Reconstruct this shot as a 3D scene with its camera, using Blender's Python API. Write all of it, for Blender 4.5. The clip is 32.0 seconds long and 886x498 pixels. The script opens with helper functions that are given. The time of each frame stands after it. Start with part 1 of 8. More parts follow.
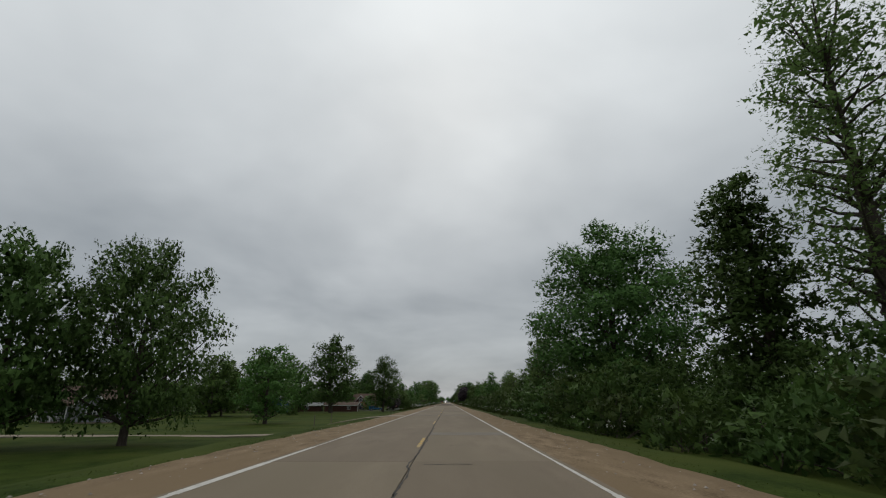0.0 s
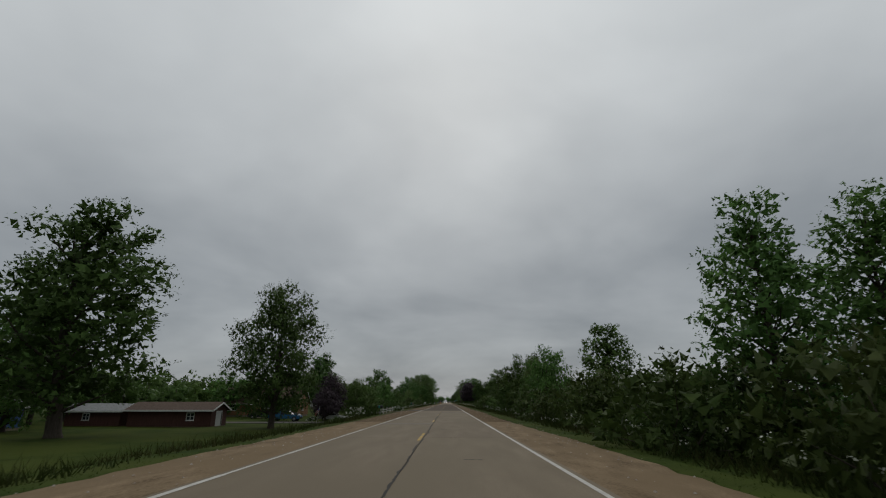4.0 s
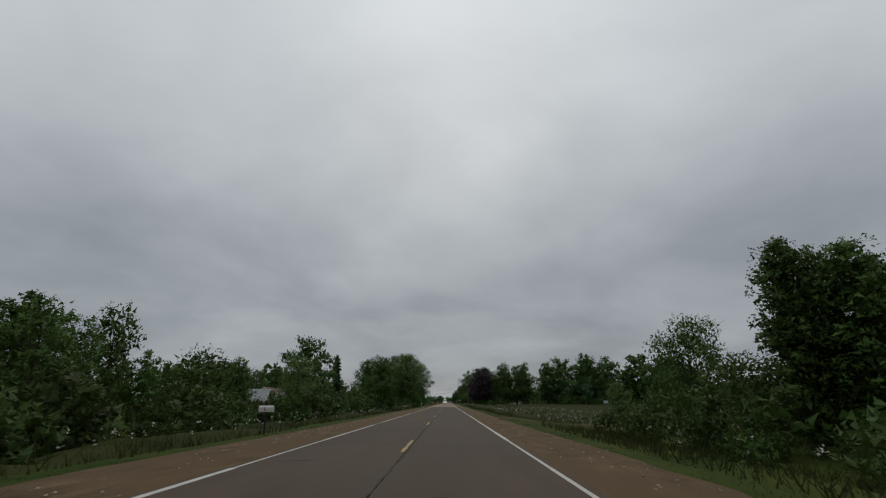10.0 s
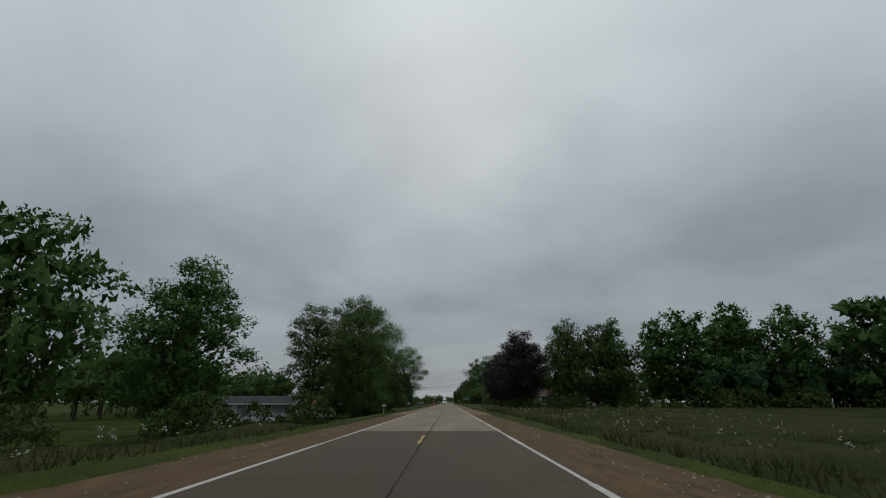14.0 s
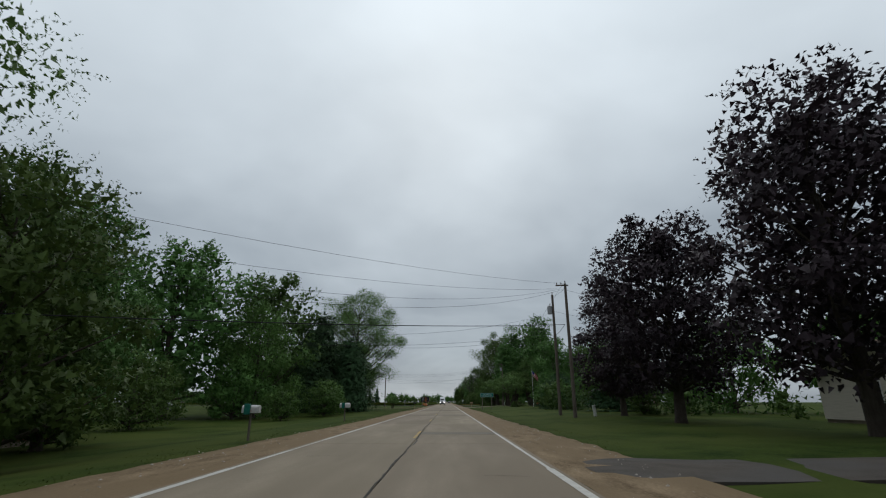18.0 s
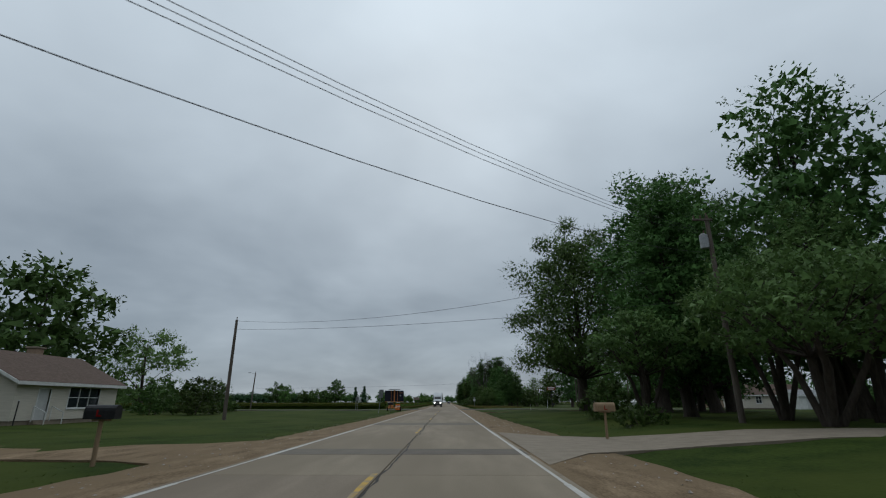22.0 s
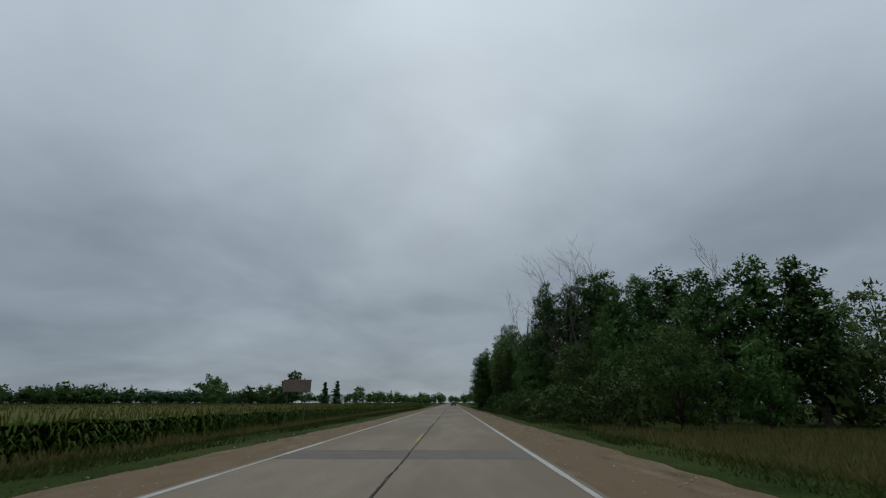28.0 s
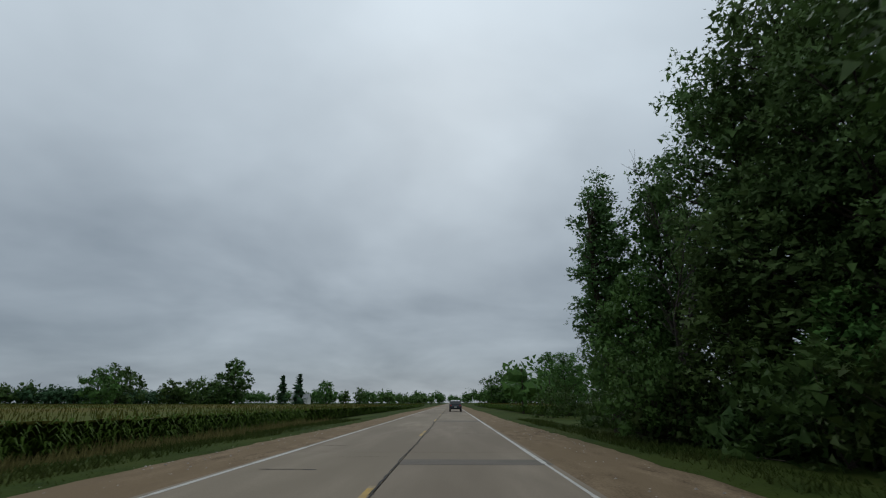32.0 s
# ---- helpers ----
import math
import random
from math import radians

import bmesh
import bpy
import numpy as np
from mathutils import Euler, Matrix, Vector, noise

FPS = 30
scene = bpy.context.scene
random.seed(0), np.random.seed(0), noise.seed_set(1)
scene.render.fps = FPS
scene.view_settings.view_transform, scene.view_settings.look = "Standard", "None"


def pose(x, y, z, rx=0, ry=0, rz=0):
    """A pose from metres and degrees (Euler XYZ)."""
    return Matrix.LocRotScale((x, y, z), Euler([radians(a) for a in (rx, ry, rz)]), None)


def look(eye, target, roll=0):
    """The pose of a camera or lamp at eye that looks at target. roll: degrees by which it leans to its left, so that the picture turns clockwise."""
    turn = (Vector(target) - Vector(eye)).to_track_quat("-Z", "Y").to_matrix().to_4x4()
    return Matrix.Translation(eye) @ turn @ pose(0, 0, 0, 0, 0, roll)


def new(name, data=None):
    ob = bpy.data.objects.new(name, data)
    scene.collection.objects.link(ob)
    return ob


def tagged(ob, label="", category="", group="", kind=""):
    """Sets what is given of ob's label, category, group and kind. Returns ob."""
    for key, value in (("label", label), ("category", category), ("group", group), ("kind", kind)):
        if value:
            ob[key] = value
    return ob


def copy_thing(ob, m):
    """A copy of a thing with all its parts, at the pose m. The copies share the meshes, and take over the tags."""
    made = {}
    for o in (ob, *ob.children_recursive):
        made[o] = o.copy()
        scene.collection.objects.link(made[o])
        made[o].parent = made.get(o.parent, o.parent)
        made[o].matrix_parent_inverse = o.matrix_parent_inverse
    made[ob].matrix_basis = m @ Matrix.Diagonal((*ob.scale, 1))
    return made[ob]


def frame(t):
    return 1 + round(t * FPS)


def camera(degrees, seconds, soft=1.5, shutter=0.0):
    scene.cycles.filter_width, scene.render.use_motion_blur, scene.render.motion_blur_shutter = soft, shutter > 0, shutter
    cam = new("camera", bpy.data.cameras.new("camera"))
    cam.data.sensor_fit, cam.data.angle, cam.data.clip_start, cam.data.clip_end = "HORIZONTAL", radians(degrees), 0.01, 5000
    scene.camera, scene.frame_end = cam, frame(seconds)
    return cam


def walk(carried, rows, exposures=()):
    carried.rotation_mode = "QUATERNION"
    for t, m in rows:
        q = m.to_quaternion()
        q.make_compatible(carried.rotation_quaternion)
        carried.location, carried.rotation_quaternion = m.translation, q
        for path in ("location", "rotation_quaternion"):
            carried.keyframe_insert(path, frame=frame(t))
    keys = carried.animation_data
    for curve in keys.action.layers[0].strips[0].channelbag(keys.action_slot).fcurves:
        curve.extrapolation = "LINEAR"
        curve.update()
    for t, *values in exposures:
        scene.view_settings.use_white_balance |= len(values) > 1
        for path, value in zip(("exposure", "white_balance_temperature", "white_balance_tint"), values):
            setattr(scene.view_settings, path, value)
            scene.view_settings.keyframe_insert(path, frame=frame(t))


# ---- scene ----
EXPOSURES = [(0, 0.20, 6750, 9), (1, 0.15, 6750, 9), (3, -0.12, 6750, 9), (10, -0.05, 6650, 9), (13, -0.14, 6550, 8), (16, 0.0, 6400, 7), (17, 0.22, 6350, 7), (18, 0.25, 6300, 7), (20, 0.08, 6200, 7), (22, 0.04, 6050, 6), (24, 0.02, 6000, 6), (25, -0.16, 5950, 6), (28, -0.17, 6050, 6), (30, -0.08, 6050, 6), (32, 0.02, 6100, 6)]
cam = camera(85.4, 32.0, soft=1.1, shutter=0.05)
walk(cam, [
    (0, pose(0.83, 0.00, 1.33, 107.68, 0.0, 0.58)),
    (1, pose(0.83, 28.50, 1.33, 107.68, 0.0, 0.58)),
    (2, pose(0.84, 57.00, 1.33, 107.68, 0.0, 0.58)),
    (3, pose(0.89, 85.50, 1.33, 107.68, 0.0, 0.58)),
    (5.5, pose(1.08, 156.75, 1.33, 107.68, 0.0, 0.58)),
    (6, pose(1.09, 171.00, 1.33, 107.68, 0.0, 0.58)),
    (7, pose(1.05, 199.50, 1.33, 107.68, 0.0, 0.58)),
    (8, pose(1.08, 228.00, 1.33, 107.68, 0.0, 0.58)),
    (9, pose(1.08, 256.50, 1.33, 107.68, 0.0, 0.58)),
    (10, pose(1.19, 285.00, 1.33, 107.68, 0.0, 0.58)),
    (11, pose(1.21, 313.50, 1.33, 107.68, 0.0, 0.58)),
    (12, pose(1.06, 342.00, 1.33, 107.68, 0.0, 0.58)),
    (13, pose(0.85, 370.50, 1.33, 107.68, 0.0, 0.58)),
    (15.5, pose(1.05, 441.75, 1.33, 107.68, 0.0, 0.58)),
    (16, pose(1.08, 456.00, 1.33, 107.68, 0.0, 0.58)),
    (17, pose(1.12, 484.50, 1.33, 107.68, 0.0, 0.58)),
    (18, pose(1.22, 513.00, 1.33, 107.68, 0.0, 0.58)),
    (19, pose(1.26, 541.50, 1.33, 107.68, 0.0, 0.58)),
    (20, pose(1.25, 570.00, 1.33, 107.68, 0.0, 0.58)),
    (21, pose(1.26, 598.50, 1.33, 107.68, 0.0, 0.58)),
    (22, pose(1.33, 627.00, 1.33, 107.68, 0.0, 0.58)),
    (23, pose(1.46, 655.50, 1.33, 107.68, 0.0, 0.58)),
    (24, pose(1.56, 684.00, 1.33, 107.68, 0.0, 0.58)),
    (25, pose(1.50, 712.50, 1.33, 107.68, 0.0, 0.58)),
    (28, pose(1.19, 798.00, 1.33, 107.74, 0.0, 1.03)),
    (29, pose(1.18, 826.50, 1.33, 107.74, 0.0, 1.03)),
    (30, pose(1.14, 855.00, 1.33, 107.74, 0.0, 1.03)),
    (31, pose(1.19, 883.50, 1.33, 107.74, 0.0, 1.03)),
    (32, pose(1.23, 912.00, 1.33, 107.74, 0.0, 1.03)),
], exposures=EXPOSURES)

# ---- sky and light ----
world = bpy.data.worlds.new("overcast")
scene.world = world
world.use_nodes = True
wt = world.node_tree
wt.nodes.clear()


def wnode(kind, **kw):
    n = wt.nodes.new(kind)
    for k, v in kw.items():
        n.inputs[k].default_value = v
    return n


def wmath(op, a, b=None):
    n = wt.nodes.new("ShaderNodeMath")
    n.operation = op
    for i, v in enumerate((a, b)):
        if v is None:
            continue
        if isinstance(v, (int, float)):
            n.inputs[i].default_value = v
        else:
            wt.links.new(v, n.inputs[i])
    return n.outputs[0]


tc = wt.nodes.new("ShaderNodeTexCoord")
sep = wt.nodes.new("ShaderNodeSeparateXYZ")
wt.links.new(tc.outputs["Generated"], sep.inputs[0])
up = wmath("ADD", wmath("MAXIMUM", sep.outputs[2], 0.0), 0.26)
comb = wt.nodes.new("ShaderNodeCombineXYZ")
wt.links.new(wmath("DIVIDE", sep.outputs[0], up), comb.inputs[0])
wt.links.new(wmath("DIVIDE", sep.outputs[1], up), comb.inputs[1])
big = wnode("ShaderNodeTexNoise", Scale=1.05, Detail=4.0, Roughness=0.5, Distortion=0.3)
fine = wnode("ShaderNodeTexNoise", Scale=2.6, Detail=6.0, Roughness=0.55, Distortion=0.2)
wt.links.new(comb.outputs[0], big.inputs["Vector"])
wt.links.new(comb.outputs[0], fine.inputs["Vector"])
# the sun stands behind the cloud ahead and high up: the layer is thinner-looking there
sun_way = Vector((0.02, 0.80, 0.60)).normalized()
dot = wt.nodes.new("ShaderNodeVectorMath")
dot.operation = "DOT_PRODUCT"
wt.links.new(tc.outputs["Generated"], dot.inputs[0])
dot.inputs[1].default_value = sun_way
z_up = wmath("MAXIMUM", sep.outputs[2], 0.0)
warp = wmath("MULTIPLY", wmath("SUBTRACT", big.outputs[0], 0.5), 0.35)
glow = wmath("POWER", wmath("MAXIMUM", wmath("ADD", dot.outputs["Value"], warp), 0.0), 7.0)
haze = wmath("MULTIPLY", wmath("POWER", wmath("SUBTRACT", 1.0, z_up), 14.0), 0.02)
val = wmath("ADD", wmath("MULTIPLY", wmath("POWER", z_up, 1.6), 0.74), wmath("ADD", 0.07, haze))
val = wmath("ADD", val, wmath("MULTIPLY", glow, 0.06))
val = wmath("ADD", val, wmath("MULTIPLY", wmath("SUBTRACT", big.outputs[0], 0.5), 0.46))
val = wmath("ADD", val, wmath("MULTIPLY", wmath("SUBTRACT", fine.outputs[0], 0.5), 0.11))
ramp = wt.nodes.new("ShaderNodeValToRGB")
wt.links.new(val, ramp.inputs[0])
ramp.color_ramp.elements[0].position, ramp.color_ramp.elements[0].color = 0.0, (0.185, 0.211, 0.243, 1)
ramp.color_ramp.elements[1].position, ramp.color_ramp.elements[1].color = 0.62, (0.715, 0.760, 0.800, 1)
zenith = ramp.color_ramp.elements.new(0.92)
zenith.color = (0.86, 0.90, 0.93, 1)
sky = wt.nodes.new("ShaderNodeTexSky")
sky.sky_type, sky.sun_disc = "NISHITA", False
sky.sun_elevation, sky.sun_rotation = radians(37), radians(0)
mix = wt.nodes.new("ShaderNodeMixRGB")
mix.inputs[0].default_value = 0.004
wt.links.new(ramp.outputs[0], mix.inputs[1])
wt.links.new(sky.outputs[0], mix.inputs[2])
bg = wnode("ShaderNodeBackground", Strength=1.0)
wt.links.new(mix.outputs[0], bg.inputs[0])
wout = wt.nodes.new("ShaderNodeOutputWorld")
wt.links.new(bg.outputs[0], wout.inputs[0])

sun = new("sun", bpy.data.lights.new("sun", "SUN"))
sun.data.energy, sun.data.angle, sun.data.color = 0.5, radians(40), (1.0, 0.97, 0.93)
sun.matrix_world = look(sun_way * 50, (0, 0, 0))


# ---- materials ----
def material(name, dark, light, scale=4.0, fine_scale=60.0, rough=0.85, bump=0.0, metal=0.0, by_object=0.0, by_island=0.0,
             third=None, third_scale=0.3, translucent=0.0, stretch=(1, 1, 1), spec=0.18):
    """Two-scale noise between two colours, with an optional third colour in broad patches."""
    m = bpy.data.materials.new(name)
    m.use_nodes = True
    nt = m.node_tree
    p = nt.nodes["Principled BSDF"]
    link = nt.links.new
    geo = nt.nodes.new("ShaderNodeNewGeometry")
    mp = nt.nodes.new("ShaderNodeMapping")
    mp.inputs["Scale"].default_value = stretch
    link(geo.outputs["Position"], mp.inputs[0])
    a = nt.nodes.new("ShaderNodeTexNoise")
    a.inputs["Scale"].default_value, a.inputs["Detail"].default_value = scale, 4
    b = nt.nodes.new("ShaderNodeTexNoise")
    b.inputs["Scale"].default_value, b.inputs["Detail"].default_value = fine_scale, 3
    link(mp.outputs[0], a.inputs["Vector"])
    link(mp.outputs[0], b.inputs["Vector"])

    def mth(op, x, y):
        n = nt.nodes.new("ShaderNodeMath")
        n.operation = op
        for i, v in enumerate((x, y)):
            if isinstance(v, (int, float)):
                n.inputs[i].default_value = v
            else:
                link(v, n.inputs[i])
        return n.outputs[0]

    def contrast(v, k):
        n = nt.nodes.new("ShaderNodeMath")
        n.operation, n.use_clamp = "MULTIPLY_ADD", True
        link(v, n.inputs[0])
        n.inputs[1].default_value, n.inputs[2].default_value = k, 0.5 - 0.5 * k
        return n.outputs[0]

    f = contrast(mth("ADD", mth("MULTIPLY", a.outputs[0], 0.55), mth("MULTIPLY", b.outputs[0], 0.45)), 3.0)
    mixer = nt.nodes.new("ShaderNodeMixRGB")
    mixer.inputs[1].default_value, mixer.inputs[2].default_value = (*dark, 1), (*light, 1)
    link(f, mixer.inputs[0])
    col = mixer.outputs[0]
    if third:
        c = nt.nodes.new("ShaderNodeTexNoise")
        c.inputs["Scale"].default_value, c.inputs["Detail"].default_value = third_scale, 3
        link(mp.outputs[0], c.inputs["Vector"])
        mx = nt.nodes.new("ShaderNodeMixRGB")
        link(contrast(c.outputs[0], 5.0), mx.inputs[0])
        link(col, mx.inputs[1])
        mx.inputs[2].default_value = (*third, 1)
        col = mx.outputs[0]
    if by_object or by_island:
        hsv = nt.nodes.new("ShaderNodeHueSaturation")
        link(col, hsv.inputs["Color"])
        v = 1.0
        info = nt.nodes.new("ShaderNodeObjectInfo")
        if by_object:
            v = mth("ADD", 1.0 - by_object / 2, mth("MULTIPLY", info.outputs["Random"], by_object))
            link(mth("ADD", 0.5 - 0.03 * by_object, mth("MULTIPLY", info.outputs["Random"], 0.06 * by_object)), hsv.inputs["Hue"])
        if by_island:
            v = mth("MULTIPLY", v, mth("ADD", 1.0 - by_island / 2, mth("MULTIPLY", geo.outputs["Random Per Island"], by_island)))
        link(v, hsv.inputs["Value"])
        col = hsv.outputs[0]
    link(col, p.inputs["Base Color"])
    p.inputs["Roughness"].default_value = rough
    p.inputs["Metallic"].default_value = metal
    p.inputs["Specular IOR Level"].default_value = spec
    if bump:
        bp = nt.nodes.new("ShaderNodeBump")
        bp.inputs["Strength"].default_value, bp.inputs["Distance"].default_value = bump, 0.03
        link(b.outputs[0], bp.inputs["Height"])
        link(bp.outputs[0], p.inputs["Normal"])
    if translucent:
        tr = nt.nodes.new("ShaderNodeBsdfTranslucent")
        link(col, tr.inputs[0])
        ms = nt.nodes.new("ShaderNodeMixShader")
        ms.inputs[0].default_value = translucent
        link(p.outputs[0], ms.inputs[1])
        link(tr.outputs[0], ms.inputs[2])
        link(ms.outputs[0], nt.nodes["Material Output"].inputs[0])
    return m


def glass(name, tint=(0.02, 0.025, 0.03)):
    m = bpy.data.materials.new(name)
    m.use_nodes = True
    p = m.node_tree.nodes["Principled BSDF"]
    p.inputs["Base Color"].default_value = (*tint, 1)
    p.inputs["Roughness"].default_value = 0.06
    p.inputs["Specular IOR Level"].default_value = 0.6
    return m


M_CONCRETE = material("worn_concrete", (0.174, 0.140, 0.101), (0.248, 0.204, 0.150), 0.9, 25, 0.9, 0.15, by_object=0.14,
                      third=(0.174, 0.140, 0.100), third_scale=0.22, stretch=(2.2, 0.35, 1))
M_ASPHALT = material("grey_chip_seal", (0.0590, 0.0423, 0.0280), (0.0828, 0.0600, 0.0400), 0.8, 45, 0.92, 0.2, third=(0.0635, 0.0462, 0.0319),
                     third_scale=0.2, stretch=(2.0, 0.3, 1), by_object=0.08)
M_OLD_CONCRETE = material("brown_worn_concrete", (0.1256, 0.0975, 0.0666), (0.1814, 0.1454, 0.1035), 0.9, 25, 0.9, 0.15, by_object=0.12,
                          third=(0.1376, 0.1095, 0.0747), third_scale=0.22, stretch=(2.2, 0.35, 1))
M_PATCH = material("grey_patch", (0.1188, 0.1017, 0.0828), (0.1566, 0.1368, 0.1122), 1.5, 40, 0.92, 0.2, by_object=0.2)
# crack strips lie flat on the slabs, so their shadow is in this colour
M_TAR_AND_SHADE = material("tar_and_crack_shadow", (0.014, 0.012, 0.010), (0.030, 0.026, 0.022), 6, 60, 0.8)
M_SIDE_ROAD = material("old_asphalt", (0.036, 0.029, 0.023), (0.078, 0.065, 0.053), 1.2, 40, 0.9, 0.25, third=(0.058, 0.053, 0.049))
M_GRAVEL = material("brown_gravel", (0.0483, 0.0319, 0.0167), (0.1610, 0.1081, 0.0608), 2.2, 30, 0.95, 0.8, third=(0.0978, 0.0649, 0.0353), third_scale=0.6, stretch=(1, 0.3, 1), spec=0.06)
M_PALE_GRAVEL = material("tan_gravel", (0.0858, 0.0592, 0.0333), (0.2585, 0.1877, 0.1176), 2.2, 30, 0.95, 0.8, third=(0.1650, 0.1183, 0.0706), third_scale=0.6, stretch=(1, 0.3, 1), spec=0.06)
M_STONE = material("gravel_stone", (0.20, 0.17, 0.14), (0.36, 0.32, 0.28), 8, 60, 0.9, by_island=0.6)
M_MOWN = material("dry_mown_grass", (0.0414, 0.0340, 0.0120), (0.0920, 0.0720, 0.0300), 1.2, 18, 0.95, 0.4, third=(0.0598, 0.0540, 0.0180), third_scale=0.5, spec=0.03)
M_DRIVE = material("pale_drive", (0.165, 0.135, 0.100), (0.240, 0.200, 0.152), 2, 30, 0.9, 0.2)
M_GRASS = material("ground_grass", (0.0119, 0.0242, 0.0042), (0.0420, 0.0613, 0.0114), 0.6, 9, 0.95, 0.5, third=(0.0442, 0.0575, 0.0120), third_scale=0.16, spec=0.03)
M_BLADE = material("grass_blade", (0.0233, 0.0394, 0.0074), (0.0432, 0.0634, 0.0136), 0.5, 8, 0.8, by_island=0.5, translucent=0.25, third=(0.0506, 0.0614, 0.0165), third_scale=0.25, spec=0.03)
M_WEED = material("weed_leaf", (0.0146, 0.0240, 0.0056), (0.0321, 0.0439, 0.0116), 0.6, 8, 0.8, by_island=0.38, translucent=0.25, third=(0.0412, 0.0432, 0.0153), third_scale=0.2, spec=0.03)
M_WHITE_LINE = material("white_road_paint", (0.34, 0.325, 0.295), (0.52, 0.50, 0.46), 3, 30, 0.8, 0.1)
M_YELLOW_LINE = material("yellow_road_paint", (0.34, 0.21, 0.045), (0.52, 0.33, 0.06), 3, 25, 0.8, 0.1, third=(0.25, 0.20, 0.13), third_scale=2.5)
M_BARK = material("bark", (0.035, 0.028, 0.022), (0.085, 0.070, 0.056), 3, 30, 0.95, 0.6, stretch=(3, 3, 0.6))
M_DEAD = material("grey_dead_wood", (0.050, 0.043, 0.037), (0.095, 0.084, 0.074), 3, 30, 0.9, 0.4)
M_POLE = material("weathered_pole_wood", (0.075, 0.060, 0.048), (0.15, 0.125, 0.105), 2, 40, 0.9, 0.4, stretch=(6, 6, 0.4))
LEAF = {
    "broad": material("maple_leaf", (0.0420, 0.0851, 0.0230), (0.0878, 0.1581, 0.0395), 0.5, 5, 0.6, by_object=0.5, by_island=0.38, spec=0.08, translucent=0.25),
    "open": material("oak_leaf", (0.0562, 0.0968, 0.0298), (0.1174, 0.1796, 0.0524), 0.5, 5, 0.6, by_object=0.5, by_island=0.38, spec=0.08, translucent=0.3),
    "spreading": material("old_maple_leaf", (0.0562, 0.1026, 0.0298), (0.1174, 0.1890, 0.0524), 0.5, 5, 0.6, by_object=0.3, by_island=0.38, spec=0.08, translucent=0.3),
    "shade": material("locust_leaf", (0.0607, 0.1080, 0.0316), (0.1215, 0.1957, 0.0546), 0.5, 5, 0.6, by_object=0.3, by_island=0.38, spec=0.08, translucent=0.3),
    "tall": material("poplar_leaf", (0.0513, 0.0974, 0.0314), (0.1067, 0.1812, 0.0552), 0.5, 5, 0.6, by_object=0.5, by_island=0.38, spec=0.08, translucent=0.28),
    "round": material("ash_leaf", (0.0450, 0.0886, 0.0224), (0.0972, 0.1660, 0.0389), 0.5, 5, 0.6, by_object=0.6, by_island=0.38, spec=0.08, translucent=0.28),
    "purple": material("purple_leaf", (0.025, 0.021, 0.024), (0.057, 0.039, 0.047), 0.5, 5, 0.5, by_object=0.3, by_island=0.38, spec=0.08, translucent=0.15),
    "conifer": material("needle", (0.0278, 0.0592, 0.0269), (0.0592, 0.1032, 0.0448), 0.6, 6, 0.7, by_object=0.4, by_island=0.5, spec=0.08, translucent=0.1),
    "pine": material("pine_needle", (0.0324, 0.0675, 0.0316), (0.0675, 0.1187, 0.0517), 0.6, 6, 0.7, by_object=0.3, by_island=0.5, spec=0.08, translucent=0.1),
    "bush": material("shrub_leaf", (0.0302, 0.0556, 0.0138), (0.0684, 0.1066, 0.0259), 0.6, 5, 0.6, by_object=0.6, by_island=0.38, spec=0.08, translucent=0.3),
    "feathery": material("willow_leaf", (0.0711, 0.1217, 0.0351), (0.1503, 0.2205, 0.0670), 0.5, 5, 0.6, by_object=0.4, by_island=0.38, spec=0.08, translucent=0.35),
    "vine": material("vine_leaf", (0.0548, 0.0956, 0.0234), (0.1093, 0.1673, 0.0390), 0.6, 5, 0.6, by_object=0.3, by_island=0.38, spec=0.08, translucent=0.3),
}


def ease(a, b, v):
    q = np.clip((v - a) / (b - a), 0, 1)
    return q * q * (3 - 2 * q)


def ground_z(x, y):
    """Height of the land beside the road."""
    x, y = np.asarray(x, float), np.asarray(y, float)
    left = 2.0 - 0.9 * ease(200, 290, y) - 0.2 * ease(400, 440, y) + 0.6 * ease(425, 455, y) - 0.6 * ease(520, 560, y) - 0.7 * ease(560, 620, y) + 0.8 * ease(735, 770, y)
    right = 0.9 - 0.9 * ease(425, 475, y) - 0.3 * ease(530, 600, y) + 0.3 * ease(690, 720, y) + 0.5 * ease(740, 790, y)
    zl = -0.12 - (left - 0.12) * ease(5.5, 19, -x)
    zr = -0.12 - (right - 0.12) * ease(5.5, 15, x)
    return np.where(x < 0, zl, zr)


def gz(x, y):
    return float(ground_z(x, y))


# ---- building helpers ----
def mesh_of(name, verts, faces, mat, smooth=False):
    me = bpy.data.meshes.new(name)
    me.from_pydata([tuple(v) for v in verts], [], [tuple(f) for f in faces])
    me.materials.append(mat)
    if smooth:
        me.shade_smooth()
    return me


def quads_mesh(name, v, mat, n=4):
    """A mesh of separate n-gons from an array (count, n, 3)."""
    v = np.asarray(v, np.float32)
    k = len(v)
    me = bpy.data.meshes.new(name)
    me.vertices.add(k * n)
    me.vertices.foreach_set("co", v.reshape(-1))
    me.loops.add(k * n)
    me.loops.foreach_set("vertex_index", np.arange(k * n, dtype=np.int32))
    me.polygons.add(k)
    me.polygons.foreach_set("loop_start", np.arange(0, k * n, n, dtype=np.int32))
    me.update(calc_edges=True)
    me.materials.append(mat)
    return me


def part(name, bm, mat, parent, label=""):
    me = bpy.data.meshes.new(name)
    bm.to_mesh(me)
    bm.free()
    me.materials.append(mat)
    ob = new(name, me)
    ob.parent = parent
    if label:
        tagged(ob, label)
    return ob


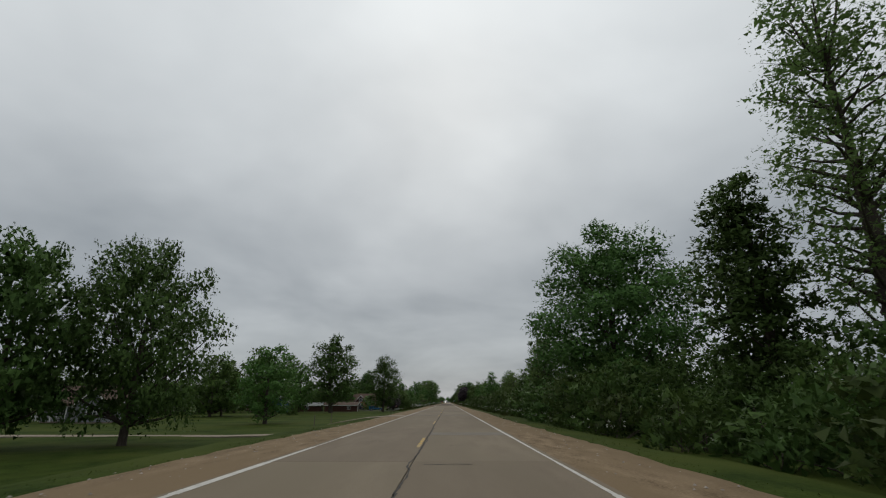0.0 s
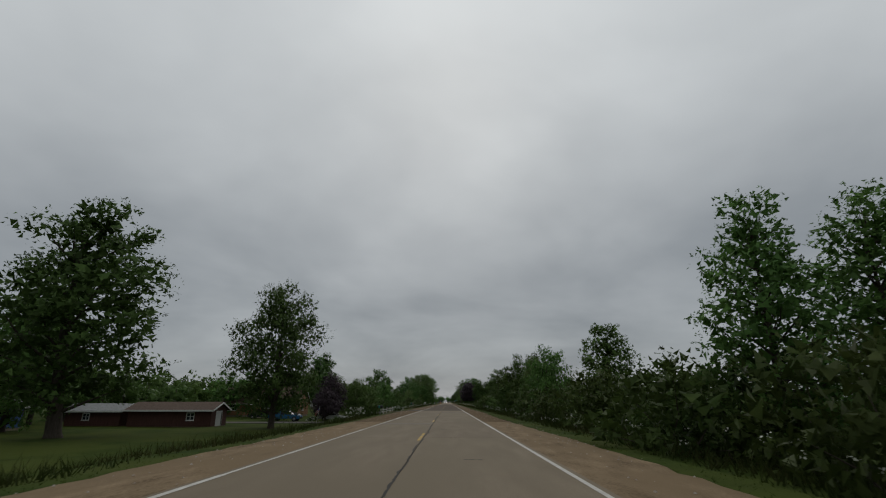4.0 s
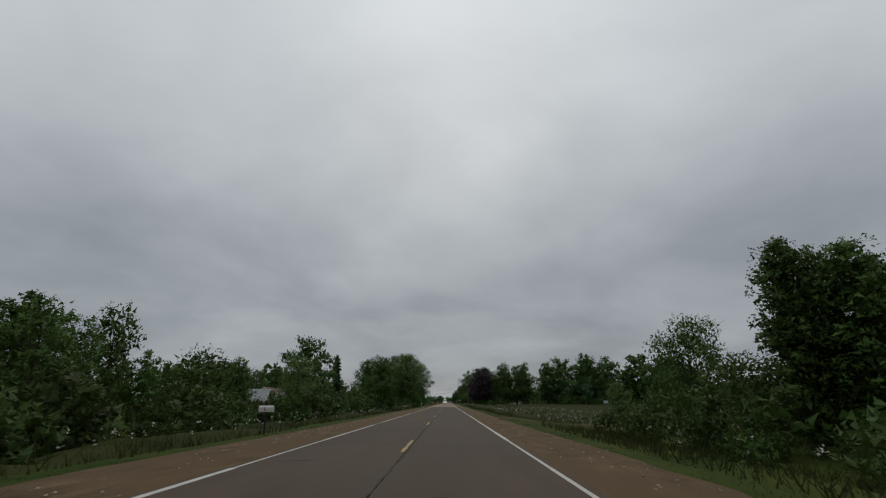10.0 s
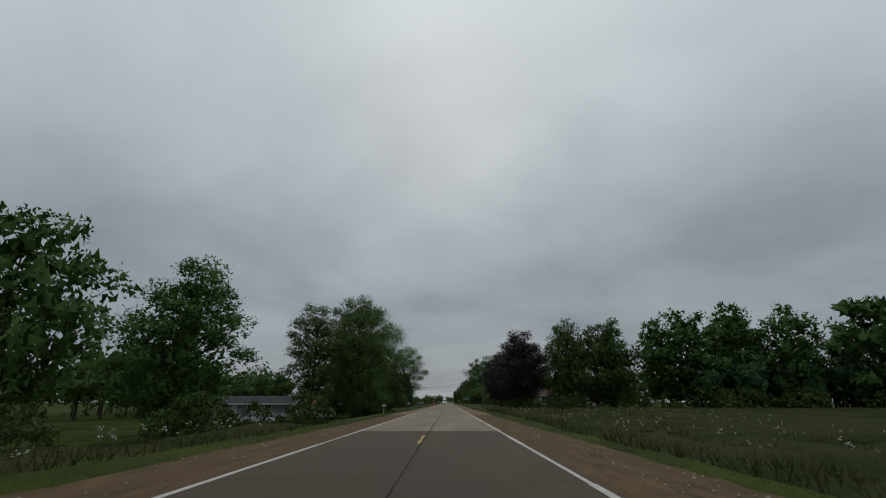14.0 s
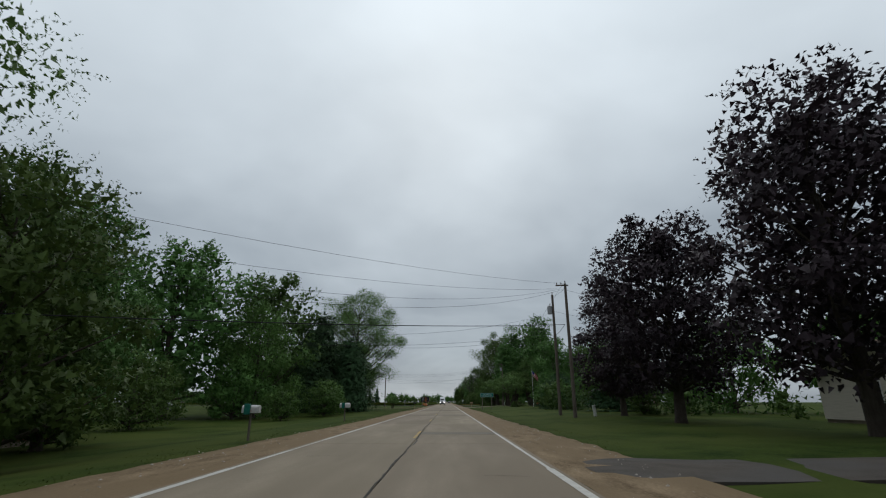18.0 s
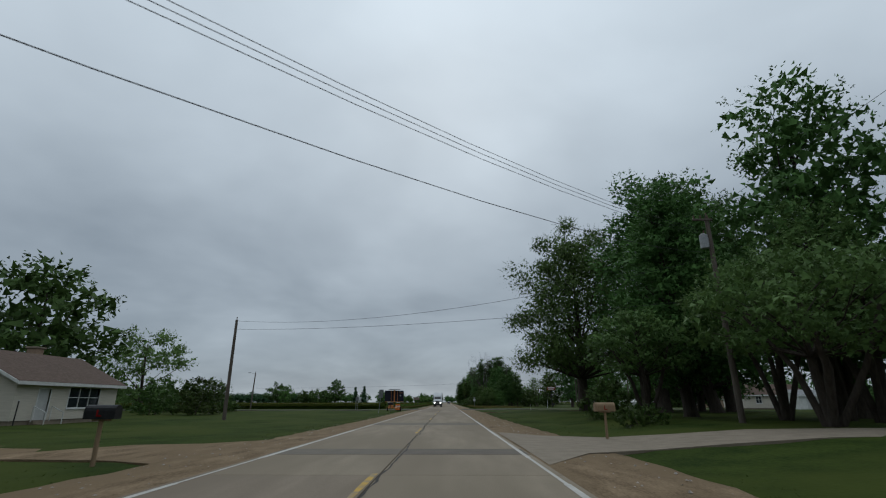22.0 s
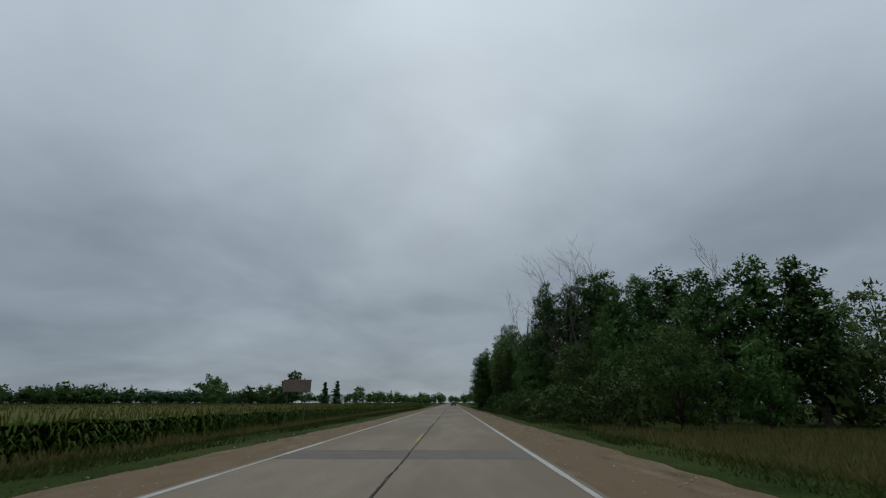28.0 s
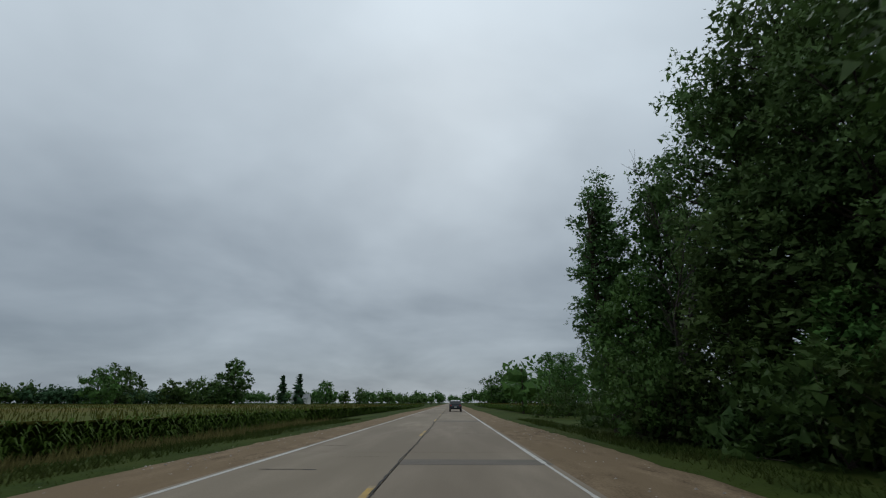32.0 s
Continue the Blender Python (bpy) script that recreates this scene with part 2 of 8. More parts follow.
def mesh_part(name, me, parent, label=""):
    ob = new(name, me)
    ob.parent = parent
    if label:
        tagged(ob, label)
    return ob


def box(bm, x0, y0, z0, x1, y1, z1, bevel=0.0, m=None):
    r = bmesh.ops.create_cube(bm, size=1.0)
    vs = r["verts"]
    for v in vs:
        v.co = Vector(((x0 + x1) / 2 + v.co.x * (x1 - x0), (y0 + y1) / 2 + v.co.y * (y1 - y0), (z0 + z1) / 2 + v.co.z * (z1 - z0)))
    if bevel:
        es = list({e for v in vs for e in v.link_edges})
        out = bmesh.ops.bevel(bm, geom=es, offset=bevel, segments=1, affect="EDGES")
        vs = list({v for f in out["faces"] for v in f.verts} | {v for v in vs if v.is_valid})
    if m is not None:
        bmesh.ops.transform(bm, matrix=m, verts=[v for v in vs if v.is_valid])
    return vs


def rod(bm, a, b, r0, r1=None, sides=8):
    """A tapered rod between two points."""
    a, b = Vector(a), Vector(b)
    r1 = r0 if r1 is None else r1
    m = Matrix.Translation((a + b) / 2) @ (b - a).to_track_quat("Z", "Y").to_matrix().to_4x4()
    bmesh.ops.create_cone(bm, cap_ends=True, segments=sides, radius1=r0, radius2=r1, depth=(b - a).length, matrix=m)


def prism(bm, outline, y0, y1, m=None):
    """An outline of (x, z) pulled from y0 to y1."""
    a = [bm.verts.new((x, y0, z)) for x, z in outline]
    b = [bm.verts.new((x, y1, z)) for x, z in outline]
    bm.faces.new(a)
    bm.faces.new(b[::-1])
    k = len(a)
    for i in range(k):
        bm.faces.new((a[i], b[i], b[(i + 1) % k], a[(i + 1) % k])[::-1])
    if m is not None:
        bmesh.ops.transform(bm, matrix=m, verts=a + b)
    bmesh.ops.recalc_face_normals(bm, faces=bm.faces[:])


def empty(name, x, y, z=None, rz=0.0):
    ob = new(name)
    ob.matrix_basis = pose(x, y, gz(x, y) if z is None else z, 0, 0, rz)
    return ob


def tube(path, radii, sides=6):
    """Vertices and faces of a bent, tapering limb."""
    path = [Vector(p) for p in path]
    vs, fs = [], []
    for i, p in enumerate(path):
        d = (path[min(i + 1, len(path) - 1)] - path[max(i - 1, 0)]).normalized()
        q = d.to_track_quat("Z", "Y")
        for k in range(sides):
            a = 2 * math.pi * k / sides
            vs.append(p + q @ Vector((math.cos(a) * radii[i], math.sin(a) * radii[i], 0)))
        if i:
            for k in range(sides):
                b = (i - 1) * sides
                fs.append((b + k, b + (k + 1) % sides, b + sides + (k + 1) % sides, b + sides + k))
    return vs, fs


# ---- trees: a trunk with limbs, and a crown of leaf clumps that end in sprigs ----
# kind: foot of the crown, clump size as a share of the spread, leaves against open sky, sprigs, droop, leaf width
KINDS = {
    "broad": (0.07, 0.29, 1.30, 1.0, 0.15, 0.70),
    "open": (0.10, 0.27, 1.02, 1.2, 0.10, 0.60),
    "spreading": (0.14, 0.25, 1.20, 1.3, 0.15, 0.60),
    "shade": (0.38, 0.30, 0.92, 1.2, 0.20, 0.55),
    "tall": (0.07, 0.28, 1.20, 1.1, 0.10, 0.65),
    "round": (0.03, 0.30, 1.00, 1.0, 0.15, 0.62),
    "purple": (0.11, 0.27, 1.15, 0.9, 0.20, 0.80),
    "feathery": (0.06, 0.30, 0.72, 1.5, 0.25, 0.42),
    "vine": (0.02, 0.27, 1.05, 0.7, 0.70, 0.65),
    "bush": (0.00, 0.35, 0.95, 1.4, 0.00, 0.50),
}
WORDS = {
    "broad": ("dense broad-crowned maple with dark green summer leaves", "tree"),
    "open": ("tall spreading tree with an open airy green crown", "tree"),
    "spreading": ("old wide-spreading tree with low boughs and light gaps", "tree"),
    "shade": ("low shade tree with a flat crown over bare stems", "tree"),
    "tall": ("tall narrow poplar with layered mid-green leaf clumps", "tree"),
    "round": ("medium roadside tree with a rounded green crown", "tree"),
    "purple": ("purple-leaved maple with a nearly black dense crown", "tree"),
    "conifer": ("dark green conifer with drooping layered boughs", "conifer"),
    "pine": ("dark green pine with wide flat layered boughs", "pine"),
    "bush": ("wild green roadside shrub with loose leafy stems", "shrub"),
    "feathery": ("slender young tree with light feathery grey-green foliage", "tree"),
    "bare": ("dead bare tree with thin grey branching twigs", "dead tree"),
    "vine": ("dead trunk draped all over in green climbing vines", "vine-covered tree"),
}
made_trees = {}


def unit(v):
    return v / (np.linalg.norm(v, axis=1, keepdims=True) + 1e-9)


def leaves_at(rng, c, away, length, width=0.6, droop=0.0, along=0.7):
    """Pointed three-cornered leaves at the places c, growing roughly along the ways 'away'. Gives corners and a soft facing each."""
    k = len(c)
    a = rng.normal(size=(k, 3)) * 0.8 + away * along
    a[:, 2] -= droop
    a = unit(a)
    b = unit(np.cross(a, away + 0.8 * rng.normal(size=(k, 3))))
    ln = np.asarray(length) * (0.55 + 0.9 * rng.random((k, 1)))
    v = np.stack([c + a * ln * 0.62, c - a * ln * 0.30 + b * ln * width * 0.5, c - a * ln * 0.38 - b * ln * width * 0.5], 1)
    face = unit(0.75 * away + (0, 0, 0.30) + 0.20 * rng.normal(size=(k, 3)))
    n = np.cross(v[:, 1] - v[:, 0], v[:, 2] - v[:, 0])
    flip = (n * face).sum(1) < 0
    v[flip] = v[flip][:, ::-1]
    return v, face


def leafy(name, groups, mat):
    """One mesh of leaves that are lit as the clumps they belong to."""
    v = np.concatenate([g[0] for g in groups])
    n = np.concatenate([g[1] for g in groups])
    me = quads_mesh(name, v, mat, 3)
    me.polygons.foreach_set("use_smooth", np.ones(len(v), bool))
    me.normals_split_custom_set_from_vertices(np.repeat(n, 3, 0).astype(np.float32))
    return me


def clump_leaves(rng, centres, sizes, mid, per, leaf, width=0.6, droop=0.0, sprig=1.0, inner=0.3):
    """Leaves of round clumps: a few broad ones deep within, fine ones on the outside, and sprigs that stand out."""
    k = len(centres)
    out = []
    sizes = np.broadcast_to(sizes, (k, 3))

    def on(per_one, reach, grow, ln, wd):
        if per_one < 1:
            return
        d = rng.normal(size=(k * per_one, 3))
        d[:, 2] += 0.15
        d = unit(d)
        c = np.repeat(centres, per_one, 0) + d * np.repeat(sizes, per_one, 0) * reach * rng.random((len(d), 1)) ** grow
        away = unit(0.75 * d + 0.45 * unit(c - mid))
        out.append(leaves_at(rng, c, away, ln if np.isscalar(ln) else np.repeat(ln, per_one, 0), wd, droop))

    on(int(per * 0.38), 0.80, 0.45, inner, 0.72)
    on(int(per * 0.40), 1.0, 0.33, leaf, width)
    # sprigs: short dense rows of leaves towards the light
    s = max(1, int(per * 0.22 * sprig / 9))
    d = unit(rng.normal(size=(k * s, 3)) * 0.8 + 0.9 * np.repeat(unit(centres - mid), s, 0) + (0, 0, 0.40))
    start = np.repeat(centres, s, 0) + d * np.repeat(sizes, s, 0) * 0.80
    reach = np.repeat(sizes, s, 0) * (0.14 + 0.30 * rng.random((len(d), 1)))
    f = (np.arange(9) + 0.3) / 9
    c = start[:, None] + d[:, None] * reach[:, None] * f[None, :, None] + rng.normal(size=(len(d), 9, 3)) * leaf * 0.55 * (1.2 - f[None, :, None])
    ln = leaf * (1.10 - 0.45 * f)
    out.append(leaves_at(rng, c.reshape(-1, 3), np.repeat(d, 9, 0), np.tile(ln, len(d))[:, None], width * 0.9, droop * 0.5, 0.8))
    return out


def crown_shape(kind, seed, q, ang):
    """Spread of the crown at the height q (0 foot to 1 top) in the direction ang, as a share of the greatest."""
    if kind == "tall":
        base = np.sin(np.pi * np.clip(0.10 + 0.86 * q, 0, 1)) ** 0.55 * (1.06 - 0.32 * q)
    elif kind in ("open", "feathery"):
        base = np.sin(np.pi * np.clip(0.06 + 0.86 * q, 0, 1)) ** 0.65 * (0.90 + 0.14 * q)
    elif kind == "spreading":
        base = np.sin(np.pi * np.clip(0.20 + 0.76 * q, 0, 1)) ** 0.6 * (1.10 - 0.30 * q)
    elif kind == "vine":
        base = (0.70 + 0.30 * np.sin(4 * q + seed)) * np.clip((1.05 - q) * 5, 0, 1) ** 0.5
    elif kind == "bush":
        base = np.sqrt(np.clip(1 - q * q, 0, 1)) * 0.95 + 0.05
    else:
        base = np.sin(np.pi * np.clip(0.14 + 0.80 * q, 0, 1)) ** 0.62 * (1.08 - 0.26 * q)
    return base * (1 + 0.13 * np.sin(3 * ang + seed) * np.sin(5 * q + 2 * seed) + 0.09 * np.sin(5 * ang - seed * 1.7 + 7 * q))


def crown_parts(kind, seed, h, r, reach, rich=1.0):
    """Crown and trunk of a tree of height h and spread r, in metres; reach 0 stands near the road, 3 far off."""
    foot, size, cover, sprig, droop, width = KINDS[kind]
    rng = np.random.default_rng(seed)
    z0, high = h * foot, h * (1 - foot)
    s0 = size * (r * r * high * 0.5) ** (1 / 3)
    clumps = int(np.clip((1.9, 1.7, 1.6, 1.1)[reach] * r * high / (s0 * s0) * 1.12, 9, 130))
    outline = math.pi * r * high / 2 * 0.85
    leaf = (0.165, 0.25, 0.42, 0.80)[reach] * (1.12 if kind == "bush" else 1.0) * min(1.25, (outline / 60) ** 0.2)
    if kind in ("spreading", "feathery"):
        leaf *= 0.75
    if kind == "open" and r > 9 and reach == 0:
        # great airy crowns over the road keep their small leaves
        leaf, rich = leaf * 0.72, 4.5
    most = (17500, 10500, 4500, 1800)[reach] * max(rich, 3.0 if kind == "purple" else 1.8 if kind in ("spreading", "open") else 1.0) // (6 if kind == "bush" else 1)
    one = 0.5 * (0.97 + 0.64 * width)
    want = min(most, cover * 3.7 * outline / (leaf * leaf * one))
    # a large crown takes larger leaves, above all within, so that it stays closed
    need = (cover * 3.7 * outline / (want * one)) ** 0.5
    leaf = max(leaf, 0.72 * need)
    inner = 1.85 * max(leaf, 0.9 * need)
    per = max(16, int(want / clumps))
    # places of the clumps: well apart, mostly towards the outside
    k = clumps * 9
    q, ang = rng.random(k) ** 0.85, rng.random(k) * 2 * math.pi
    rho = 0.30 + 0.595 * rng.random(k) ** 0.6
    rad = crown_shape(kind, seed, q, ang) * r * rho
    cand = np.stack([np.cos(ang) * rad, np.sin(ang) * rad, z0 + high * (0.06 + 0.85 * q)], 1)
    pick, gap = [0], np.full(k, 1e9)
    while len(pick) < clumps:
        gap = np.minimum(gap, np.linalg.norm((cand - cand[pick[-1]]) * (1, 1, 0.8), axis=1))
        pick.append(int(np.argmax(gap * (0.72 + 0.28 * rng.random(k)))))
    pos = cand[pick]
    s = s0 * (0.70 + 0.60 * rng.random((clumps, 1)))
    sizes = s * np.array((1.0, 1.0, 0.68 if kind == "open" else 0.80))
    mid = np.array((0, 0, z0 + high * 0.42))
    groups = clump_leaves(rng, pos, sizes, mid, per, leaf, width, droop, sprig, inner)
    if cover > 0.9 and kind != "bush":
        # shaded leaves deep inside close the crown
        n = int(want * (0.09 if cover > 1.1 else 0.05))
        qq, aa = rng.random(n), rng.random(n) * 2 * math.pi
        rr = crown_shape(kind, seed, qq, aa) * r * 0.64 * rng.random(n) ** 0.5
        c = np.stack([np.cos(aa) * rr, np.sin(aa) * rr, z0 + high * (0.08 + 0.74 * qq)], 1)
        groups.append(leaves_at(rng, c, unit(c - mid), inner * 1.35, 0.8))
    crown = leafy("crown", groups, LEAF[kind])
    # trunk, limbs to the clumps, twigs
    vs, fs = [], []

    def add(path, radii, sides):
        a, b = tube(path, radii, sides)
        o = len(vs)
        vs.extend(a)
        fs.extend([tuple(i + o for i in e) for e in b])

    bend = rng.normal(size=2) * 0.02 * h
    thick = 0.016 * h + 0.018 * r
    if kind == "bush":
        for i in range(min(6, clumps)):
            add([(rng.normal() * 0.1 * r, rng.normal() * 0.1 * r, -0.3), Vector(pos[i]) * 0.55, Vector(pos[i])], [0.03, 0.022, 0.008], 4)
        return crown, mesh_of("stems", vs, fs, M_BARK)

    def spine(z):
        f = z / h
        return Vector((bend[0] * math.sin(3 * f), bend[1] * math.sin(2.2 * f), z))

    if kind == "shade":
        # several stems from one root
        for k in range(4):
            a = 1.6 * k + seed
            e = Vector((math.cos(a) * 0.45 * r, math.sin(a) * 0.45 * r, 0.62 * h))
            add([(0.1 * math.cos(a), 0.1 * math.sin(a), -0.3), e * 0.5 + Vector((-0.05 * r, 0.04 * r, 0)), e], [thick * 0.8, thick * 0.6, thick * 0.3], 6)
    tops = [-0.4, 0.02 * h, 0.12 * h, 0.3 * h, 0.5 * h, 0.68 * h, 0.85 * h]
    add([spine(z) for z in tops], [thick * w for w in (1.45, 1.08, 0.92, 0.75, 0.5, 0.28, 0.06)], 7 if reach < 2 else 5)
    for i in range(clumps if reach == 0 and kind != "broad" else clumps // 2):
        e = Vector(pos[i])
        side = math.hypot(e.x, e.y)
        z = max(h * foot * 0.9 + 0.02 * h, min(0.72 * h, e.z - side * rng.uniform(0.55, 1.05)))
        a = spine(z)
        m1 = a.lerp(e, 0.5) + Vector((rng.normal() * 0.05 * r, rng.normal() * 0.05 * r, -0.04 * side + 0.02 * r))
        w = thick * (0.26 if kind == "spreading" else 0.36) * (1 - 0.6 * z / h)
        add([a, m1, e], [w, w * 0.6, w * 0.15], 4 if reach < 2 else 3)
        for _ in range(1 if reach == 0 and kind in ("open", "spreading", "feathery") else 0):
            add([m1.lerp(e, rng.uniform(0.3, 0.8)), e + Vector(rng.normal(size=3) * sizes[i] * 0.4)], [w * 0.3, 0.008], 3)
    return crown, mesh_of("trunk", vs, fs, M_DEAD if kind == "vine" else M_BARK, True)


def bare_mesh(seed, h):
    """A dead tree: three orders of forking branches."""
    rng = np.random.default_rng(seed)
    vs, fs = [], []

    def grow(s, d, ln, r, order):
        pts, rad = [s], [r]
        for i in range(4):
            d = (d + Vector(rng.normal(size=3) * 0.13) + Vector((0, 0, 0.07))).normalized()
            s = s + d * ln / 4
            pts.append(s)
            rad.append(r * (1 - 0.2 * (i + 1)) + 0.007)
        a, b = tube(pts, rad, 6 if order < 2 else 3)
        o = len(vs)
        vs.extend(a)
        fs.extend([tuple(i + o for i in q) for q in b])
        if order < 3:
            for k in range(6 if order < 2 else 5):
                j = rng.integers(1, 5)
                side = Vector(rng.normal(size=3))
                nd = (d * 1.15 + side.normalized() * 0.85 + Vector((0, 0, 0.15))).normalized()
                grow(pts[j], nd, ln * rng.uniform(0.36, 0.58), rad[j] * 0.55, order + 1)

    grow(Vector((0, 0, -0.4)), Vector((0.03, 0.02, 1)), h * 0.60, 0.011 * h, 0)
    top = max(v[2] for v in vs)
    return mesh_of("branches", [(v[0] * h / top, v[1] * h / top, v[2] * h / top) for v in vs], fs, M_DEAD)


def conifer_parts(seed, h, r, reach, blunt=0.85):
    """Layered boughs that droop and lift at their tips, each one a row of needle sprays."""
    rng = np.random.default_rng(seed)
    vs, fs = tube([(0, 0, -0.4), (0, 0, 0.2), (0.01 * h, 0, h * 0.5), (0, 0.005 * h, h * 0.97)], [0.026 * h, 0.020 * h, 0.012 * h, 0.003 * h], 8)
    tiers = (25, 20, 14, 9)[reach]
    per = (32, 20, 9, 6)[reach]
    spots, ways = [], []
    for i in range(tiers):
        t = i / (tiers - 1)
        zz = h * (0.04 + 0.93 * t)
        rr = r * (1.03 - t) ** blunt * (0.88 + 0.26 * rng.random())
        count = max(5, int((15, 13, 9, 7)[reach] * (1 - 0.55 * t)))
        for k in range(count):
            a = 2 * math.pi * (k + rng.random()) / count
            ln = rr * rng.uniform(0.6, 1.1)
            d = np.array([math.cos(a), math.sin(a), 0.0])
            f = (np.arange(per) + 0.6) / per
            c = np.array([0, 0, zz + rng.normal() * 0.02 * h]) + d * ln * f[:, None]
            c[:, 2] += ln * (-0.30 * f + 0.20 * f ** 3 + 0.25 * t * f)
            c += rng.normal(size=(per, 3)) * (0.11, 0.11, 0.05) * ln * (0.4 + f[:, None])
            spots.append(c)
            ways.append(np.repeat([d + (0, 0, 0.2)], per, 0))
    c, w = np.concatenate(spots), unit(np.concatenate(ways))
    leaf = math.sqrt(1.25 * 2 * r * h / (0.27 * len(c)) * 1.5)
    groups = [leaves_at(rng, c, w, leaf * 1.15, 0.34, 0.25, 1.1)]
    n = len(c) // 5
    q = rng.random(n) ** 1.4
    aa = rng.random(n) * 2 * math.pi
    rr = r * (1 - q) ** blunt * 0.6 * rng.random(n) ** 0.5
    inner = np.stack([np.cos(aa) * rr, np.sin(aa) * rr, h * (0.06 + 0.86 * q)], 1)
    groups.append(leaves_at(rng, inner, unit(inner * (1, 1, 0) + 1e-4), leaf * 1.9, 0.7, 0.3))
    return leafy("crown", groups, LEAF["conifer"]), mesh_of("trunk", vs, fs, M_BARK, True)


tree_count = [0]


def tree(kind, x, y, h, r):
    """A tree of height h and spread r. Trees of nearly one size share their meshes, turned and stretched a little."""
    tree_count[0] += 1
    i = tree_count[0]
    away = abs(x)
    reach = 0 if away < 26 and h > 4 else 1 if away < 40 else 2 if away < 70 else 3
    if y > 990:
        reach = 3 if away > 60 else 2
    # tall crowns that hang close over the road get finer leaves
    rich = 2.3 if away < 21 and h > 12.5 and (y < 60 or 480 < y < 720 or 925 < y < 945) else 1.0
    variant = (i * 7) % (3 if kind in ("round", "bush", "broad") else 2)
    bh, br = round(math.log(h) / 0.34), round(math.log(r) / 0.40)
    key = (kind, variant, reach, bh, br, rich)
    z = gz(x, y)
    ph, pr = math.exp(bh * 0.34), math.exp(br * 0.40)
    m = Matrix.LocRotScale((x, y, z), Euler((0, 0, i * 2.4)), Vector((r / pr, r / pr, h / ph)))
    label, cat = WORDS[kind]
    if kind in ("broad", "round", "purple", "conifer", "pine", "bare", "bush"):
        low, high = (1.6, 3.6) if kind == "bush" else (6.5, 14.0)
        label = ("small " if h < low else "large " if h > high else "") + label
    group = "roadside " + ("shrubs" if kind == "bush" else "trees")
    if key in made_trees:
        first = made_trees[key].scale
        twin = copy_thing(made_trees[key], Matrix.LocRotScale((x, y, z), Euler((0, 0, i * 2.4)), Vector((r / pr / first.x, r / pr / first.y, h / ph / first.z))))
        return tagged(twin, label, cat, group)
    seed = 100 * variant + len(kind) * 7 + 3 + 11 * (bh + 9) + 29 * reach + 41 * (br + 9)
    top = new({"conifer": "conifer", "pine": "pine", "bush": "shrub", "bare": "dead_tree"}.get(kind, "tree"))
    tagged(top, label, cat, group)
    if kind == "bare":
        mesh_part("trunk", bare_mesh(seed, ph), top)
    else:
        crown, stem = conifer_parts(seed, ph, pr, reach, 0.85 if kind == "conifer" else 0.42) if kind in ("conifer", "pine") else crown_parts(kind, seed, ph, pr, reach, rich)
        mesh_part("stem" if kind == "bush" else "trunk", stem, top)
        mesh_part("foliage" if kind == "bush" else "crown", crown, top)
    made_trees[key] = top
    top.matrix_basis = m
    return top


def leaf_cards(rng, centres, sizes, per, length, droop=0.0, width=0.55):
    """Four-cornered leaves round the given centres."""
    k = len(centres) * per
    c = np.repeat(centres, per, 0)
    s = np.repeat(sizes, per, 0)
    d = rng.normal(size=(k, 3))
    d /= np.linalg.norm(d, axis=1, keepdims=True)
    c = c + d * s * (rng.random((k, 1)) ** 0.45)
    a = rng.normal(size=(k, 3)) * (1, 1, 0.55)
    a += d * 0.7
    a[:, 2] -= droop
    a /= np.linalg.norm(a, axis=1, keepdims=True)
    b = np.cross(a, rng.normal(size=(k, 3)))
    b /= np.linalg.norm(b, axis=1, keepdims=True) + 1e-6
    n = np.cross(a, b)
    ln = length * (0.6 + 0.8 * rng.random((k, 1)))
    w = ln * width * 0.5
    return np.stack([c - a * ln * 0.5, c + b * w + n * ln * 0.10 - a * ln * 0.05, c + a * ln * 0.5, c - b * w + n * ln * 0.10 - a * ln * 0.05], 1)


def sprays(rng, centres, sizes, per, length, droop=0.0, width=0.6, shell=0.30):
    """Pointed three-cornered leaves on the outside of round clumps; length may be one per leaf axis (x, y, z)."""
    k = len(centres) * per
    c = np.repeat(centres, per, 0)
    s = np.repeat(sizes, per, 0)
    d = rng.normal(size=(k, 3))
    d[:, 2] += 0.25
    d /= np.linalg.norm(d, axis=1, keepdims=True)
    c = c + d * s * (rng.random((k, 1)) ** shell) * (1 + 0.10 * rng.normal(size=(k, 1)))
    a = rng.normal(size=(k, 3)) + d * 0.6
    a[:, 2] -= droop
    a /= np.linalg.norm(a, axis=1, keepdims=True)
    b = np.cross(a, d + 0.7 * rng.normal(size=(k, 3)))
    b /= np.linalg.norm(b, axis=1, keepdims=True) + 1e-6
    ln = np.asarray(length) * (0.55 + 0.9 * rng.random((k, 1)))
    return np.stack([c + a * ln * 0.62, c - a * ln * 0.30 + b * ln * width * 0.5, c - a * ln * 0.38 - b * ln * width * 0.5], 1)


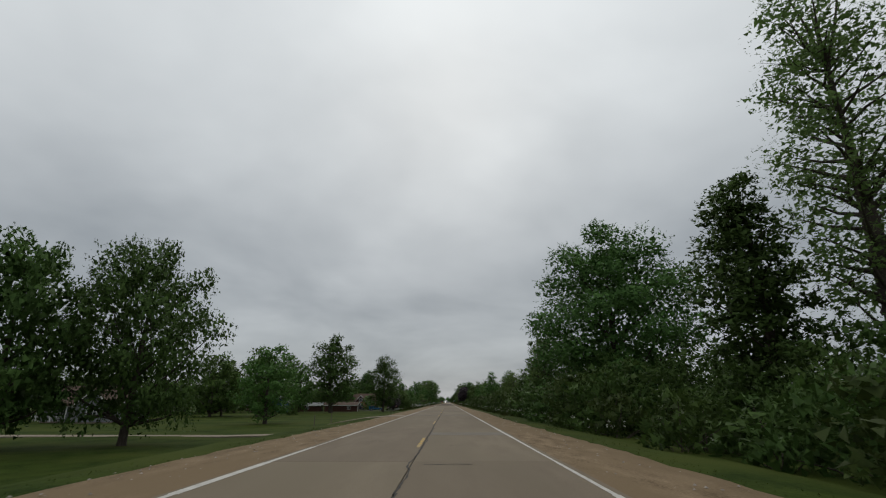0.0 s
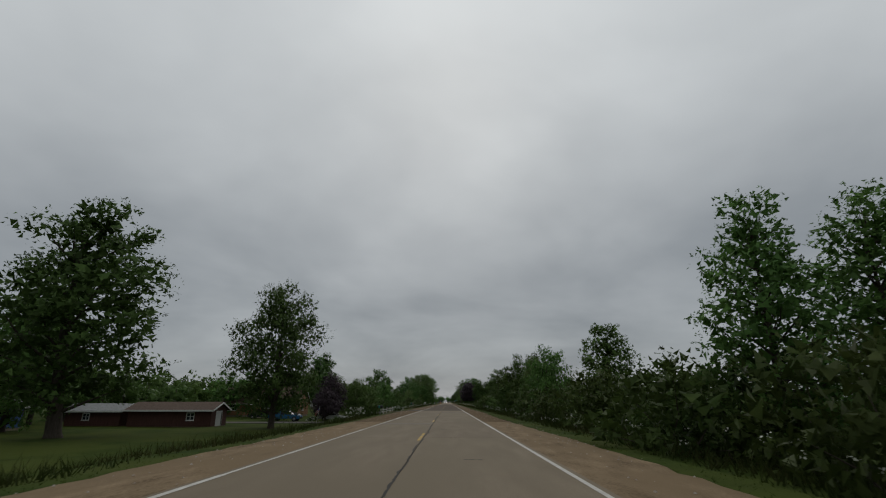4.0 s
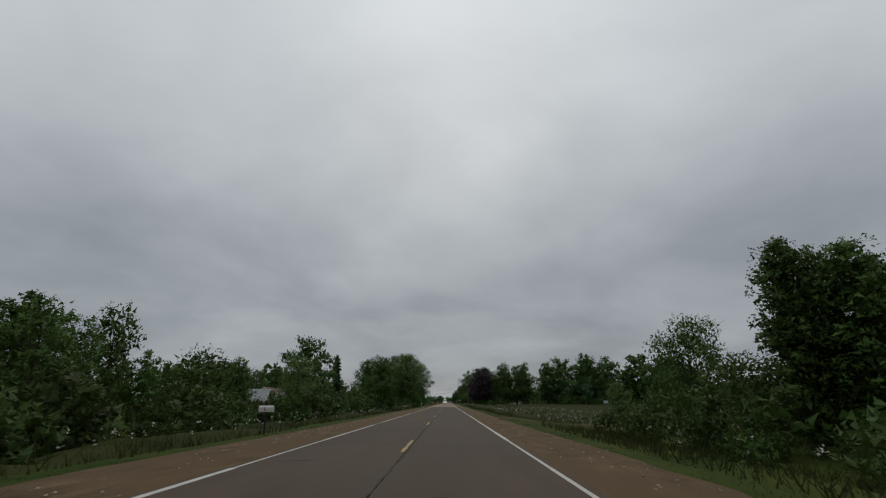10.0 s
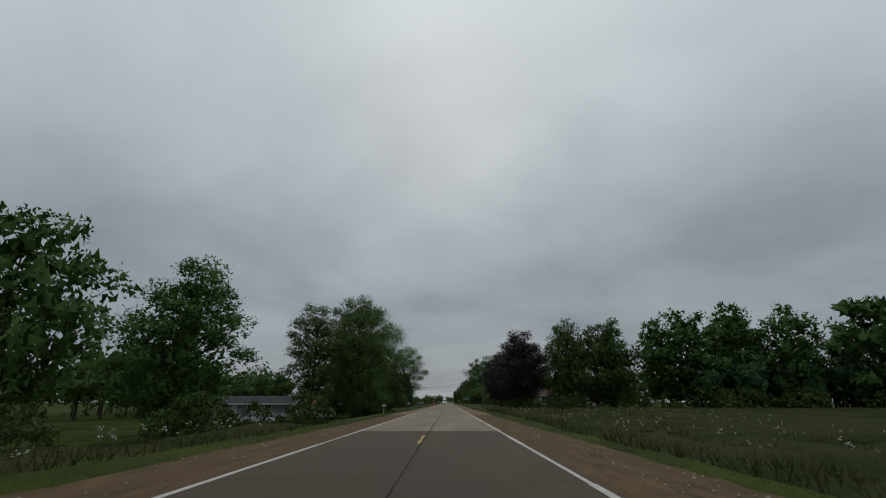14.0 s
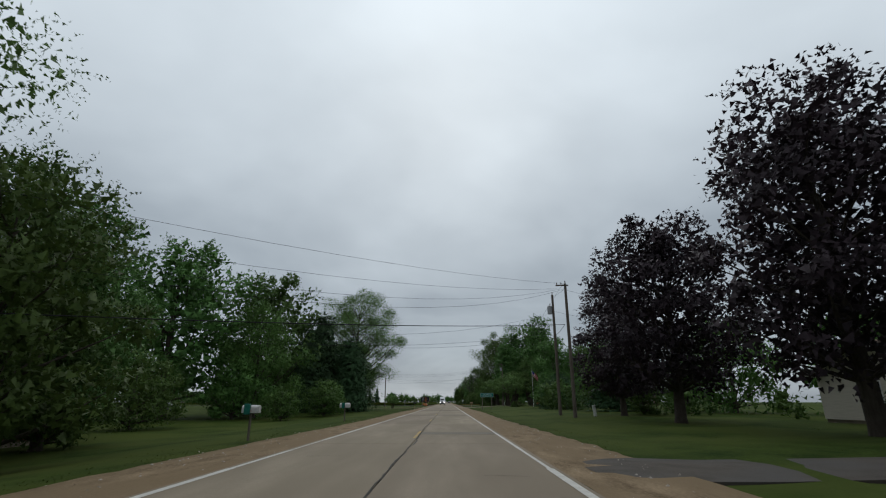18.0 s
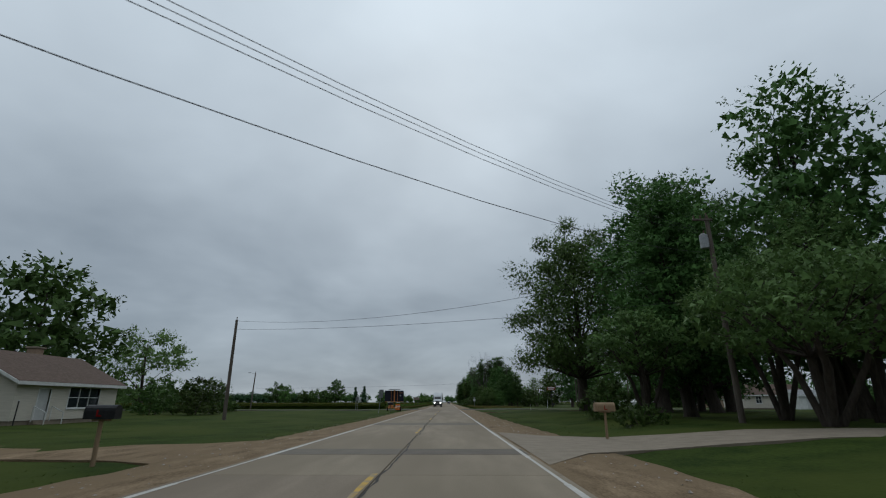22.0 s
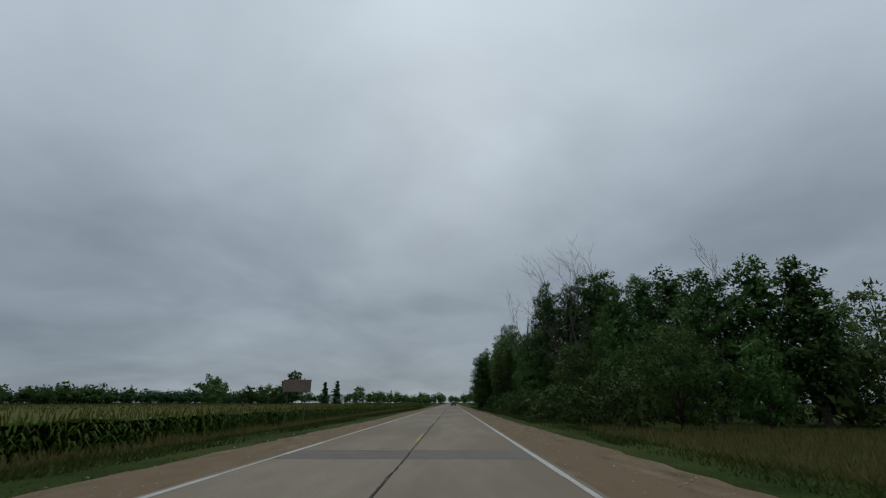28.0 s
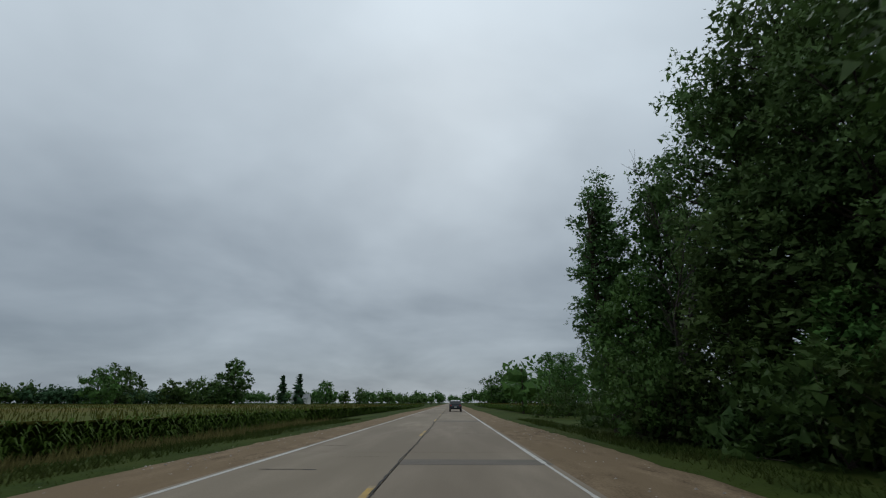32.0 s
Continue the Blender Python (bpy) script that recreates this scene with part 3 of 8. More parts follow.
def lumps(rng, centres, sizes):
    """Rough closed lumps of shaded leaves deep in a crown, as triangles."""
    t = (1 + 5 ** 0.5) / 2
    v = np.array([(-1, t, 0), (1, t, 0), (-1, -t, 0), (1, -t, 0), (0, -1, t), (0, 1, t), (0, -1, -t), (0, 1, -t), (t, 0, -1), (t, 0, 1), (-t, 0, -1), (-t, 0, 1)]) / 1.9
    f = ((0, 11, 5), (0, 5, 1), (0, 1, 7), (0, 7, 10), (0, 10, 11), (1, 5, 9), (5, 11, 4), (11, 10, 2), (10, 7, 6), (7, 1, 8),
         (3, 9, 4), (3, 4, 2), (3, 2, 6), (3, 6, 8), (3, 8, 9), (4, 9, 5), (2, 4, 11), (6, 2, 10), (8, 6, 7), (9, 8, 1))
    out = []
    for c, s in zip(centres, sizes):
        w = v * (0.75 + 0.5 * rng.random((12, 1)))
        a = w[np.array(f)]
        out.append(a * s + c)
    return np.concatenate(out)


# ---- ground, one sheet to the horizon ----
def build_ground():
    xs = np.array([-2600, -1500, -800, -400, -250, -170, -120, -90, -70, -55, -45, -37, -31, -26, -22, -19, -16.5, -14, -12, -10.5, -9, -8, -7, -6.2, -5.4,
                   5.4, 6.2, 7, 8, 9, 10.5, 12, 13.5, 15, 17, 20, 25, 31, 40, 55, 75, 100, 150, 250, 400, 800, 1500, 2600], float)
    ys = np.concatenate([[-2500, -900, -300, -120], np.arange(-60, 1301, 5), [1400, 1600, 2000, 2700, 4200]])
    X, Y = np.meshgrid(xs, ys)
    rng = np.random.default_rng(4)
    Z = ground_z(X, Y) + rng.normal(size=X.shape) * 0.05 * (np.abs(X) > 7) + (np.abs(X) < 5.6) * -0.06
    n, k = X.shape
    idx = np.arange(n * k).reshape(n, k)
    f = np.stack([idx[:-1, :-1], idx[:-1, 1:], idx[1:, 1:], idx[1:, :-1]], -1).reshape(-1, 4)
    me = mesh_of("ground", np.stack([X, Y, Z], -1).reshape(-1, 3), f.tolist(), M_GRASS, True)
    tagged(new("ground", me), "uneven green grass land on both sides of the road", "ground", kind="structure")


build_ground()

# ---- the road: slabs with joints, shoulders, lines ----
EDGE, HALF = 3.34, 3.52
ROAD_END = 2600.0
road = new("road")
tagged(road, "two-lane worn concrete road with joints and cracks", "road", kind="structure")


def build_road():
    rng = np.random.default_rng(9)
    bm = bmesh.new()
    box(bm, -HALF + 0.02, -80, -0.3, HALF - 0.02, ROAD_END, -0.025)
    part("joint_bed", bm, M_TAR_AND_SHADE, road)
    y, meshes = -64.0, {}
    while y < 1260:
        ln = 15.24 if not 196 < y < 392 else 30.48
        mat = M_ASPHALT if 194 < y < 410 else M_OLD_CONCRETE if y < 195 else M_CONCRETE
        for side in (-1, 1):
            key = (ln, side, mat.name)
            if key not in meshes:
                b = bmesh.new()
                x0, x1 = (0.012, HALF) if side > 0 else (-HALF, -0.012)
                box(b, x0, 0.008, -0.18, x1, ln - 0.008, 0.0, 0.008)
                me = bpy.data.meshes.new("slab")
                b.to_mesh(me)
                b.free()
                me.materials.append(mat)
                meshes[key] = me
            s = mesh_part("slab", meshes[key], road)
            s.location = (0, y, 0)
        y += ln
    b = bmesh.new()
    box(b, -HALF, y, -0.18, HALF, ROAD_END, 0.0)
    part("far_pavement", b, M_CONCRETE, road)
    # patches let into the concrete, a lane or both lanes wide
    i = 0
    known = ((468.3, 1.9, 3), (500.6, 1.9, 3), (535.2, 1.6, 2), (565.8, 2.5, 3), (596.4, 3.4, 3), (618.9, 2.2, 3), (640.8, 1.6, 3), (658.0, 3.1, 3), (720.3, 0.9, 1), (810.9, 2.3, 3), (870.2, 3.0, 3))
    spots = []
    yy = -4.0
    while yy < 1150:
        if yy < 188 or 690 < yy < 712 or 740 < yy < 800 or yy > 900:
            spots.append((yy, rng.uniform(0.9, 2.2), 3 if rng.random() < 0.55 else int(rng.integers(1, 3))))
        yy += rng.uniform(13, 34)
    for yy, w, lanes in (*known, *spots):
        for bit, x0, x1 in ((1, -HALF + 0.03, -0.02), (2, 0.02, HALF - 0.03)):
            if lanes & bit:
                b = bmesh.new()
                box(b, x0, yy, -0.1, x1, yy + w, 0.004)
                part("patch", b, M_PATCH, road, "darker grey repair patch" if i == 0 else "")
                i += 1
    # ragged cracks along the seam and across the lanes
    quads = []

    def crack(a, bpt, w, wob, steps):
        a, bpt = np.array(a), np.array(bpt)
        d = (bpt - a) / np.linalg.norm(bpt - a)
        nrm = np.array([-d[1], d[0]])
        f = np.linspace(0, 1, steps + 1)
        off = np.cumsum(rng.normal(size=steps + 1)) * wob
        off -= np.linspace(off[0], off[-1], steps + 1)
        wid = w * (0.35 + rng.random(steps + 1))
        c = a + (bpt - a) * f[:, None] + nrm * off[:, None]
        l, r = c + nrm * wid[:, None], c - nrm * wid[:, None]
        for q in range(steps):
            quads.append([[*l[q], 0.0045], [*r[q], 0.0045], [*r[q + 1], 0.0045], [*l[q + 1], 0.0045]])

    for yk in np.arange(-40, 1250, 12.0):
        crack((rng.normal() * 0.02, yk), (rng.normal() * 0.02, yk + 12.1), 0.024, 0.016, 60)
    for _ in range(150):
        yk = rng.uniform(0, 1050)
        side = rng.choice([-1, 1])
        x0 = side * rng.uniform(0.1, 2.2)
        crack((x0, yk), (x0 + side * rng.uniform(0.4, 1.3), yk + rng.normal() * 0.15), rng.uniform(0.012, 0.05), 0.02, 9)
    me = quads_mesh("cracks", quads, M_TAR_AND_SHADE)
    tagged(mesh_part("cracks", me, road, "dark ragged cracks along the centre seam"), kind="stuff")
    # lines
    for side in (-1, 1):
        n = 330
        quads = []
        for k in range(n):
            y0, y1 = -60 + k * 4.0, -60 + (k + 1) * 4.0
            if 714 < y0 < 738:
                continue
            w = 0.055 + 0.012 * rng.normal()
            quads.append([[side * EDGE - w, y0, 0.005], [side * EDGE + w, y0, 0.005], [side * EDGE + w, y1, 0.005], [side * EDGE - w, y1, 0.005]])
        quads.append([[side * EDGE - 0.055, 1260, 0.005], [side * EDGE + 0.055, 1260, 0.005], [side * EDGE + 0.055, ROAD_END, 0.005], [side * EDGE - 0.055, ROAD_END, 0.005]])
        mesh_part("edge_line", quads_mesh("edge_line", quads, M_WHITE_LINE), road, "worn white painted edge line")
    dash = None
    for k in range(84):
        if dash is None:
            q = []
            for s in range(8):
                w0, w1 = 0.055 + 0.01 * rng.normal(), 0.055 + 0.01 * rng.normal()
                a0, a1 = s * 4.17 / 8, (s + 1) * 4.17 / 8
                q.append([[-w0, a0, 0], [w0, a0, 0], [w1, a1, 0], [-w1, a1, 0]])
            dash = quads_mesh("dash", q, M_YELLOW_LINE)
        d = mesh_part("dash", dash, road, "worn yellow centre dash" if k == 0 else "")
        d.location = (-0.10, dash_y(k), 0.0062)


def dash_y(k):
    return -50.8 + 16.68 * k


build_road()


def build_shoulder(side):
    rng = np.random.default_rng(20 + side)
    ys = np.concatenate([np.arange(-60, 1260, 0.8), [1500, 2600]])
    outer = 5.75 + 0.16 * np.sin(ys * 0.11) + 0.12 * np.cumsum(rng.normal(size=len(ys))) * 0.05 + rng.normal(size=len(ys)) * 0.06
    if side < 0:
        outer += 0.55 * (1 - ease(360, 430, ys)) * ease(120, 170, ys)
    cols = [np.full(len(ys), HALF + 0.005), np.full(len(ys), 4.2), np.full(len(ys), 4.9), outer, outer + 0.25]
    zs = [-0.012, -0.02, -0.035, -0.05, -0.30]
    v = []
    for c, z in zip(cols, zs):
        v.append(np.stack([side * c, ys, z + rng.normal(size=len(ys)) * (0.006 if z > -0.2 else 0)], 1))
    v = np.stack(v, 1)
    n, k = v.shape[:2]
    idx = np.arange(n * k).reshape(n, k)
    f = np.stack([idx[:-1, :-1], idx[:-1, 1:], idx[1:, 1:], idx[1:, :-1]], -1)
    if side < 0:
        f = f[..., ::-1]
    cut, first = int(np.searchsorted(ys, 455)), int(np.searchsorted(ys, 150))
    pts = v.reshape(-1, 3)
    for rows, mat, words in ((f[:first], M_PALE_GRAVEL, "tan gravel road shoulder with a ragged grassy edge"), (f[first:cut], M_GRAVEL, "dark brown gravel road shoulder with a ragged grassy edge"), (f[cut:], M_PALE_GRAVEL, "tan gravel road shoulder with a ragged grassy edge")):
        rows = rows.reshape(-1, 4)
        lo = rows.min()
        ob = new("shoulder", mesh_of("shoulder", pts[lo:rows.max() + 1], (rows - lo).tolist(), mat, True))
        tagged(ob, words, "road shoulder", kind="structure")
    # loose stones
    k = 4500
    c = np.stack([side * rng.uniform(HALF + 0.15, 5.9, k), rng.uniform(0, 960, k), np.full(k, -0.03)], 1)
    c = c[(c[:, 1] < 712) | (c[:, 1] > 742)]
    k = len(c)
    s = rng.uniform(0.012, 0.045, (k, 1))
    d1 = rng.normal(size=(k, 3)) * (1, 1, 0.2)
    d1 /= np.linalg.norm(d1, axis=1, keepdims=True)
    d2 = np.cross(d1, (0, 0, 1.0))
    up3 = np.array([0, 0, 0.75])
    tri = np.concatenate([np.stack([c + d1 * s, c + d2 * s, c + up3 * s], 1), np.stack([c + d2 * s, c - d1 * s, c + up3 * s], 1),
                          np.stack([c - d1 * s, c - d2 * s, c + up3 * s], 1), np.stack([c - d2 * s, c + d1 * s, c + up3 * s], 1)])
    tagged(new("gravel", quads_mesh("gravel", tri, M_STONE, 3)), "loose pale stones scattered on the shoulder", "gravel", kind="stuff")


build_shoulder(-1)
build_shoulder(1)

# ---- large plants in the mass: woods behind, grass, corn ----
def wood(name, x0, y0, x1, y1, depth, h, count, label, seed, kind="tall", card=1.7, per=26):
    """A far wood as one body of crowns over trunks."""
    rng = np.random.default_rng(seed)
    t = rng.random(count)
    cx, cy = x0 + (x1 - x0) * t, y0 + (y1 - y0) * t
    nx, ny = (y1 - y0), -(x1 - x0)
    ln = math.hypot(nx, ny)
    off = (rng.random(count) - 0.5) * depth
    cx, cy = cx + nx / ln * off, cy + ny / ln * off
    hh = h * (0.75 + 0.35 * rng.random(count))
    cz = ground_z(cx, cy)
    cards, tv, tf = [], [], []
    for i in range(count):
        k = 9
        c = rng.normal(size=(k, 3))
        c *= 0.8 / np.linalg.norm(c, axis=1, keepdims=True)
        r = hh[i] * 0.36
        mid = np.array((cx[i], cy[i], cz[i] + hh[i] * 0.46))
        pos = c * (r, r, hh[i] * 0.44) + mid
        cards.append(sprays(rng, pos, np.full((k, 3), r * 0.5), per // 2, card * 0.76 * hh[i] / 16, 0.1, 0.7))
        if card > 1:
            cards.append(lumps(rng, pos[:5] * 0.5 + mid * 0.5, np.full((5, 3), r * 0.36)))
        a, b = tube([(cx[i], cy[i], cz[i] - 0.3), (cx[i], cy[i], cz[i] + hh[i] * 0.7)], [0.25, 0.08], 5)
        o = len(tv)
        tv.extend(a)
        tf.extend([tuple(q + o for q in f) for f in b])
    top = new(name)
    tagged(top, label, "woods", kind="stuff")
    mesh_part("crowns", quads_mesh("crowns", np.concatenate(cards), LEAF[kind], 3), top)
    mesh_part("trunks", mesh_of("trunks", tv, tf, M_BARK), top)


wood("woods", -76, 95, -66, 235, 12, 10, 70, "dark green woods close behind the blue house", 15, "broad", 1.6, 22)
wood("woods", -92, 40, -96, 440, 26, 14, 150, "dark green woods behind the houses", 1, "round")
wood("woods", -70, 410, -75, 640, 30, 16, 70, "dark green woods behind the houses", 2, "broad")
wood("woods", -430, 1240, -170, 1300, 20, 15, 170, "distant dark row of trees across the corn", 3, "conifer", 2.4, 16)
wood("woods", -900, 1150, -300, 1250, 40, 20, 210, "distant wooded skyline beyond the fields", 4, "broad", 2.6, 14)
wood("woods", -620, 1640, -14, 1700, 40, 22, 190, "distant wood beside the far end of the road", 5, "broad", 2.6, 14)
wood("woods", 14, 1560, 420, 1640, 50, 20, 120, "distant wood beside the far end of the road", 6, "broad", 2.6, 14)
wood("woods", -60, 2350, 60, 2380, 30, 26, 36, "far wooded rise at the end of the road", 7, "tall", 2.6, 14)
wood("woods", 130, 60, 150, 330, 40, 12, 70, "low distant trees beyond the brush", 8, "tall", 2.2, 16)
wood("woods", 160, 500, 420, 470, 50, 15, 70, "distant wood beyond the meadow", 9, "tall", 2.2, 16)
# filler crowns in the darker needle colour, for the shade inside this wood
wood("woods", 46, 503, 140, 490, 16, 12, 110, "inside of a dark wood", 10, "conifer", 1.6, 22)
wood("woods", 60, 848, 150, 800, 30, 12, 90, "thicket of trees behind the side road", 11, "tall", 2.0, 20)
wood("woods", 32, 850, 36, 948, 26, 13, 60, "dense inside of the roadside wood", 12, "broad", 0.75, 60)
wood("woods", 20, 1000, 40, 1400, 20, 12, 60, "far roadside trees", 13, "round", 2.2, 16)
wood("woods", -60, 1330, -30, 1500, 20, 12, 40, "far roadside trees", 14, "round", 2.2, 16)


def blades(name, spans, count, height, label, mat, seed, width=0.05, lean=0.35):
    """Grass or weeds: thin leaning blades over patches (x0, x1, y0, y1)."""
    rng = np.random.default_rng(seed)
    areas = np.array([abs((s[1] - s[0]) * (s[3] - s[2])) for s in spans])
    pick = rng.choice(len(spans), count, p=areas / areas.sum())
    s = np.array(spans)[pick]
    x = s[:, 0] + (s[:, 1] - s[:, 0]) * rng.random(count)
    y = s[:, 2] + (s[:, 3] - s[:, 2]) * rng.random(count)
    z = ground_z(x, y) - 0.03
    clump = 0.6 + 0.5 * np.abs(np.sin(x * 0.9 + 3 * np.sin(y * 0.13)) * np.cos(y * 0.37 + x * 0.21))
    h = height * (0.45 + 0.7 * rng.random(count)) * clump
    a = rng.random(count) * 6.283
    wx, wy = np.cos(a) * width * (0.5 + rng.random(count)), np.sin(a) * width * (0.5 + rng.random(count))
    lx, ly = rng.normal(size=count) * lean * h, rng.normal(size=count) * lean * h
    p = np.stack([x, y, z], 1)
    side = np.stack([wx, wy, np.zeros(count)], 1)
    tip = p + np.stack([lx, ly, h], 1)
    tri = np.stack([p - side, p + side, tip], 1)
    tagged(new(name, quads_mesh(name, tri, mat, 3)), label, "grass" if "grass" in name else "weeds", kind="stuff")


LEFT_VERGE = [(-7.6, -5.9, -5, 196), (-7.6, -5.9, 204, 237), (-7.6, -5.9, 245, 500), (-7.4, -5.5, 500, 638), (-7.4, -5.5, 649, 716), (-7.4, -5.5, 739, 960)]
RIGHT_VERGE = [(5.6, 7.4, -5, 519), (5.6, 7.4, 529, 641), (5.6, 7.4, 650, 715), (5.6, 7.4, 740, 960)]
blades("verge_grass", LEFT_VERGE + RIGHT_VERGE, 66000, 0.10, "short rough green grass along the shoulder", M_BLADE, 31, 0.016, 0.9)
blades("lawn_grass", [(-26, -7, 0, 110), (-18, -7, 440, 640), (-18, -7, 647, 717), (7, 24, 500, 520), (7, 24, 528, 642), (7, 24, 649, 717), (6.5, 18, 742, 800)], 24000, 0.05, "mown green lawn grass", M_BLADE, 32, 0.014, 1.2)
M_MEADOW = material("rank_meadow", (0.0097, 0.0161, 0.0031), (0.0258, 0.0360, 0.0075), 0.8, 7, 0.95, 0.8, third=(0.0344, 0.0367, 0.0101), third_scale=0.12, spec=0.04)


def meadow(x0, x1, y0, y1, seed):
    """Rank growth as a rough blanket over the land, sinking into it at its rim."""
    rng = np.random.default_rng(seed)
    X, Y = np.meshgrid(np.linspace(x0, x1, int(abs(x1 - x0) / 0.8) + 2), np.linspace(y0, y1, int((y1 - y0) / 0.8) + 2))
    rim = np.minimum(np.minimum(np.abs(X - x0), np.abs(X - x1)), np.minimum(Y - y0, y1 - Y))
    Z = ground_z(X, Y) - 0.15 + (0.42 + 0.12 * np.sin(X * 0.7 + 2 * np.sin(Y * 0.21)) + 0.09 * rng.normal(size=X.shape)) * np.minimum(1, rim / 1.2)
    k, m = X.shape
    idx = np.arange(k * m).reshape(k, m)
    f = np.stack([idx[:-1, :-1], idx[:-1, 1:], idx[1:, 1:], idx[1:, :-1]], -1).reshape(-1, 4)
    if x1 < x0:
        f = f[:, ::-1]
    tagged(new("meadow", mesh_of("meadow", np.stack([X, Y, Z], -1).reshape(-1, 3), f.tolist(), M_MEADOW, True)), "rank green meadow with yellow patches beside the road", "meadow", kind="stuff")


meadow(7.6, 75, 339, 492, 51)
meadow(-8.0, -17, 258, 436, 52)
blades("tall_grass", [(7.6, 24, 339, 490), (7.2, 12, 60, 320), (-15, -8, 255, 440), (-12, -7.5, 110, 180)], 78000, 0.62, "tall unmown meadow grass and weeds", M_WEED, 33, 0.022, 0.45)
M_DRY = material("dry_grass", (0.0900, 0.0806, 0.0263), (0.1500, 0.1296, 0.0488), 0.8, 9, 0.85, by_island=0.5, translucent=0.25, spec=0.04)
blades("dry_grass", [(-13.4, -9.8, 744, 960), (9, 26, 790, 832), (8, 12, 745, 790)], 34000, 0.6, "tall tan seeding grass", M_DRY, 34, 0.03, 0.3)
blades("ditch_grass", [(-10.2, -7.2, 740, 960), (7.2, 9.5, 740, 960)], 50000, 0.32, "green ditch grass", M_BLADE, 35, 0.022, 0.5)

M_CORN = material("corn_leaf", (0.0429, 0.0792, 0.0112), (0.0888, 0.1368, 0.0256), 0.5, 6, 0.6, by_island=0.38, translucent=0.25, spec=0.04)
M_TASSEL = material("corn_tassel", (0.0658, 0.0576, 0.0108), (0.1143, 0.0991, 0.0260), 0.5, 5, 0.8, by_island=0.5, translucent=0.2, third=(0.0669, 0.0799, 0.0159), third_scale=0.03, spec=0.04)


def corn(x0, x1, y0, y1, side, label):
    rng = np.random.default_rng(40 + side)
    field = new("corn_field")
    tagged(field, label, "corn", kind="stuff")
    rows = []
    for r in range(3):
        yy = np.concatenate([np.arange(y0, y0 + 215, 0.26 if r < 2 else 0.6), np.arange(y0 + 215, y1, 1.2)])
        rows.append(np.stack([np.full(len(yy), x0 + side * r * 0.76) + rng.normal(size=len(yy)) * 0.06, yy + rng.normal(size=len(yy)) * 0.05], 1))
    for r in range(4):
        xx = np.arange(0.5, abs(x1 - x0), 0.35 + 0.15 * r)
        rows.append(np.stack([x0 + side * xx, np.full(len(xx), y0 + 0.5 * r) + rng.normal(size=len(xx)) * 0.06], 1))
    p = np.concatenate(rows)
    n = len(p)
    z = ground_z(p[:, 0], p[:, 1])
    hh = 1.50 + 0.10 * rng.normal(size=n)
    tris = []
    for k in range(5):
        a = rng.random(n) * 6.283
        f = 0.12 + 0.16 * k + 0.03 * rng.random(n)
        base = np.stack([p[:, 0], p[:, 1], z + hh * f], 1)
        d = np.stack([np.cos(a), np.sin(a), np.zeros(n)], 1)
        sd = np.stack([-np.sin(a), np.cos(a), np.zeros(n)], 1) * 0.044
        ln = (0.34 + 0.16 * rng.random(n))[:, None]
        mid = base + d * ln * 0.55 + np.array([0, 0, 0.20])
        tip = base + d * ln * 1.1 + np.array([0, 0, -0.08])
        tris.append(np.stack([base - sd * 0.5, base + sd * 0.5, mid + sd, mid - sd], 1))
        tris.append(np.stack([mid - sd, mid + sd, tip + sd * 0.15, tip - sd * 0.15], 1))
    mesh_part("stalk_leaves", quads_mesh("stalk_leaves", np.concatenate(tris), M_CORN), field)
    # the closed top of the field, uneven, and its tassels
    gx = x0 + side * np.array([0.3, 2, 5, 9, 15, 25, 40, 60, 90, 130, 190, 260])
    gx = gx[np.abs(gx) <= max(abs(x0), abs(x1))]
    gy = np.arange(y0, y1 + 1, 2.0)
    X, Y = np.meshgrid(gx, gy)
    Z = ground_z(X, Y) + 1.34 + rng.normal(size=X.shape) * 0.05
    k, m = X.shape
    idx = np.arange(k * m).reshape(k, m)
    f = np.stack([idx[:-1, :-1], idx[:-1, 1:], idx[1:, 1:], idx[1:, :-1]], -1).reshape(-1, 4)
    me = mesh_of("canopy", np.stack([X, Y, Z], -1).reshape(-1, 3), f.tolist(), M_TASSEL)
    mesh_part("canopy", me, field)
    c = 30000 if side < 0 else 5000
    u = rng.random(c) ** 1.8
    x = x0 + (x1 - x0) * u
    y = y0 + (y1 - y0) * rng.random(c)
    q = np.stack([x, y, ground_z(x, y) + 1.30], 1)
    a = rng.random(c) * 6.283
    w = (0.035 + 0.10 * u)[:, None]
    sd = np.stack([np.cos(a), np.sin(a), np.zeros(c)], 1) * w
    tip = q + np.stack([rng.normal(size=c) * 0.08, rng.normal(size=c) * 0.08, 0.30 + 0.16 * rng.random(c)], 1)
    mesh_part("tassels", quads_mesh("tassels", np.stack([q - sd, q + sd, tip + sd * 0.6, tip - sd * 0.6], 1), M_TASSEL), field, "yellow-tan tassels")


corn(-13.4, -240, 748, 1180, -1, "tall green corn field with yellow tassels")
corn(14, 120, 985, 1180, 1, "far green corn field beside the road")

# ---- side road and drives ----


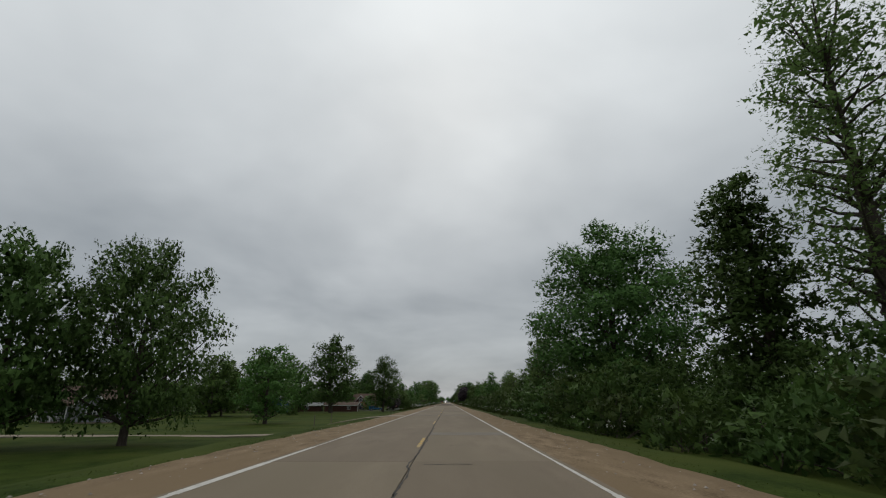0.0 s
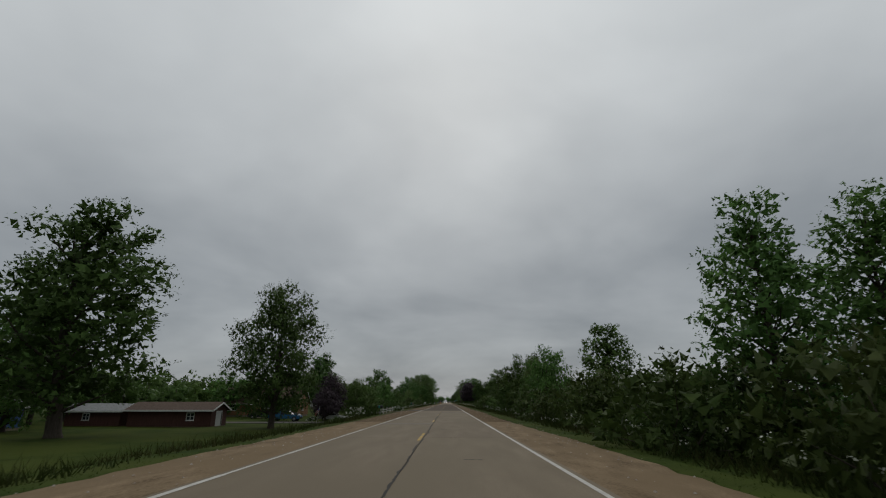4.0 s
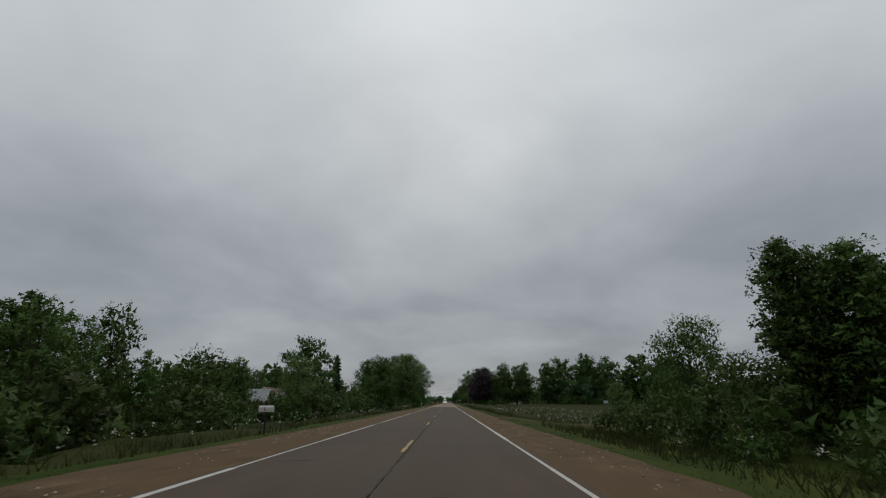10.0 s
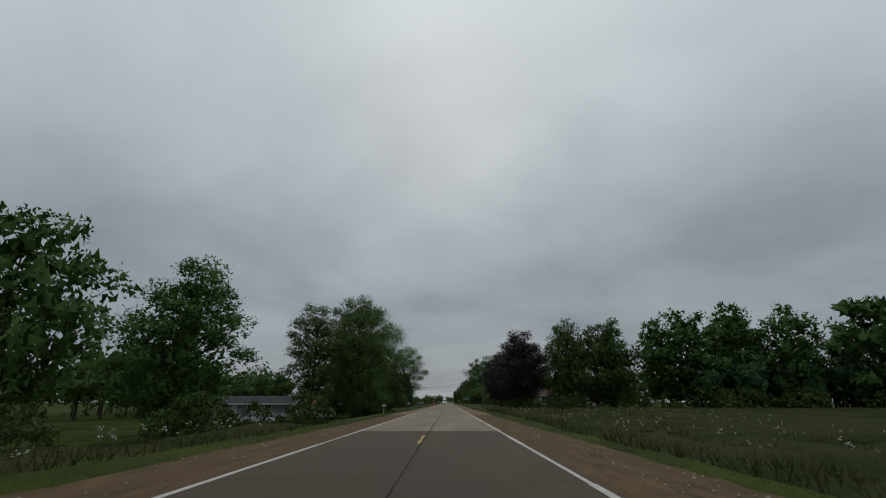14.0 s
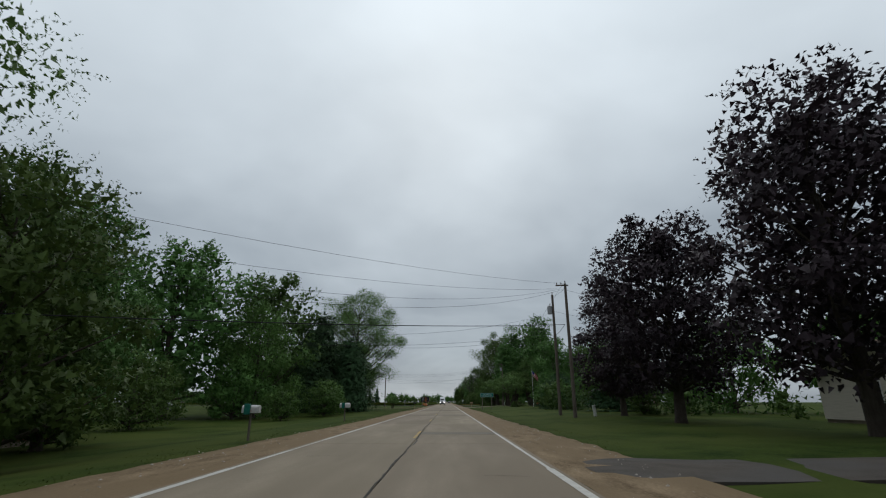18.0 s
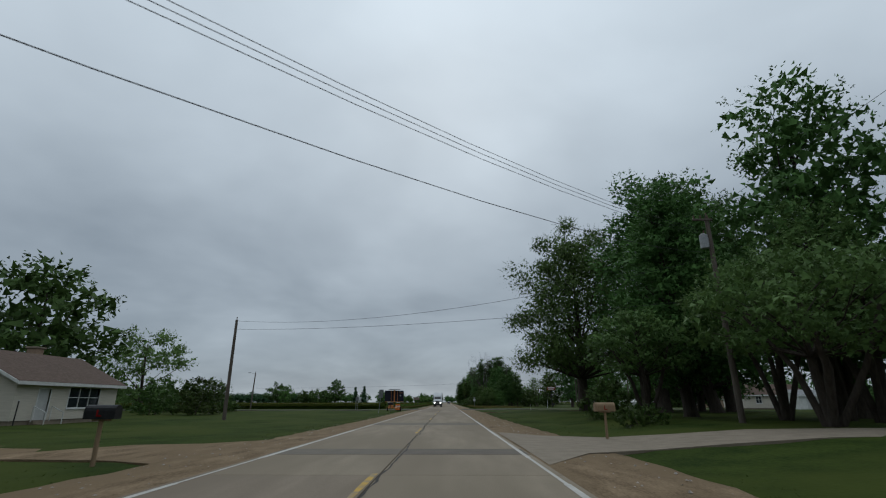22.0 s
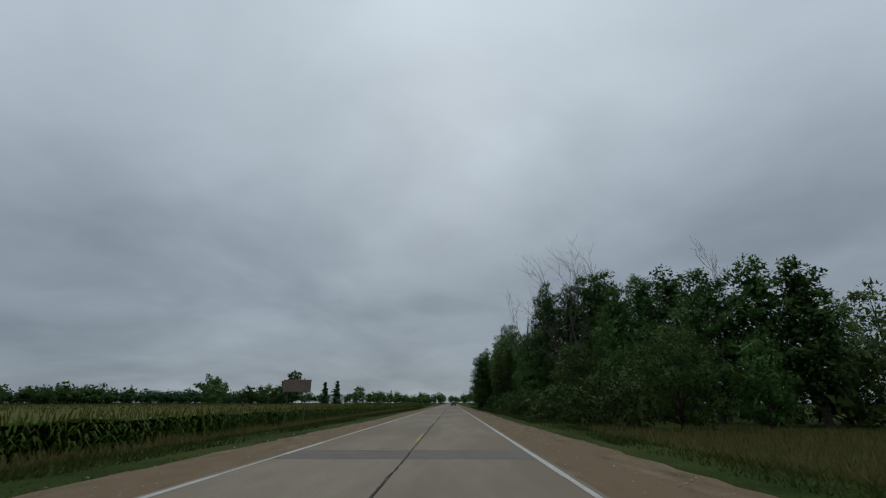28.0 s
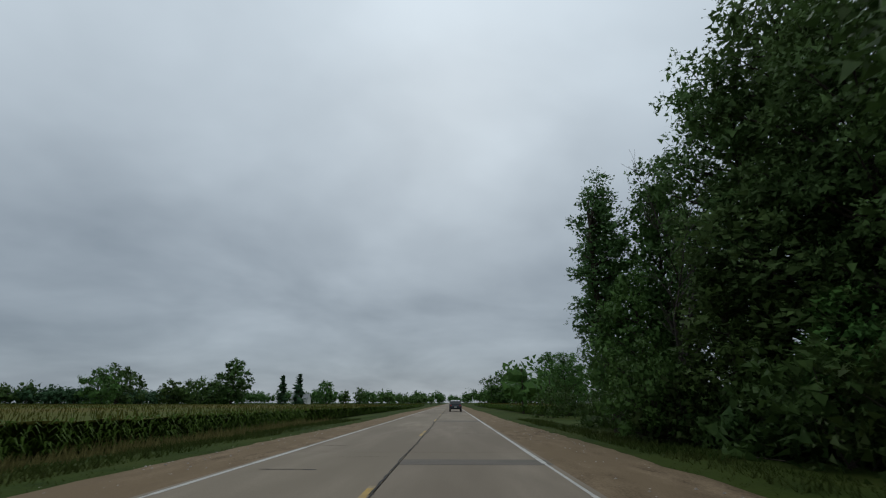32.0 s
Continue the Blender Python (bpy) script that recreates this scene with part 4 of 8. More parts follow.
def strip(name, pts, width, mat, label, lift=0.03, flare=0.0):
    """A paved strip that follows the land, thick at its rim; it may widen at its first end."""
    vs, fs = [], []
    pts = [Vector(p) for p in pts]
    for i, p in enumerate(pts):
        d = (pts[min(i + 1, len(pts) - 1)] - pts[max(i - 1, 0)]).normalized()
        n = Vector((-d.y, d.x))
        w = width / 2 + (flare * (0.35 if i == 1 else 0.08 if i == 2 else 1.0 if i == 0 else 0))
        for s, dz in ((-1, -0.2), (-1, 0), (-0.33, 0.015), (0.33, 0.015), (1, 0), (1, -0.2)):
            q = p + n * w * s
            vs.append((q.x, q.y, max(gz(q.x, q.y), -0.07) + lift + dz if abs(q.x) < 5.9 else gz(q.x, q.y) + lift + dz))
        if i:
            b = (i - 1) * 6
            for k in range(5):
                fs.append((b + k, b + k + 1, b + k + 7, b + k + 6))
    me = mesh_of(name, vs, fs, mat)
    bm = bmesh.new()
    bm.from_mesh(me)
    bmesh.ops.recalc_face_normals(bm, faces=bm.faces[:])
    bm.to_mesh(me)
    bm.free()
    return tagged(new(name, me), label, "road" if "road" in name else "driveway", kind="structure")


def way_out(y, side, reach, bend=0.0, start=3.6):
    ds = [start, 5.2, 7.5, 10, 13, 17, 22, 30, 42, 60, 90, 140]
    return [(side * d, y + bend * max(0, d - 8)) for d in ds if d <= reach]


strip("side_road", way_out(727, 1, 140), 8.0, M_SIDE_ROAD, "old patched grey asphalt side road", 0.04, 8.0)
strip("side_road", way_out(727, -1, 140), 8.0, M_SIDE_ROAD, "old patched grey asphalt side road", 0.04, 7.0)
strip("driveway", way_out(52, -1, 60), 2.6, M_DRIVE, "narrow pale concrete driveway across the lawn", 0.06, 1.5)
strip("driveway", way_out(200, -1, 42), 6.0, M_SIDE_ROAD, "grey asphalt driveway before the brown house", 0.06, 3.0)
strip("driveway", way_out(524.6, 1, 42, start=4.2), 3.4, M_SIDE_ROAD, "dark asphalt driveway", 0.03, 1.0)
strip("driveway", way_out(645, 1, 42), 4.5, M_DRIVE, "pale worn concrete driveway", 0.06, 4.0)
strip("driveway", way_out(643, -1, 42), 4.5, M_PALE_GRAVEL, "tan gravel driveway", 0.02, 5.0)
strip("driveway", way_out(241, -1, 17), 5.0, M_GRAVEL, "gravel pull-in before the white fence", 0.05, 4.0)
strip("field_driveway", way_out(335, 1, 42), 6.0, M_MOWN, "dry mown grass entrance to the field", 0.015, 3.0)
strip("wheel_track", [(6.2, 698.4), (7.6, 697.3), (9.6, 695.6), (14, 694.0), (22, 692.8)], 0.7, M_GRAVEL, "muddy wheel track across the lawn", 0.035)


def puddle(x, y, rx, ry, turn):
    """Shallow water in a wheel track, with a ragged rim."""
    rim = []
    for i in range(26):
        a = 2 * math.pi * i / 26
        k = 1 + 0.16 * math.sin(3 * a + 1) + 0.10 * math.sin(7 * a)
        px, py = rx * k * math.cos(a), ry * k * math.sin(a)
        qx, qy = x + px * math.cos(turn) - py * math.sin(turn), y + px * math.sin(turn) + py * math.cos(turn)
        rim.append((qx, qy, gz(qx, qy)))
    top = max(p[2] for p in rim) + 0.062
    vs = [(a, b, top) for a, b, _ in rim] + [(a, b, top - 0.15) for a, b, _ in rim]
    fs = [tuple(range(26))] + [(i, i + 26, (i + 1) % 26 + 26, (i + 1) % 26) for i in range(26)]
    tagged(new("puddle", mesh_of("puddle", vs, fs, glass("still_water", (0.045, 0.040, 0.030)))), "shallow grey puddle in a muddy wheel track", "puddle")


puddle(7.5, 697.4, 0.62, 0.16, -0.75)

# ---- houses ----
M_GLASS = glass("window_glass")
M_WHITE = material("white_paint", (0.50, 0.50, 0.48), (0.66, 0.66, 0.64), 3, 40, 0.6, 0.05)
M_TRIM = material("white_trim", (0.52, 0.52, 0.50), (0.68, 0.68, 0.66), 3, 40, 0.5)
M_BLUE = material("blue_siding", (0.030, 0.075, 0.17), (0.050, 0.105, 0.22), 2, 30, 0.6, 0.1, stretch=(0.5, 0.5, 12))
M_PALE_BLUE = material("pale_blue_siding", (0.30, 0.42, 0.52), (0.40, 0.52, 0.61), 2, 30, 0.6, 0.1, stretch=(0.5, 0.5, 12))
M_GREY = material("grey_siding", (0.15, 0.155, 0.165), (0.21, 0.215, 0.225), 2, 30, 0.65, 0.1, stretch=(0.5, 0.5, 12))
M_CREAM = material("cream_siding", (0.46, 0.42, 0.35), (0.60, 0.55, 0.47), 2, 30, 0.65, 0.1, stretch=(0.5, 0.5, 12))
M_BRICK = material("orange_brick", (0.18, 0.095, 0.050), (0.30, 0.165, 0.090), 6, 30, 0.85, 0.3, stretch=(1, 1, 4))
M_RED_BRICK = material("red_brick", (0.14, 0.055, 0.035), (0.24, 0.10, 0.065), 6, 30, 0.85, 0.3, stretch=(1, 1, 4))
M_TAN_BRICK = material("tan_brick", (0.22, 0.155, 0.105), (0.32, 0.235, 0.165), 6, 30, 0.85, 0.3, stretch=(1, 1, 4))
M_ROOF_BROWN = material("brown_shingles", (0.060, 0.040, 0.030), (0.115, 0.080, 0.062), 3, 18, 0.9, 0.5, stretch=(1, 1, 3))
M_ROOF_DARK = material("dark_shingles", (0.022, 0.024, 0.030), (0.050, 0.052, 0.060), 3, 18, 0.9, 0.5, stretch=(1, 1, 3))
M_ROOF_GREY = material("grey_shingles", (0.16, 0.165, 0.165), (0.27, 0.275, 0.275), 3, 18, 0.9, 0.5, stretch=(1, 1, 3))
M_ROOF_RED = material("faded_red_roof", (0.22, 0.085, 0.070), (0.34, 0.15, 0.13), 3, 18, 0.8, 0.4)
M_DARKWOOD = material("dark_red_boards", (0.045, 0.020, 0.016), (0.085, 0.040, 0.032), 2, 20, 0.85, 0.3, stretch=(6, 6, 0.6))
M_DOOR = material("door_paint", (0.40, 0.40, 0.39), (0.52, 0.52, 0.50), 3, 30, 0.5)


def framed(parent, w, h, m, trim, name="window", door=False, mullions=1):
    """A window or door set in an opening of w by h; m takes local x right, z up, y into the wall, from its foot's middle."""
    t = 0.09
    bm = bmesh.new()
    box(bm, -w / 2 - t, -0.05, -t if not door else 0, -w / 2, 0.06, h + t)
    box(bm, w / 2, -0.05, -t if not door else 0, w / 2 + t, 0.06, h + t)
    box(bm, -w / 2, -0.05, h, w / 2, 0.06, h + t)
    if not door:
        box(bm, -w / 2, -0.05, -t, w / 2, 0.06, 0)
    bmesh.ops.transform(bm, matrix=m, verts=bm.verts[:])
    win = part(name, bm, trim, parent)
    bm = bmesh.new()
    box(bm, -w / 2, 0.04, 0, w / 2, 0.07, h)
    bmesh.ops.transform(bm, matrix=m, verts=bm.verts[:])
    part("pane" if not door else "door_leaf", bm, M_GLASS if not door else M_DOOR, win)
    if not door:
        bm = bmesh.new()
        for k in range(mullions):
            x = -w / 2 + w * (k + 1) / (mullions + 1)
            box(bm, x - 0.025, -0.02, 0, x + 0.025, 0.035, h)
        box(bm, -w / 2, -0.02, h * 0.5 - 0.025, w / 2, 0.034, h * 0.5 + 0.025)
        bmesh.ops.transform(bm, matrix=m, verts=bm.verts[:])
        part("glazing_bars", bm, trim, win)
        bm = bmesh.new()
        box(bm, -w / 2 - 0.12, -0.11, -t - 0.05, w / 2 + 0.12, -0.05, -t)
        bmesh.ops.transform(bm, matrix=m, verts=bm.verts[:])
        part("sill", bm, trim, win)
    return win


def holed_wall(parent, ln, h, holes, m, mat, thick=0.18):
    """A wall of length ln with openings (x, z, w, h) cut through it."""
    xs = sorted({-ln / 2, ln / 2, *[v for x, z, w, q in holes for v in (x - w / 2, x + w / 2)]})
    zs = sorted({0.0, h, *[v for x, z, w, q in holes for v in (z, z + q)]})
    bm = bmesh.new()
    for a, b in zip(xs, xs[1:]):
        for c, d in zip(zs, zs[1:]):
            mx, mz = (a + b) / 2, (c + d) / 2
            if any(abs(mx - x) < w / 2 and z < mz < z + q for x, z, w, q in holes):
                continue
            box(bm, a, 0, c, b, thick, d)
    bmesh.ops.remove_doubles(bm, verts=bm.verts[:], dist=0.0005)
    bmesh.ops.transform(bm, matrix=m, verts=bm.verts[:])
    return part("wall", bm, mat, parent)


def gable_body(parent, ln, dp, wall_h, roof_h, wall_mat, roof_mat, trim, openings, at=Matrix(), gable_mat=None, over=0.45):
    """A body with its ridge along local x. openings: side ('front' -y, 'back', 'right' +x, 'left') -> list of (x, z, w, h, kind)."""
    sides = {
        "front": (ln, pose(0, -dp / 2, 0)),
        "back": (ln, pose(0, dp / 2, 0, 0, 0, 180)),
        "right": (dp - 0.36, pose(ln / 2, 0, 0, 0, 0, 90)),
        "left": (dp - 0.36, pose(-ln / 2, 0, 0, 0, 0, -90)),
    }
    for side, (w, m) in sides.items():
        ops_here = openings.get(side, [])
        holed_wall(parent, w, wall_h, [(o[0], o[1], o[2], o[3]) for o in ops_here], at @ m, wall_mat)
        for x, z, ww, hh, kind in ops_here:
            framed(parent, ww, hh, at @ m @ pose(x, 0.04, z), trim, "window" if kind != "door" else "door", kind == "door", 1 if ww < 1.3 else 2)
    for sgn in (-1, 1):
        bm = bmesh.new()
        x0 = sgn * ln / 2 - (0.18 if sgn > 0 else 0)
        y, z = dp / 2 - 0.02, wall_h + 0.002
        a = [bm.verts.new((x0, -y, z)), bm.verts.new((x0, y, z)), bm.verts.new((x0, 0, z + roof_h - 0.02))]
        b = [bm.verts.new((x0 + 0.18, -y, z)), bm.verts.new((x0 + 0.18, y, z)), bm.verts.new((x0 + 0.18, 0, z + roof_h - 0.02))]
        bm.faces.new(a)
        bm.faces.new(b[::-1])
        for i in range(3):
            bm.faces.new((a[i], b[i], b[(i + 1) % 3], a[(i + 1) % 3]))
        bmesh.ops.recalc_face_normals(bm, faces=bm.faces[:])
        bmesh.ops.transform(bm, matrix=at, verts=bm.verts[:])
        part("gable", bm, gable_mat or wall_mat, parent)
        # bargeboards
        bm = bmesh.new()
        xe = sgn * (ln / 2 + over)
        for s in (-1, 1):
            k = roof_h / (dp / 2)
            ye, ze = s * (dp / 2 + over), wall_h - over * k
            o = [(ye, ze + 0.12), (0, wall_h + roof_h + 0.12), (0, wall_h + roof_h - 0.10), (ye, ze - 0.08)]
            v0 = [bm.verts.new((xe, p, q)) for p, q in o]
            v1 = [bm.verts.new((xe + sgn * 0.05, p, q)) for p, q in o]
            bm.faces.new(v0)
            bm.faces.new(v1[::-1])
            for i in range(4):
                bm.faces.new((v0[i], v1[i], v1[(i + 1) % 4], v0[(i + 1) % 4]))
        bmesh.ops.recalc_face_normals(bm, faces=bm.faces[:])
        bmesh.ops.transform(bm, matrix=at, verts=bm.verts[:])
        part("bargeboard", bm, trim, parent)
    for s in (-1, 1):
        bm = bmesh.new()
        k = roof_h / (dp / 2)
        ye, ze = s * (dp / 2 + over), wall_h - over * k
        o = [(ye, ze + 0.02), (0, wall_h + roof_h + 0.02), (0, wall_h + roof_h + 0.16), (ye, ze + 0.14)]
        v0 = [bm.verts.new((-ln / 2 - over, p, q)) for p, q in o]
        v1 = [bm.verts.new((ln / 2 + over, p, q)) for p, q in o]
        bm.faces.new(v0)
        bm.faces.new(v1[::-1])
        for i in range(4):
            bm.faces.new((v0[i], v1[i], v1[(i + 1) % 4], v0[(i + 1) % 4]))
        bmesh.ops.recalc_face_normals(bm, faces=bm.faces[:])
        bmesh.ops.transform(bm, matrix=at, verts=bm.verts[:])
        part("roof_slope", bm, roof_mat, parent)
        bm = bmesh.new()
        box(bm, -ln / 2 - over, ye - 0.03 if s < 0 else ye, ze - 0.10, ln / 2 + over, ye if s < 0 else ye + 0.03, ze + 0.12)
        bmesh.ops.transform(bm, matrix=at, verts=bm.verts[:])
        part("fascia", bm, trim, parent)
    bm = bmesh.new()
    box(bm, -ln / 2 + 0.06, -dp / 2 + 0.06, -1.2, ln / 2 - 0.06, dp / 2 - 0.06, -0.003)
    bmesh.ops.transform(bm, matrix=at, verts=bm.verts[:])
    part("foundation", bm, M_DRIVE, parent)


def house(x, y, rz, label, lift=0.25):
    ob = empty("house", x, y, gz(x, y) + lift, rz)
    return tagged(ob, label, "house")


def chimney(parent, x, y, z0, z1, mat):
    bm = bmesh.new()
    box(bm, x - 0.4, y - 0.4, z0, x + 0.4, y + 0.4, z1, 0.02)
    c = part("chimney", bm, mat, parent)
    bm = bmesh.new()
    box(bm, x - 0.5, y - 0.5, z1 + 0.002, x + 0.5, y + 0.5, z1 + 0.15, 0.02)
    part("chimney_cap", bm, M_DRIVE, c)


W = "window"
# grey house with a porch
h = house(-61.0, 88.9, 0, "grey-sided house with a brown roof and white trim")
gable_body(h, 13, 9, 2.7, 3.0, M_GREY, M_ROOF_BROWN, M_TRIM, {"front": [(-3, 0.8, 1.4, 1.3, W), (-0.6, 0, 1.0, 2.05, "door")], "right": [(0, 0.9, 1.3, 1.3, W)]})
gable_body(h, 3.4, 5.4, 2.7, 2.3, M_GREY, M_ROOF_BROWN, M_TRIM, {"right": [(0, 0.7, 1.5, 1.7, W)]}, pose(4.0, -5.6, 0, 0, 0, -90))
for k in range(3):
    bm = bmesh.new()
    rod(bm, (-5.5 + 2.4 * k, -6.6, 0), (-5.5 + 2.4 * k, -6.6, 2.5), 0.09)
    part("porch_post", bm, M_TRIM, h)
bm = bmesh.new()
box(bm, -6.2, -6.8, 2.5, 1.2, -4.52, 2.62, 0.02)
part("porch_roof", bm, M_ROOF_BROWN, h)
bm = bmesh.new()
box(bm, -6.2, -6.64, 0.75, -1.2, -6.58, 0.83)
for k in range(18):
    box(bm, -6.1 + 0.27 * k, -6.63, 0.02, -6.06 + 0.27 * k, -6.59, 0.75)
part("porch_rail", bm, M_TRIM, h)
# blue house
h = house(-56.9, 173.1, 6, "blue-sided house with a pale grey roof, white windows")
gable_body(h, 10, 7.8, 2.7, 2.2, M_BLUE, M_ROOF_GREY, M_TRIM, {"left": [(-1.9, 0.9, 1.7, 1.3, W), (2.2, 0.7, 1.0, 1.5, W)]}, pose(0, 0, 0, 0, 0, 90))
framed(h, 0.8, 0.9, pose(0.1, -5.06, 3.15), M_TRIM)
bm = bmesh.new()
box(bm, -9.6, -4.6, -0.6, -4.75, -1.0, 1.9, 0.03)
an = part("annex", bm, M_DARKWOOD, h, "low dark red wooden annex")
bm = bmesh.new()
box(bm, -9.9, -5.0, 1.92, -4.7, -0.7, 2.08, 0.02)
part("annex_roof", bm, M_ROOF_GREY, an)
# long dark red sheds
sh = tagged(empty("shed", -38.9, 188.8), "long low dark red wooden shed with pale eaves", "shed")
gable_body(sh, 12, 5, 2.3, 0.9, M_DARKWOOD, M_ROOF_BROWN, M_TRIM, {"front": [(3, 0.9, 1.0, 0.9, W)], "right": [(0, 0, 1.8, 2.0, "door")]})
sh = tagged(empty("shed", -50.3, 188.8), "low dark red wooden outbuilding beside the blue house", "shed")
gable_body(sh, 8, 4, 2.2, 0.8, M_DARKWOOD, M_ROOF_GREY, M_TRIM, {"front": [(-1, 0.9, 0.9, 0.8, W)]})
# brown brick house
h = house(-40.8, 229.3, 0, "orange brick house with a steep dark brown roof", 0.4)
gable_body(h, 17, 9, 2.6, 3.6, M_BRICK, M_ROOF_BROWN, M_TRIM, {"front": [(-5.5, 1.0, 1.6, 1.2, W), (6.6, 0, 1.0, 2.05, "door")], "right": [(0, 1.0, 1.4, 1.2, W)]})
gable_body(h, 3.0, 5.2, 2.6, 2.9, M_BRICK, M_ROOF_BROWN, M_TRIM, {"right": [(0, 0.8, 2.2, 1.3, W)]}, pose(3.0, -5.6, 0, 0, 0, -90), M_DARKWOOD)
framed(h, 1.1, 1.0, pose(3.0, -7.18, 3.1), M_TRIM)
# small white house among the trees
h = house(-61.0, 362.2, 20, "small white house with a faded brown roof")
gable_body(h, 11, 7, 2.5, 1.9, M_WHITE, M_ROOF_BROWN, M_TRIM, {"front": [(-3, 0.9, 1.2, 1.2, W), (3, 0.9, 1.2, 1.2, W), (0, 0, 1.0, 2.05, "door")], "right": [(0, 0.9, 1.0, 1.2, W)]})
h = house(-36.6, 375.0, 10, "pale house half hidden by trees, with a low roof")
gable_body(h, 10, 7, 2.5, 1.8, M_CREAM, M_ROOF_GREY, M_TRIM, {"front": [(-2.5, 0.9, 1.2, 1.2, W), (2.5, 0.9, 1.2, 1.2, W)]})
# white and grey house with a dormer
h = house(-40.9, 399.9, 0, "white and grey house with brown roof and wide dormer", 0.3)
gable_body(h, 11, 8.4, 2.6, 2.7, M_WHITE, M_ROOF_BROWN, M_TRIM, {"left": [(-1.4, 0.9, 1.2, 1.0, W)], "front": [(-3, 0.9, 1.3, 1.2, W), (2, 0, 1.0, 2.05, "door")]}, pose(0, 5, 0, 0, 0, 90), M_GREY)
framed(h, 1.2, 0.8, pose(0.1, -0.52, 3.3), M_TRIM)
gable_body(h, 3.6, 5.6, 1.2, 0.7, M_WHITE, M_ROOF_BROWN, M_TRIM, {"right": [(0.3, 0.25, 0.8, 0.8, W)]}, pose(2.0, 5.2, 3.0))
# navy-roofed house with parked cars
h = house(-35.6, 500.5, 0, "grey ranch house with a dark roof, deep eaves", 0.2)
gable_body(h, 17, 8, 2.4, 1.25, M_GREY, M_ROOF_DARK, M_TRIM, {"front": [(-6, 0.9, 1.2, 1.2, W), (-3, 0, 1.0, 2.05, "door"), (0.4, 0.9, 1.6, 1.2, W), (3.6, 0.9, 1.2, 1.2, W)]}, pose(-2.0, 0, 0))
gg = tagged(empty("garage", -44.3, 501.6), "pale grey garage with a low gable and white trim", "garage")
gable_body(gg, 7, 6, 2.4, 1.5, M_GREY, M_ROOF_DARK, M_TRIM, {"left": [(0, 0, 2.6, 2.1, "door")]}, pose(0, 0, 0, 0, 0, 90))
# brick houses
h = house(-28.5, 517.9, 0, "low red brick house with a faded red roof")
gable_body(h, 10, 7, 2.4, 1.7, M_RED_BRICK, M_ROOF_RED, M_TRIM, {"front": [(-2.5, 0.9, 1.4, 1.2, W), (2.5, 0.9, 1.0, 1.2, W)], "right": [(0, 0.9, 1.2, 1.2, W)]})
h = house(-29.1, 544.1, 0, "red brick house with a white-railed porch")
gable_body(h, 10, 7, 2.5, 1.8, M_RED_BRICK, M_ROOF_BROWN, M_TRIM, {"front": [(-2.8, 0.9, 1.4, 1.2, W), (0, 0, 1.0, 2.05, "door"), (2.8, 0.9, 1.4, 1.2, W)]})
# cream house
h = house(-30.8, 660.3, 0, "cream-sided house with brown roof and white trim", 0.35)
gable_body(h, 10, 8, 2.6, 2.0, M_CREAM, M_ROOF_BROWN, M_TRIM, {"front": [(-2.6, 0, 1.0, 2.05, "door"), (1.3, 0.8, 3.2, 1.4, W)], "left": [(2.0, 0.9, 1.4, 1.2, W), (-2.2, 0, 0.9, 2.05, "door")]}, pose(0, 4, 0, 0, 0, 90))
gable_body(h, 14, 8, 2.6, 1.9, M_CREAM, M_ROOF_BROWN, M_TRIM, {"front": [(-0.8, 0.6, 1.2, 1.7, W), (2.8, 0.9, 1.4, 1.1, W)]}, pose(-11.2, 4.6, 0))
chimney(h, -2.2, 7.0, 3.2, 5.4, M_TAN_BRICK)
bm = bmesh.new()
for k in range(3):
    box(bm, 4.02 + 0.3 * k, 0.6, -0.6, 4.32 + 0.3 * k, 2.2, -0.05 - 0.17 * k)
part("porch_steps", bm, M_DRIVE, h)
bm = bmesh.new()
for yy in (0.62, 2.18):
    rod(bm, (4.1, yy, -0.1), (4.1, yy, 0.9), 0.03)
    rod(bm, (5.0, yy, -0.6), (5.0, yy, 0.5), 0.03)
    rod(bm, (4.1, yy, 0.9), (5.0, yy, 0.5), 0.03)
part("stair_rail", bm, M_TRIM, h)
# cream house behind the purple maples
h = house(34.6, 542.6, 0, "cream house behind dark maples, with white windows")
gable_body(h, 17, 8.4, 2.9, 1.6, M_CREAM, M_ROOF_BROWN, M_TRIM, {"front": [(-6.7, 0.8, 2.1, 1.5, W), (-0.4, 0.9, 1.7, 1.3, W), (4.2, 0.0, 1.0, 2.05, "door"), (6.6, 0.9, 1.4, 1.3, W)], "left": [(0, 0.9, 1.2, 1.3, W)]})
# pale blue house with a garage door
h = house(45.6, 661.2, 0, "pale blue house with white garage door, brown roof")
gable_body(h, 15, 8.5, 2.7, 2.1, M_PALE_BLUE, M_ROOF_BROWN, M_TRIM, {"front": [(-4.4, 0, 4.6, 2.15, "door"), (2.0, 0.9, 1.3, 1.2, W), (5.0, 0.9, 1.3, 1.2, W)], "left": [(0, 0.9, 1.2, 1.2, W)]})
